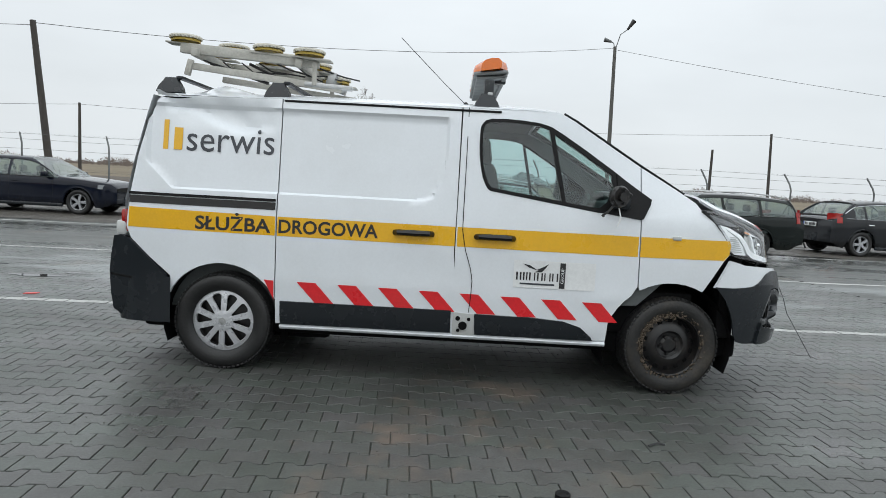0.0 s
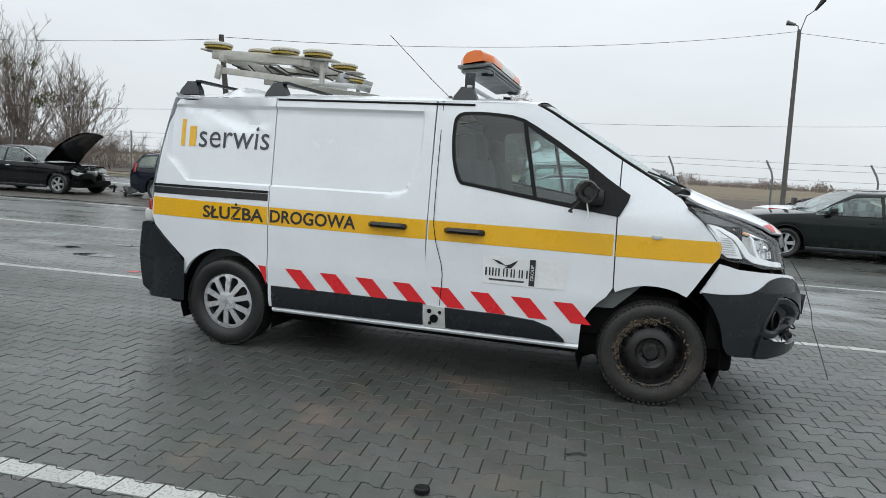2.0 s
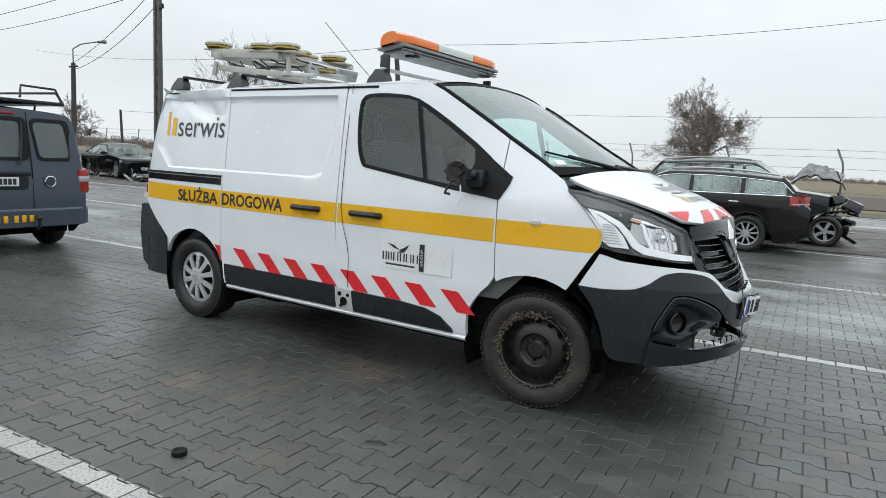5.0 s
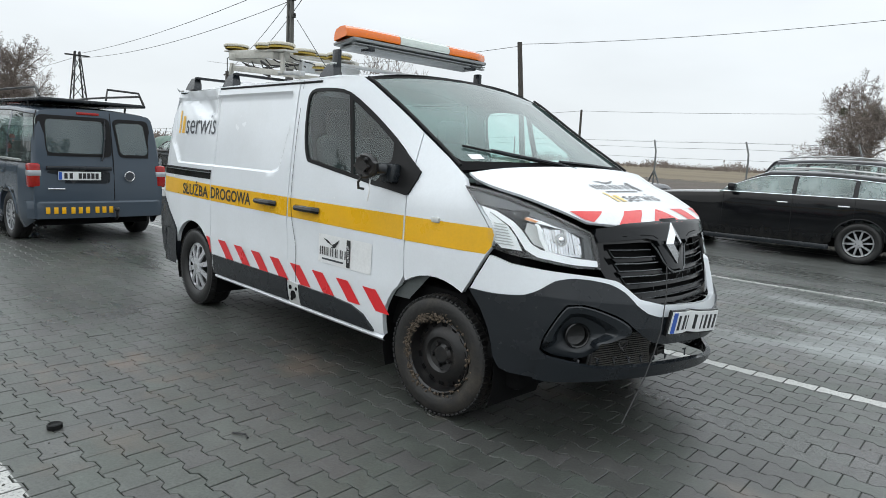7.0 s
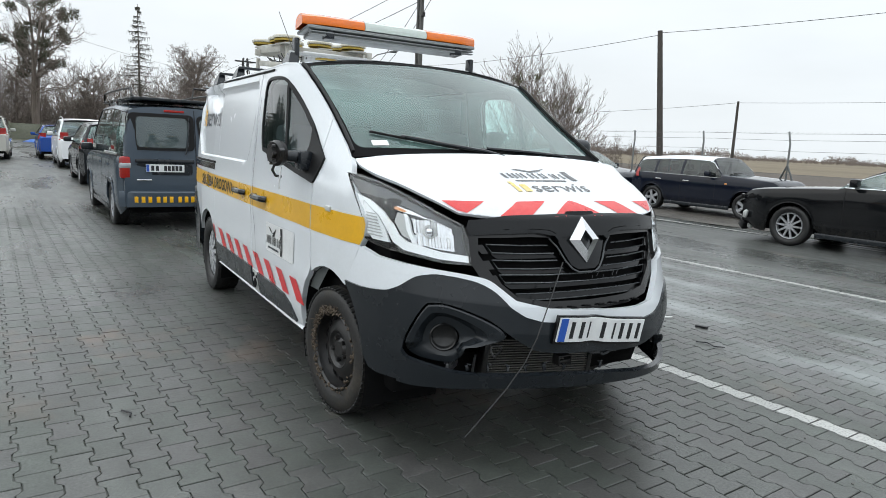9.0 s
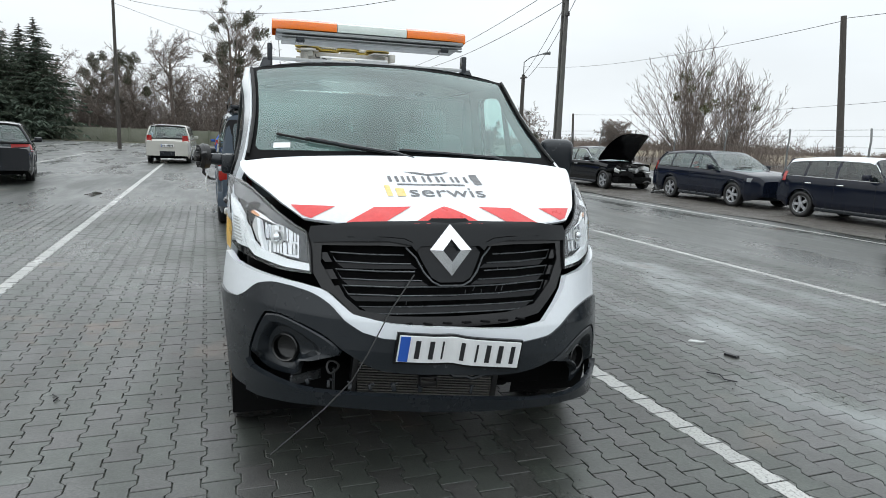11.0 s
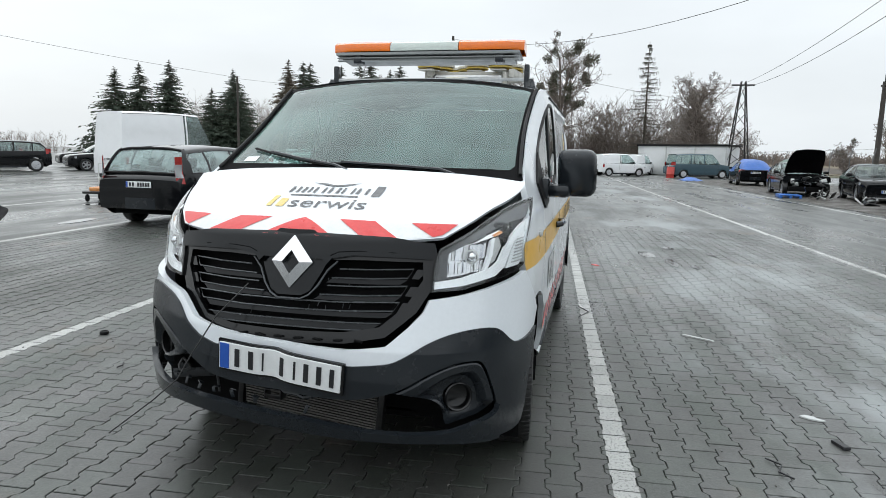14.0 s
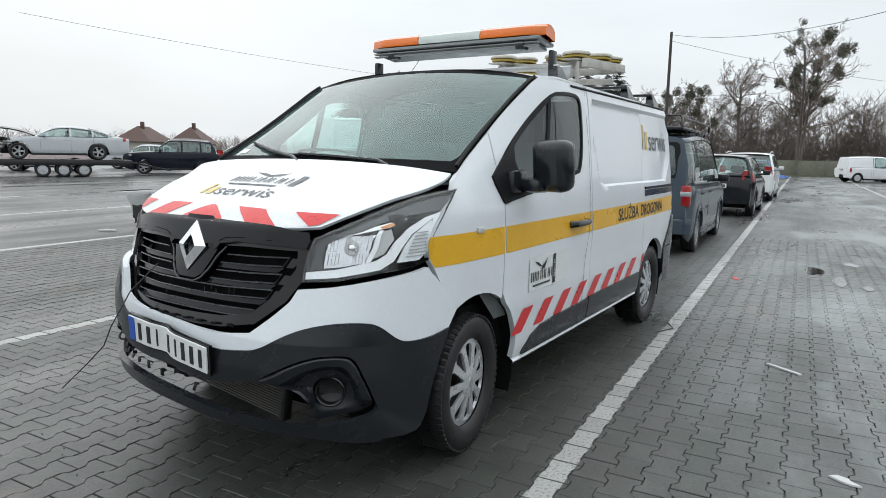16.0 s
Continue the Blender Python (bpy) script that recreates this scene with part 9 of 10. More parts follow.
for pts, lab in (([(1.5, 2.1, 0.01), (1.56, 2.16, 0.012), (1.64, 2.13, 0.01), (1.7, 2.18, 0.012)], "curled black plastic strip"), ([(1.14, -1.9, 0.01), (1.2, -1.86, 0.012), (1.24, -1.87, 0.01)], "short black twig"), ([(-1.6, 1.1, 0.01), (-1.4, 1.2, 0.012), (-1.2, 1.12, 0.01)], "black plastic strip")):
    b = bmesh.new()
    tube(b, pts, 0.005, 5)
    tagged(part("plastic_strip", b, M_INK), lab + " on the paving", "litter")
b = bmesh.new()
rnd = random.Random(77)
for k in range(420):
    x, y = rnd.uniform(-5, 5), rnd.uniform(-4.5, 4.5)
    s = rnd.uniform(0.003, 0.007)
    box(b, (x, y, gz(x, y) + s * 0.4), (s * rnd.uniform(1, 2.2), s, s * 0.8), 0, pose(0, 0, 0, rnd.uniform(-20, 20), 0, rnd.uniform(0, 180)))
tagged(part("grit", b, surface("loose_grit", (0.13, 0.125, 0.115), 0.8, wear=0.9, wear_scale=1.0, wear_col=(0.05, 0.045, 0.04))), "loose grit and crumbs on the paving", "grit", kind="stuff")

# ---- poles, wires, fence ----
M_CONC = surface("weathered_concrete_pole", (0.1, 0.098, 0.09), 0.8, grain=0.2, grain_scale=25, wear=0.5, wear_scale=2, bump=0.3, bump_d=0.005)
M_WOODPOLE = surface("tarred_wooden_pole", (0.06, 0.052, 0.045), 0.8, grain=0.3, grain_scale=20, wear=0.5, wear_scale=3, bump=0.3, bump_d=0.006, stretch=(4, 4, 0.4))
M_GALV = surface("dull_galvanised_steel", (0.13, 0.135, 0.135), 0.5, metal=0.5, grain=0.15, wear=0.4, bump=0.1)


def pole(base, topp, r0, r1, label, material=M_WOODPOLE):
    base, topp = Vector(base), Vector(topp)
    t = thing("utility_pole", Matrix.Translation(base), label, "pole", "utility poles")
    part("shaft", rod(bmesh.new(), (0, 0, -0.2), topp - base, r0, r1, 10), material, t)
    return t, topp - base


# concrete pole with a row of slots
cp = thing("utility_pole", pose(-21.7, 11.95, 0, 0, 0, 8), "grey concrete utility pole with slots and brackets", "pole", "utility poles")
b = bmesh.new()
for a, c in ((-1, 0), (1, 0)):
    vs = [[b.verts.new((a * (w + 0.05) + i * 0.05 * a, j * w2, z)) for i, j in ((-1, -1), (1, -1), (1, 1), (-1, 1))] for z, w, w2 in ((-0.2, 0.09, 0.1), (9.6, 0.04, 0.07))]
    for i in range(4):
        b.faces.new((vs[0][i], vs[0][(i + 1) % 4], vs[1][(i + 1) % 4], vs[1][i]))
    b.faces.new(vs[1])
part("shaft", b, M_CONC, cp)
for k in range(16):
    z = 0.6 + 0.58 * k
    part("web", box(bmesh.new(), (0, 0, z), (0.22 - 0.008 * k, 0.08, 0.3), 0.01), M_CONC, cp)
for z in (6.9, 7.6, 8.3):
    part("bracket", box(bmesh.new(), (0.05, 0, z), (0.5, 0.12, 0.07), 0.01), M_STEELBLK, cp)
    b = bmesh.new()
    lathe(b, [(0, 0), (0.05, 0), (0.06, 0.05), (0.04, 0.07), (0.05, 0.1), (0, 0.12)], 10, pose(0.28, 0, z + 0.04, 90, 0, 0))
    part("insulator", b, M_STEELBLK, cp)
lean, lt = pole((-18.15, 24.1, 0), (-18.75, 23.75, 7.4), 0.17, 0.12, "dark leaning wooden pole")
lampp, lp = pole((10.6, 40.0, 0), (10.4, 40.0, 11.0), 0.16, 0.11, "tall pole with two street lamps", M_CONC)
for s, q, e in ((1, (0.75, 0, 1.15), (1.15, 0, 1.75)), (-1, (-0.25, 0, 0.3), (-0.75, 0, 0.42))):
    b = bmesh.new()
    tube(b, [lp + Vector((0, 0, -0.3)), lp + Vector((q[0] * 0.4, 0, q[2] * 0.7)), lp + Vector(q)], 0.03, 6)
    part("lamp_arm", b, M_GALV, lampp)
    part("lamp_head", rod(bmesh.new(), lp + Vector(q), lp + Vector(e), 0.07, 0.16, 10), M_STEELBLK if s > 0 else M_GALV, lampp)
P2, p2 = pole((-37.3, 16.6, 0), (-37.0, 16.5, 6.0), 0.17, 0.12, "wooden pole with a curved street-lamp arm")
b = bmesh.new()
tube(b, [p2 + Vector((0, 0, -0.4)), p2 + Vector((0, 0, 0.8)), p2 + Vector((0.3, 0.3, 1.1)), p2 + Vector((1.0, 0.9, 1.3))], 0.035, 6)
part("lamp_arm", b, M_GALV, P2)
part("lamp_head", rod(bmesh.new(), p2 + Vector((1.0, 0.9, 1.3)), p2 + Vector((1.4, 1.2, 1.32)), 0.06, 0.11, 8), M_GALV, P2)
part("cross_arm", box(bmesh.new(), p2 + Vector((0, 0, -0.2)), (0.9, 0.1, 0.1), 0.02), M_WOODPOLE, P2)
for base, topp in (((25.9, 48.8, 0), (25.7, 48.9, 6.6)), ((-27.4, 42.4, 0), (-27.4, 42.4, 5.6)), ((-48.8, 26.5, 0), (-48.8, 26.3, 4.2)), ((20.5, 47.5, 0), (20.5, 47.5, 5.0)), ((-44.3, -9.8, 0), (-44.2, -9.8, 10.2)), ((-52.5, -32.6, 0), (-52.5, -32.6, 8.4))):
    pole(base, topp, 0.13, 0.09, "thin wooden utility pole")
# lattice mast
lm = thing("lattice_mast", pose(-55.0, 12.6, 0), "steel lattice mast with cross struts", "mast")
legs = [(-1, -1), (1, -1), (1, 1), (-1, 1)]
for a, c in legs:
    part("leg", rod(bmesh.new(), (a * 0.85, c * 0.85, 0), (a * 0.16, c * 0.16, 8.0), 0.07, 0.05, 6), M_STEELBLK, lm)
for k in range(7):
    z0, z1 = 1.1 * k, 1.1 * (k + 1)
    w0, w1 = 0.85 - 0.086 * z0, 0.85 - 0.086 * z1
    for (a, c), (e, f) in zip(legs, legs[1:] + legs[:1]):
        part("strut", rod(bmesh.new(), (a * w0, c * w0, z0), (e * w1, f * w1, z1), 0.028, seg=5), M_STEELBLK, lm)
part("cross_arm", box(bmesh.new(), (0, 0, 7.7), (0.12, 1.8, 0.12), 0.02), M_STEELBLK, lm)


def wire(a, c, sag, label="overhead wire", r=0.014):
    b = bmesh.new()
    a, c = Vector(a), Vector(c)
    tube(b, [a.lerp(c, t) - Vector((0, 0, sag * 4 * t * (1 - t))) for t in lin(0, 1, 18)], r, 4)
    tagged(part("overhead_wire", b, M_WIRE), "thin dark overhead wire", "wire", "overhead wires")


wire((-18.75, 23.75, 7.3), (10.4, 40.0, 10.9), 0.7)
wire((10.4, 40.0, 10.8), (70, 50.0, 8.5), 0.9)
wire((-18.75, 23.75, 7.2), (-70, 30, 10.5), 0.8)
wire((25.7, 48.9, 6.5), (-27.4, 42.4, 5.5), 0.6)
wire((25.7, 48.9, 6.4), (80, 50, 4.5), 0.3)
wire((-21.3, 12.3, 8.4), (-37.0, 16.5, 6.0), 0.3)
wire((-21.3, 12.3, 7.7), (-37.0, 16.5, 5.6), 0.5)
wire((-21.3, 12.3, 8.6), (-55.0, 12.6, 7.8), 0.4)
wire((-21.3, 12.3, 7.8), (-55.0, 12.6, 7.5), 0.6)
wire((-21.3, 12.3, 9.4), (-44.2, -9.8, 10.0), 1.7)
wire((-52.5, -32.6, 8.3), (-20, -49, 10.8), 0.3)
wire((-52.5, -32.6, 8.2), (-75, -6, 8.5), 0.5)
wire((-44.2, -9.8, 9.6), (-64, 12, 7.0), 0.6)
wire((-55, 12.6, 7.6), (-120, 10, 8.0), 0.8)
wire((-48.8, 26.3, 4.1), (-27.4, 42.4, 5.5), 0.4)

# barbed-wire fence along the verge
FXS = [-46.56 + 2.45 * k for k in range(31)]


def fence_y(x):
    return 13.5 + 0.03 * x


fence = thing("fence", pose(0, 0, 0), "steel fence posts with angled tops and barbed wire", "fence")
for k, x in enumerate(FXS):
    y = fence_y(x)
    b = bmesh.new()
    tube(b, [(x, y, -0.1), (x, y, 1.66), (x - 0.03, y + 0.05, 1.82), (x - 0.16, y + 0.16, 2.12)], 0.024, 6)
    part("post", b, M_GALV, fence)
    if k % 6 == 5:
        part("brace", rod(bmesh.new(), (x - 0.6, y, 0), (x, y, 1.3), 0.025, seg=6), M_GALV, fence)
        part("brace", rod(bmesh.new(), (x + 0.6, y, 0), (x, y, 1.3), 0.025, seg=6), M_GALV, fence)
for dz, dx, dy in ((1.66, 0, 0), (1.1, 0, 0), (0.55, 0, 0), (1.93, -0.08, 0.09), (2.09, -0.145, 0.15)):
    b = bmesh.new()
    tube(b, [(x + dx, fence_y(x) + dy, dz - 0.02 * (k % 2)) for k, x in enumerate(FXS)], 0.005, 4)
    if dz > 2:
        for k in range(520):
            x = -47 + 0.14 * k
            rod(b, (x + dx, fence_y(x) + dy - 0.02, dz - 0.015), (x + dx + 0.02, fence_y(x) + dy + 0.02, dz + 0.025), 0.003, seg=3, caps=False)
    part("wire_strand", b, M_GALV, fence)
# ---- trees ----
M_BARK = surface("grey_brown_bark", (0.085, 0.072, 0.06), 0.9, grain=0.3, grain_scale=12, wear=0.5, wear_scale=2, bump=0.0)
M_TWIG = surface("brown_twigs", (0.185, 0.152, 0.132), 0.95, grain=0.2, wear=0.5, wear_scale=0.6, wear_col=(0.1, 0.08, 0.068), bump=0.0)
M_MISTLE = surface("mistletoe_leaves", (0.085, 0.09, 0.03), 0.8, grain=0.3, grain_scale=6, wear=0.6, wear_scale=2, wear_col=(0.05, 0.06, 0.025), bump=0.0)
M_DARKMIS = surface("dark_mistletoe", (0.08, 0.082, 0.052), 0.85, grain=0.3, grain_scale=6, wear=0.6, wear_scale=2, bump=0.0)
M_NEEDLE = surface("dark_spruce_needles", (0.05, 0.072, 0.05), 0.85, grain=0.4, grain_scale=3, wear=0.6, wear_scale=0.5, wear_col=(0.085, 0.1, 0.06), bump=0.0)
M_BROWNNEEDLE = surface("dying_spruce_needles", (0.15, 0.115, 0.08), 0.9, grain=0.4, grain_scale=3, wear=0.7, wear_scale=0.4, wear_col=(0.07, 0.085, 0.055), bump=0.0)


def raw_mesh(name, verts, faces, material, flat=True):
    me = bpy.data.meshes.new(name)
    me.from_pydata(verts, [], faces)
    me.materials.append(material)
    if not flat:
        me.shade_smooth()
    return me


def segment(vs, fs, a, c, r0, r1, n=3):
    d = (c - a).normalized()
    u = d.orthogonal().normalized()
    w = d.cross(u)
    k0 = len(vs)
    for p, r in ((a, r0), (c, r1)):
        for k in range(n):
            t = 2 * math.pi * k / n
            vs.append(tuple(p + (u * math.cos(t) + w * math.sin(t)) * r))
    for k in range(n):
        fs.append((k0 + k, k0 + (k + 1) % n, k0 + n + (k + 1) % n, k0 + n + k))


def grow(rn, vs, fs, tips, p, d, length, r, level, top, minr, up, reach):
    """One limb with its side shoots; reach gives each order's share of its parent's length."""
    n = (8, 6, 5, 4, 3, 2)[min(5, level)]
    for k in range(n):
        wob = 0.06 if level == 0 else 0.17
        d = (d + Vector((rn.gauss(0, wob), rn.gauss(0, wob), rn.gauss(0, wob) + up))).normalized()
        q = p + d * length / n
        r1 = max(minr, r * (1 - 0.75 / n))
        segment(vs, fs, p, q, r, r1, 6 if level == 0 else 4 if level == 1 else 3)
        p, r = q, r1
        f = (k + 1) / n
        if level < top and (level > 0 or f > 0.3):
            for _ in range(3 if level == 0 else 2):
                a = rn.uniform(0, 2 * math.pi)
                o = d.orthogonal().normalized()
                side = o * math.cos(a) + d.cross(o) * math.sin(a)
                lean = rn.uniform(0.55, 0.95)
                nd = (d * (1 - lean * 0.62) + side * lean).normalized()
                grow(rn, vs, fs, tips, p, nd, length * reach * rn.uniform(0.6, 1.1) * (1.15 - 0.55 * f if level else 0.75 + 0.5 * math.sin(f * 2.6)), max(minr, r * 0.55), level + 1, top, minr, up, reach)
    tips.append(p)


def bare_tree(seed, height, top=4, stems=1, minr=0.012, trunk=0.8, reach=0.5, up=0.03):
    """Trunk, twigs and the tips' places of a leafless tree."""
    rn = random.Random(seed)
    vs, fs, tips = [], [], []
    for s in range(stems):
        d = Vector((rn.gauss(0, 0.16), rn.gauss(0, 0.16), 1)).normalized() if stems > 1 else Vector((rn.gauss(0, 0.04), rn.gauss(0, 0.04), 1)).normalized()
        grow(rn, vs, fs, tips, Vector((rn.gauss(0, 0.25), rn.gauss(0, 0.25), -0.1)) if stems > 1 else Vector((0, 0, -0.1)), d, height * trunk * rn.uniform(0.85, 1.0), height * 0.021 / (stems ** 0.4), 0, top, minr, up, reach)
    zmax = max(v[2] for v in vs)
    k = height / zmax
    vs = [(x * k, y * k, z * k) for x, y, z in vs]
    return vs, fs, [t * k for t in tips]


def clump(rn, vs, fs, c, r, n):
    for _ in range(n):
        d = Vector((rn.gauss(0, 1), rn.gauss(0, 1), rn.gauss(0, 1))).normalized() * r * rn.random() ** 0.4
        p = c + d
        k0 = len(vs)
        for j in range(3):
            vs.append(tuple(p + Vector((rn.gauss(0, 1), rn.gauss(0, 1), rn.gauss(0, 1))) * r * 0.13))
        fs.append((k0, k0 + 1, k0 + 2))


def tree_thing(m, meshes, label, group="trees"):
    t = thing("tree", m, label, "tree", group)
    for nm, me in meshes:
        sub(nm, me, t)
    return t


def bare_meshes(seed, height, mist=0, mat=M_MISTLE, rmin=0.3, rmax=0.6, **kw):
    vs, fs, tips = bare_tree(seed, height, **kw)
    out = [("trunk", raw_mesh("trunk", vs, fs, M_TWIG))]
    if mist:
        rn = random.Random(seed + 50)
        cv, cf = [], []
        tall = [t for t in tips if t.z > height * 0.42]
        for c in rn.sample(tall, min(mist, len(tall))):
            clump(rn, cv, cf, c, rn.uniform(rmin, rmax), 260)
        out.append(("crown", raw_mesh("crown", cv, cf, mat)))
    return out


def spruce_meshes(seed, height, needle, density=1.0, width=0.2, droop=0.35):
    rn = random.Random(seed)
    tv, tf = [], []
    segment(tv, tf, Vector((0, 0, -0.1)), Vector((0, 0, height)), height * 0.014, 0.02, 7)
    nv, nf = [], []
    z = height * 0.06
    while z < height * 0.99:
        t = z / height
        reach = height * width * (1 - t) ** 0.92 * rn.uniform(0.8, 1.12) + 0.1
        for k in range(rn.randint(7, 10)):
            a = rn.uniform(0, 2 * math.pi)
            L = reach * rn.uniform(0.62, 1.15)
            p = Vector((0, 0, z + rn.uniform(-0.15, 0.15)))
            dirh = Vector((math.cos(a), math.sin(a), 0))
            prev = p
            for j in range(1, 6):
                f = j / 5
                q = p + dirh * L * f + Vector((0, 0, -droop * L * f * f + 0.14 * L * f))
                segment(tv, tf, prev, q, 0.035 * (1 - f) + 0.008, 0.03 * (1 - f) + 0.006, 3)
                if rn.random() < density:
                    for _ in range(3):
                        side = Vector((-dirh.y, dirh.x, 0)) * rn.choice((-1, 1))
                        w = L * 0.24 * (1.25 - f) + 0.22 * (1 - t) + 0.03
                        b0 = prev.lerp(q, rn.random())
                        e = b0 + dirh * w * rn.uniform(0.3, 1.0) + side * w * rn.uniform(0.3, 1.0) + Vector((0, 0, -w * rn.uniform(0.1, 0.7)))
                        k0, q_ = len(nv), 1.1 - t
                        nv.extend([tuple(b0 + Vector((0, 0, 0.08 * q_))), tuple(b0 + side * 0.1 * q_ + Vector((0, 0, -0.14 * q_))), tuple(e), tuple(b0.lerp(e, 0.5) + Vector((rn.gauss(0, 0.12), rn.gauss(0, 0.12), 0.1)) * q_)])
                        nf.extend([(k0, k0 + 1, k0 + 2), (k0, k0 + 2, k0 + 3)])
                prev = q
        z += height * 0.017 * rn.uniform(0.7, 1.3) / max(0.5, density)
    return [("trunk", raw_mesh("trunk", tv, tf, M_BARK)), ("crown", raw_mesh("crown", nv, nf, needle))]


def at_ground(x, y, rz=0, s=1.0):
    return pose(x, y, 0.0, 0, 0, rz) @ Matrix.Scale(s, 4)


SP = [spruce_meshes(1, 12.0, M_NEEDLE, 1.0, 0.5, 0.2), spruce_meshes(2, 12.0, M_NEEDLE, 1.0, 0.44, 0.25), spruce_meshes(3, 12.0, M_BROWNNEEDLE, 0.85, 0.45, 0.2), spruce_meshes(4, 12.0, M_NEEDLE, 1.0, 0.52, 0.15)]
for i, (x, y, h, k) in enumerate(((-59.8, -37.3, 9.4, 0), (-62.4, -32.2, 11.4, 2), (-63.6, -30.2, 11.2, 1), (-64.7, -27.0, 11.0, 1), (-66.0, -25.3, 11.4, 3), (-65.7, -24.0, 11.9, 0), (-66.9, -20.9, 11.4, 3), (-68.6, -22.6, 11.0, 0), (-58.8, -39.4, 8.0, 3), (-60.8, -53.0, 10.6, 0), (-62.4, -51.0, 11.3, 1), (-64.3, -48.4, 11.8, 0), (-68.2, -42.4, 11.2, 3), (-64.2, -33.0, 10.4, 2), (-72, -35, 12.5, 1))):
    tree_thing(at_ground(x, y, 57 * i, h / 12.0), SP[k], "browning spruce with drooping branches" if k == 2 else "dark green spruce at the wood's edge", "spruces behind the yard")


def sparse_conifer(seed, height):
    """A half-bare conifer: level whorls of thin limbs, fringed with short hanging twigs."""
    rn = random.Random(seed)
    tv, tf, nv, nf = [], [], [], []
    segment(tv, tf, Vector((0, 0, -0.1)), Vector((0.1, 0, height)), height * 0.013, 0.02, 7)
    z = height * 0.14
    while z < height * 0.985:
        t = z / height
        for k in range(rn.randint(4, 6)):
            a, L = rn.uniform(0, 6.283), height * 0.235 * (1 - t) ** 0.8 * rn.uniform(0.6, 1.1) + 0.15
            out, prev = Vector((math.cos(a), math.sin(a), 0)), Vector((0, 0, z))
            for j in range(1, 8):
                f = j / 7
                q = Vector((0, 0, z)) + out * L * f + Vector((0, 0, -0.22 * L * f + 0.2 * L * f ** 3))
                segment(tv, tf, prev, q, 0.035 * (1 - f) + 0.012, 0.03 * (1 - f) + 0.01, 3)
                for _ in range(3):
                    b0 = prev.lerp(q, rn.random())
                    side = Vector((-out.y, out.x, 0)) * rn.choice((-1, 1)) * rn.uniform(0.1, 1) + out * rn.uniform(0, 0.8)
                    e = b0 + side * L * 0.13 * (1.3 - f) + Vector((0, 0, -rn.uniform(0.1, 0.42)))
                    segment(nv, nf, b0, e, 0.012, 0.006, 3)
                prev = q
        z += height * 0.03 * rn.uniform(0.75, 1.25)
    return [("trunk", raw_mesh("trunk", tv, tf, M_BARK)), ("crown", raw_mesh("crown", nv, nf, M_SPARSE))]


M_SPARSE = surface("sparse_brown_needles", (0.075, 0.072, 0.055), 0.9, grain=0.3, wear=0.5, wear_scale=0.5, bump=0.0)
tree_thing(at_ground(-75.2, 6.2, 0, 1.0), sparse_conifer(9, 14.6), "tall half-bare conifer with sparse branches")
MIST = bare_meshes(11, 15.8, mist=52, mat=M_DARKMIS, rmin=0.3, rmax=0.66, top=3, stems=3, trunk=0.85, reach=0.34, minr=0.009, up=0.06)
tree_thing(at_ground(-75.5, -3.4, 0), MIST, "tall bare tree full of mistletoe balls")
RB = [bare_meshes(21, 12.0, top=4, minr=0.007, reach=0.44), bare_meshes(22, 11.0, top=4, minr=0.007, reach=0.46), bare_meshes(23, 10.0, top=3, stems=3, minr=0.009, reach=0.4), bare_meshes(24, 9.0, mist=24, mat=M_DARKMIS, rmin=0.25, rmax=0.5, top=3, stems=2, minr=0.009, reach=0.4)]
for i, (x, y, h, k) in enumerate(((-79.9, -10.4, 13.2, 0), (-79.0, -14.6, 11.4, 3), (-70.0, 11.2, 11.0, 1), (-73.0, 11.0, 10.6, 0), (-77, -18.5, 10.5, 3), (-76, -22, 10.0, 1), (-72, -26, 11, 0), (-74, -29, 9.5, 1), (-78, 2.0, 8.5, 1), (-76, 14, 9, 2), (-62, 14.5, 5.0, 2), (-84, -6, 9, 2))):
    tree_thing(at_ground(x, y, 71 * i, h / (12.0, 11.0, 10.0, 9.0)[k]), RB[k], "bare tree with dark mistletoe clumps" if k == 3 else "bare winter tree with fine twigs", "bare trees at the yard's edge")


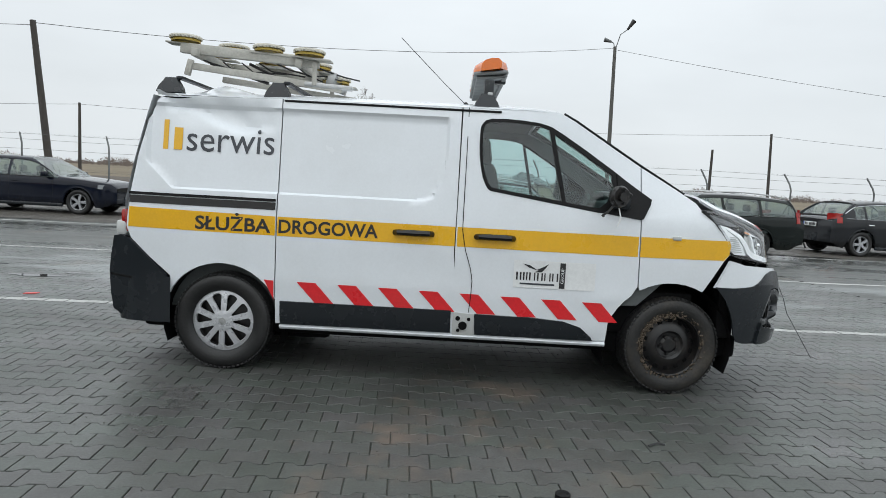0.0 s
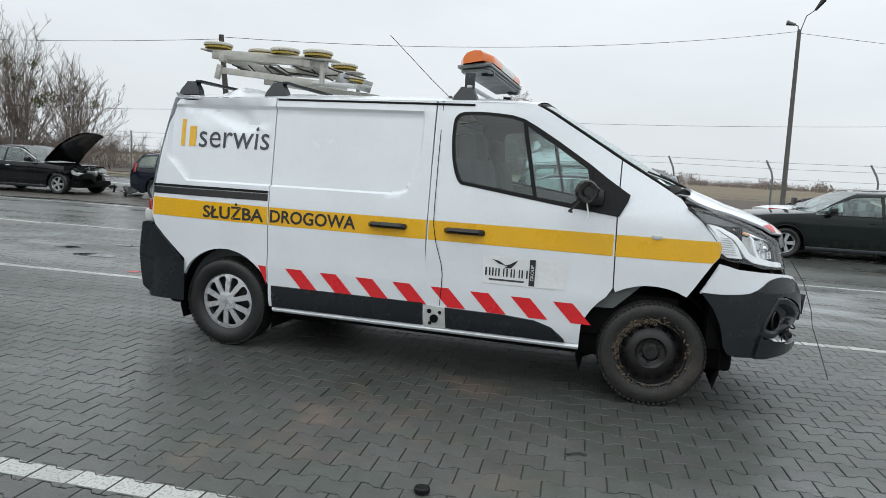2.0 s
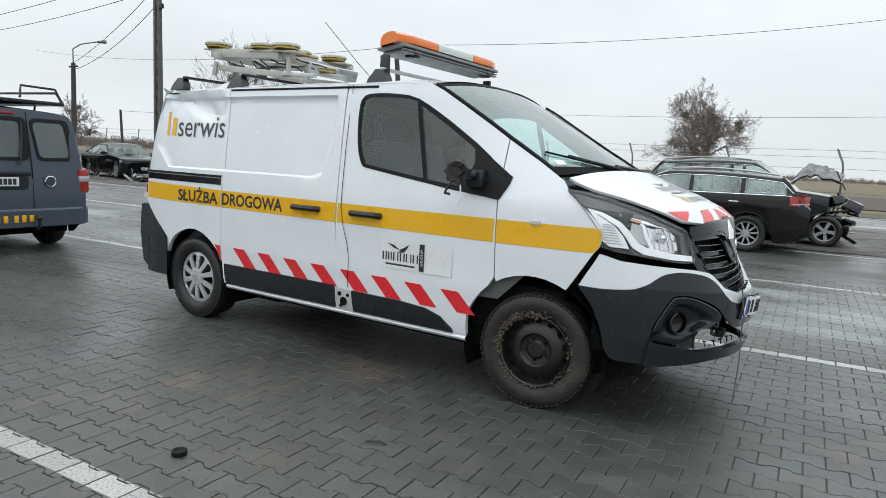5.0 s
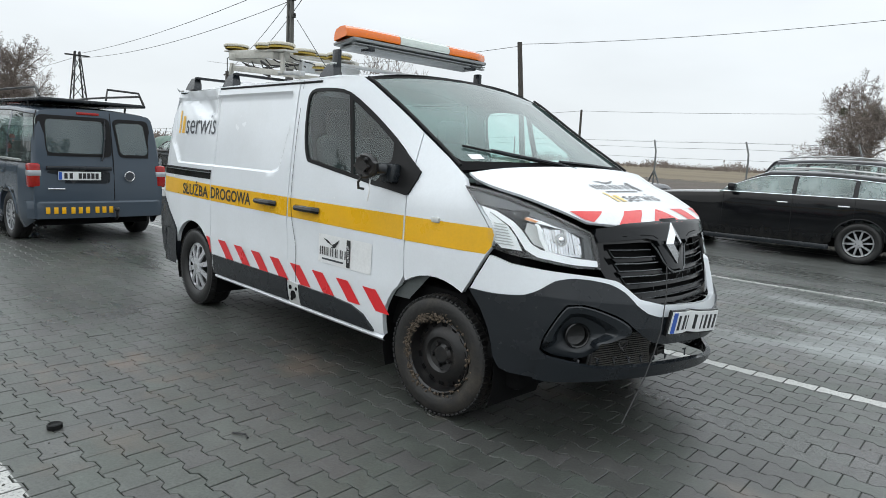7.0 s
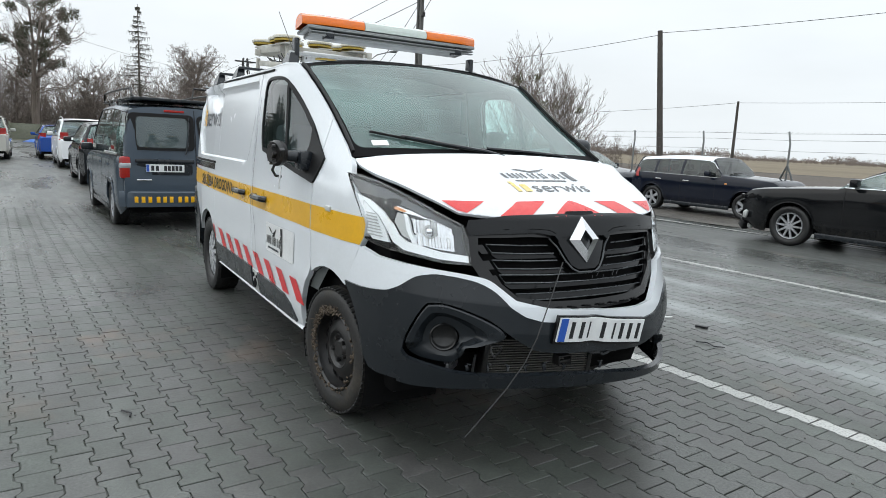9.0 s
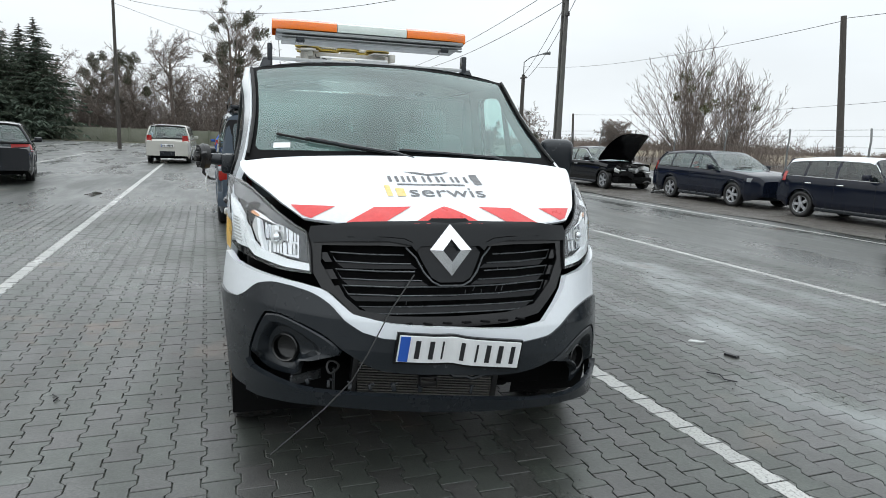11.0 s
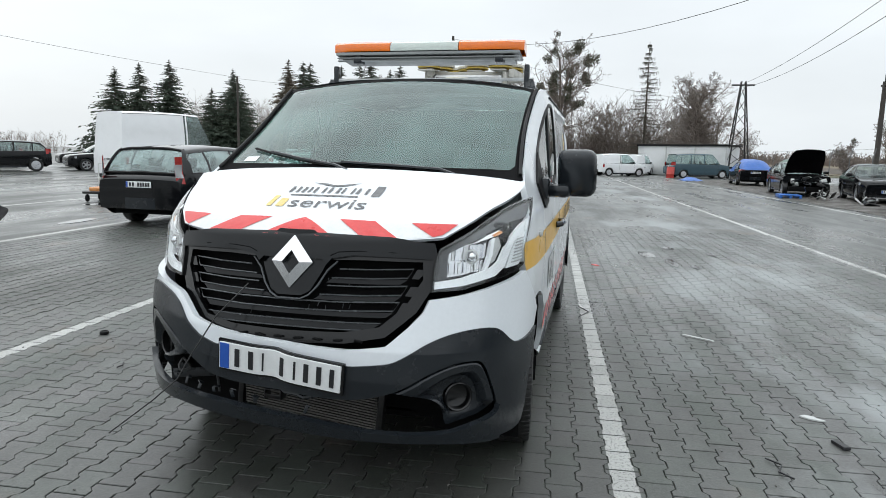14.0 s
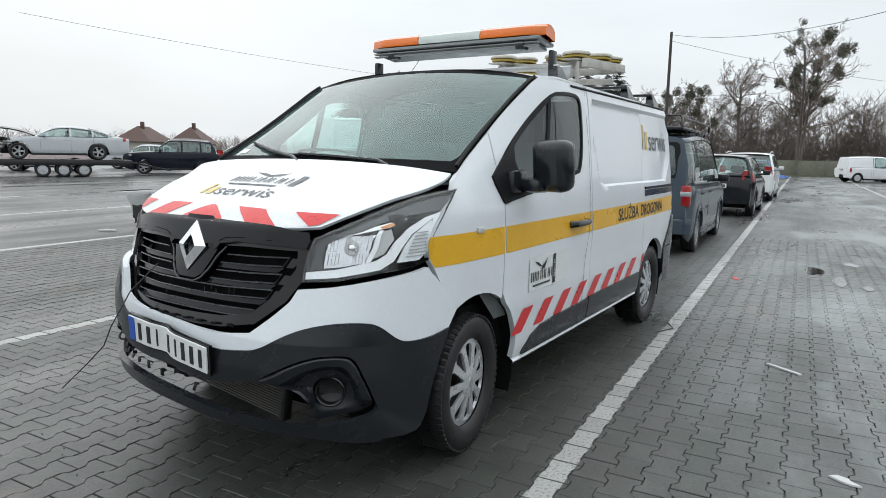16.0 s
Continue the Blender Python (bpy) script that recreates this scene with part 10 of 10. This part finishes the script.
def fan_meshes(seed, height, stems, mist):
    """Many straight shoots that spread like a fan from one stool, with fine side twigs."""
    rn = random.Random(seed)
    vs, fs, tips = [], [], []
    for _ in range(stems):
        a, lean = rn.uniform(0, 6.283), min(1.15, abs(rn.gauss(0, 0.58)))
        d = Vector((math.cos(a) * math.sin(lean), math.sin(a) * math.sin(lean), math.cos(lean)))
        L = height * rn.uniform(0.72, 1.0) * (1 - 0.22 * lean)
        p, r, n = Vector((rn.gauss(0, 0.35), rn.gauss(0, 0.35), -0.1)), height * 0.005, 9
        for k in range(n):
            q = p + d * L / n
            r1 = max(0.014, r * 0.84)
            segment(vs, fs, p, q, r, r1, 4)
            p, r = q, r1
            d = (d + Vector((rn.gauss(0, 0.05), rn.gauss(0, 0.05), 0.03))).normalized()
            if k > 1:
                for _ in range(3):
                    b2 = rn.uniform(0, 6.283)
                    e = (d * 0.8 + Vector((math.cos(b2), math.sin(b2), 0.25)) * 0.55).normalized()
                    m1 = p + e * L * rn.uniform(0.05, 0.13)
                    segment(vs, fs, p, m1, 0.014, 0.011, 3)
                    for _ in range(3):
                        m2 = m1 + (e + Vector((rn.gauss(0, 0.5), rn.gauss(0, 0.5), 0.3))).normalized() * L * rn.uniform(0.03, 0.08)
                        segment(vs, fs, m1, m2, 0.011, 0.007, 3)
        tips.append(p)
    out = [("trunk", raw_mesh("trunk", vs, fs, M_TWIG))]
    cv, cf = [], []
    for c in rn.sample(tips, mist):
        clump(rn, cv, cf, c * rn.uniform(0.75, 0.85), rn.uniform(0.4, 0.75), 170)
    out.append(("crown", raw_mesh("crown", cv, cf, M_MISTLE)))
    return out


BUSH = [fan_meshes(31, 10.8, 70, 6), fan_meshes(32, 10.0, 60, 4)]
for i, (x, y, h, k) in enumerate(((-47.5, 37.8, 11.2, 0), (-42.6, 38.6, 8.6, 1))):
    tree_thing(at_ground(x, y, 95 * i, h / (10.8, 10.0)[k]), BUSH[k], "many-stemmed bare tree with olive mistletoe", "bare trees beyond the road")
tree_thing(at_ground(-5.2, 36.7, 20), bare_meshes(41, 6.9, mist=9, mat=M_DARKMIS, rmin=0.12, rmax=0.26, top=4, minr=0.005, trunk=0.6, reach=0.6, up=0.05), "round bare tree with dark clumps at the road")
tree_thing(at_ground(-39.5, 25.5, 130), bare_meshes(42, 3.6, top=4, minr=0.008, reach=0.56), "small round bare tree behind the fence")
tree_thing(at_ground(-48.0, 18.6, 10), bare_meshes(43, 3.3, mist=3, mat=M_DARKMIS, rmin=0.12, rmax=0.2, top=3, minr=0.009, reach=0.5), "small bare tree by the fence")
tree_thing(at_ground(-41.0, 18.4, 200), bare_meshes(44, 4.6, mist=5, mat=M_DARKMIS, rmin=0.14, rmax=0.24, top=3, minr=0.009, reach=0.45), "small bare tree by the fence")


def thicket(name, spots, label, seed, rmin, twigs):
    """Countless thin stems with side twigs, as one mass."""
    rn = random.Random(seed)
    vs, fs = [], []
    for x, y, h in spots:
        p = Vector((x, y, -0.2))
        d = Vector((rn.gauss(0, 0.08), rn.gauss(0, 0.08), 1)).normalized()
        n = 5
        for k in range(n):
            q = p + d * h / n
            segment(vs, fs, p, q, max(rmin, h * 0.011 * (1 - k / n)), max(rmin * 0.8, h * 0.011 * (1 - (k + 1) / n)), 3)
            for _ in range(twigs):
                a = rn.uniform(0, 6.283)
                e = q + Vector((math.cos(a), math.sin(a), rn.uniform(0.5, 1.5))) * h * rn.uniform(0.06, 0.16)
                segment(vs, fs, q, e, rmin * 0.9, rmin * 0.4, 3)
                e2 = e + Vector((rn.gauss(0, 0.5), rn.gauss(0, 0.5), 0.8)) * h * 0.08
                segment(vs, fs, e, e2, rmin * 0.6, rmin * 0.3, 3)
            p = q
            d = (d + Vector((rn.gauss(0, 0.12), rn.gauss(0, 0.12), 0))).normalized()
    tagged(new(name, raw_mesh(name, vs, fs, M_TWIG)), label, "wood", kind="stuff")


rn = random.Random(99)
thicket("woodland", [(rn.uniform(-98, -80), rn.uniform(-62, 15), rn.uniform(3.5, 8.5)) for _ in range(1100)], "bare brown woodland behind the yard", 5, 0.022, 5)
thicket("undergrowth", [(rn.uniform(-82, -77), rn.uniform(-62, 15), rn.uniform(1.6, 4.4)) for _ in range(2300)], "brown undergrowth along the wood's edge", 6, 0.026, 4)
thicket("hedgerow", [(rn.uniform(-52, -36), rn.uniform(34, 42), rn.uniform(1.2, 3.0)) for _ in range(420)], "brown scrub beyond the road", 7, 0.014, 3)
thicket("south_scrub", [(rn.uniform(-110, 20), -112 + rn.gauss(0, 5), rn.uniform(1.6, 4.2)) for _ in range(1500)], "bare scrub on the southern horizon", 8, 0.026, 4)


def far_bushes(name, spots, label, seed):
    """Rounded bare crowns far off, each a loose puff of thin slivers."""
    rn = random.Random(seed)
    vs, fs = [], []
    for x, y, h in spots:
        segment(vs, fs, Vector((x, y, -0.2)), Vector((x, y, h * 0.6)), 0.14, 0.08, 3)
        for _ in range(26):
            a, u = rn.uniform(0, 6.283), rn.random() ** 0.5
            c = Vector((x + math.cos(a) * u * h * 0.42, y + math.sin(a) * u * h * 0.42, h * (0.12 + 0.88 * rn.random() * (1 - 0.55 * u * u))))
            e = c + Vector((math.cos(a) * 0.3, math.sin(a) * 0.3, 1.0)) * h * 0.16
            w = Vector((rn.gauss(0, 1), rn.gauss(0, 1), 0.3)) * 0.12
            k0 = len(vs)
            vs.extend([tuple(c - w), tuple(c + w), tuple(e)])
            fs.append((k0, k0 + 1, k0 + 2))
    tagged(new(name, raw_mesh(name, vs, fs, M_TWIG)), label, "wood", kind="stuff")


far = []
for _ in range(2600):
    a = rn.uniform(-0.95, 0.95)
    dd = rn.uniform(330, 420)
    far.append((dd * math.sin(a), dd * math.cos(a), rn.uniform(1.0, 3.4) + 7.0 * max(0.0, noise.noise((a * 23, 0.4, 2.0))) * rn.uniform(0.5, 1.3)))
far_bushes("far_treeline", far, "far line of bare trees beyond the field", 9)
farw = [(-rn.uniform(230, 330), rn.uniform(30, 260), rn.uniform(2.5, 5.5)) for _ in range(1700)]
far_bushes("far_wood", farw, "far bare wood to the north-west", 10)

# houses on the southern horizon
M_ROOF = surface("brown_roof_tiles", (0.10, 0.055, 0.045), 0.7, grain=0.25, grain_scale=3, wear=0.4)
M_RENDER = surface("pale_render", (0.42, 0.39, 0.34), 0.85, grain=0.08, wear=0.3)
for x, y, w, dpt, h, r, rz in ((-60.6, -97.5, 7.6, 5.5, 2.6, 5.0, 30), (-67.5, -94.0, 6.6, 5.5, 2.5, 5.1, 35)):
    hs = thing("house", pose(x, y, 0, 0, 0, rz), "distant house with a brown tiled roof", "house", "houses")
    part("wall", box(bmesh.new(), (0, 0, h / 2), (w, dpt, h), 0.02), M_RENDER, hs)
    b = bmesh.new()
    e = 0.5
    pts = [(-w / 2 - e, -dpt / 2 - e, h - 0.1), (w / 2 + e, -dpt / 2 - e, h - 0.1), (w / 2 + e, dpt / 2 + e, h - 0.1), (-w / 2 - e, dpt / 2 + e, h - 0.1), (-w / 4, 0, r), (w / 4, 0, r)]
    vs = [b.verts.new(p) for p in pts]
    for f in ((0, 1, 5, 4), (2, 3, 4, 5), (1, 2, 5), (3, 0, 4), (0, 3, 2, 1)):
        b.faces.new([vs[i] for i in f])
    roof = part("roof", b, M_ROOF, hs)
    part("chimney", box(bmesh.new(), (w * 0.15, 0.4, r + 0.1), (0.5, 0.5, 1.2), 0.02), M_ROOF, roof)
    for k in (-1, 1):
        win = part("window", box(bmesh.new(), (k * w * 0.25, dpt / 2 + 0.02, 1.5), (1.2, 0.06, 1.1), 0.02), M_PLATEWHITE, hs)
        part("pane", box(bmesh.new(), (k * w * 0.25, dpt / 2 + 0.06, 1.5), (1.0, 0.03, 0.9)), M_GLOSSBLACK, win)

# low panel wall between the yard and the wood
M_PANEL = surface("mossy_concrete_panel", (0.16, 0.165, 0.13), 0.9, grain=0.2, grain_scale=8, wear=0.6, wear_scale=1.0, wear_col=(0.09, 0.1, 0.06), bump=0.2)
pw = thing("panel_wall", pose(0, 0, 0), "low mossy concrete panel wall before the wood", "wall")
for k in range(24):
    y = -48 + 2.5 * k
    if y > 6:
        break
    x = -66.5 + 0.02 * y
    part("panel", box(bmesh.new(), (x, y + 1.25, 0.72), (0.07, 2.36, 1.5), 0.01), M_PANEL, pw)
    part("post", box(bmesh.new(), (x, y, 0.8), (0.14, 0.13, 1.65), 0.01), M_PANEL, pw)

# ---- paving stones laid one by one (double-T blocks) ----
PL, PW = 0.2, 0.14


def stone_outline(g=0.0023):
    pts = []
    for a, w in ((-0.1, 0.0825), (-0.063, 0.0825), (-0.037, 0.0575), (0.037, 0.0575), (0.063, 0.0825), (0.1, 0.0825)):
        pts.append((a * (1 - g / 0.1), w - g))
    return pts + [(a, -w) for a, w in pts[::-1]]


OUTL = np.array(stone_outline())
INNER = OUTL * np.array([1 - 0.0032 / 0.1, 1.0])
INNER[:, 1] -= np.sign(INNER[:, 1]) * 0.0032


def stone_verts():
    n = len(OUTL)
    v = np.zeros((3 * n, 3))
    v[:n, :2], v[:n, 2] = OUTL, -0.022
    v[n:2 * n, :2], v[n:2 * n, 2] = OUTL, -0.0022
    v[2 * n:, :2], v[2 * n:, 2] = INNER, 0.0
    return v


SV = stone_verts()
SN = len(OUTL)
SF = [(k, SN + k, SN + (k + 1) % SN, (k + 1) % SN) for k in range(SN)] + [(SN + k, 2 * SN + k, 2 * SN + (k + 1) % SN, SN + (k + 1) % SN) for k in range(SN)]
TOPF = tuple(range(3 * SN - 1, 2 * SN - 1, -1))
single = bpy.data.meshes.new("paving_stone")
single.from_pydata([tuple(p) for p in SV], [], SF + [TOPF])
single.materials.append(M_PAVE_ONE)
rng = np.random.default_rng(4)
ang = math.atan(SLOPE)
all_v, all_f = [], []
count = 0
PART_A, PART_C = (2.95, 4.65), (-2.5, 2.35)
for j in range(int((NEAR[3] - NEAR[2]) / PW)):
    c = NEAR[2] + (j + 0.5) * PW
    c = 1.27 + round((c - 1.27) / PW) * PW
    for i in range(int((NEAR[1] - NEAR[0]) / PL)):
        a = NEAR[0] + (i + 0.5 + 0.5 * (j % 2)) * PL
        x, y = plan(a, c)
        z = gz(x, y) + rng.normal(0, 0.0007)
        tx, ty = rng.normal(0, 0.0032, 2)
        if PART_A[0] < a < PART_A[1] and PART_C[0] < c < PART_C[1] and count < 300:
            ob = new("paving_stone", single)
            ob.matrix_basis = pose(x, y, z, math.degrees(tx), math.degrees(ty), math.degrees(ang))
            ob.parent = ground
            count += 1
            continue
        v = SV.copy()
        v[:, 2] += v[:, 1] * tx + v[:, 0] * ty
        ca, sa = math.cos(ang), math.sin(ang)
        w = np.column_stack((v[:, 0] * ca - v[:, 1] * sa + x, v[:, 0] * sa + v[:, 1] * ca + y, v[:, 2] + z))
        k0 = len(all_v) * 3 * SN
        all_v.append(w)
        all_f.append(k0)
me = bpy.data.meshes.new("paving_stones")
faces = [tuple(k0 + q for q in f) for k0 in all_f for f in SF + [TOPF]]
me.from_pydata(np.concatenate(all_v).tolist(), [], faces)
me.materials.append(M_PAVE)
ob = new("paving_stones", me)
ob.parent = ground
tagged(ob, kind="stuff")
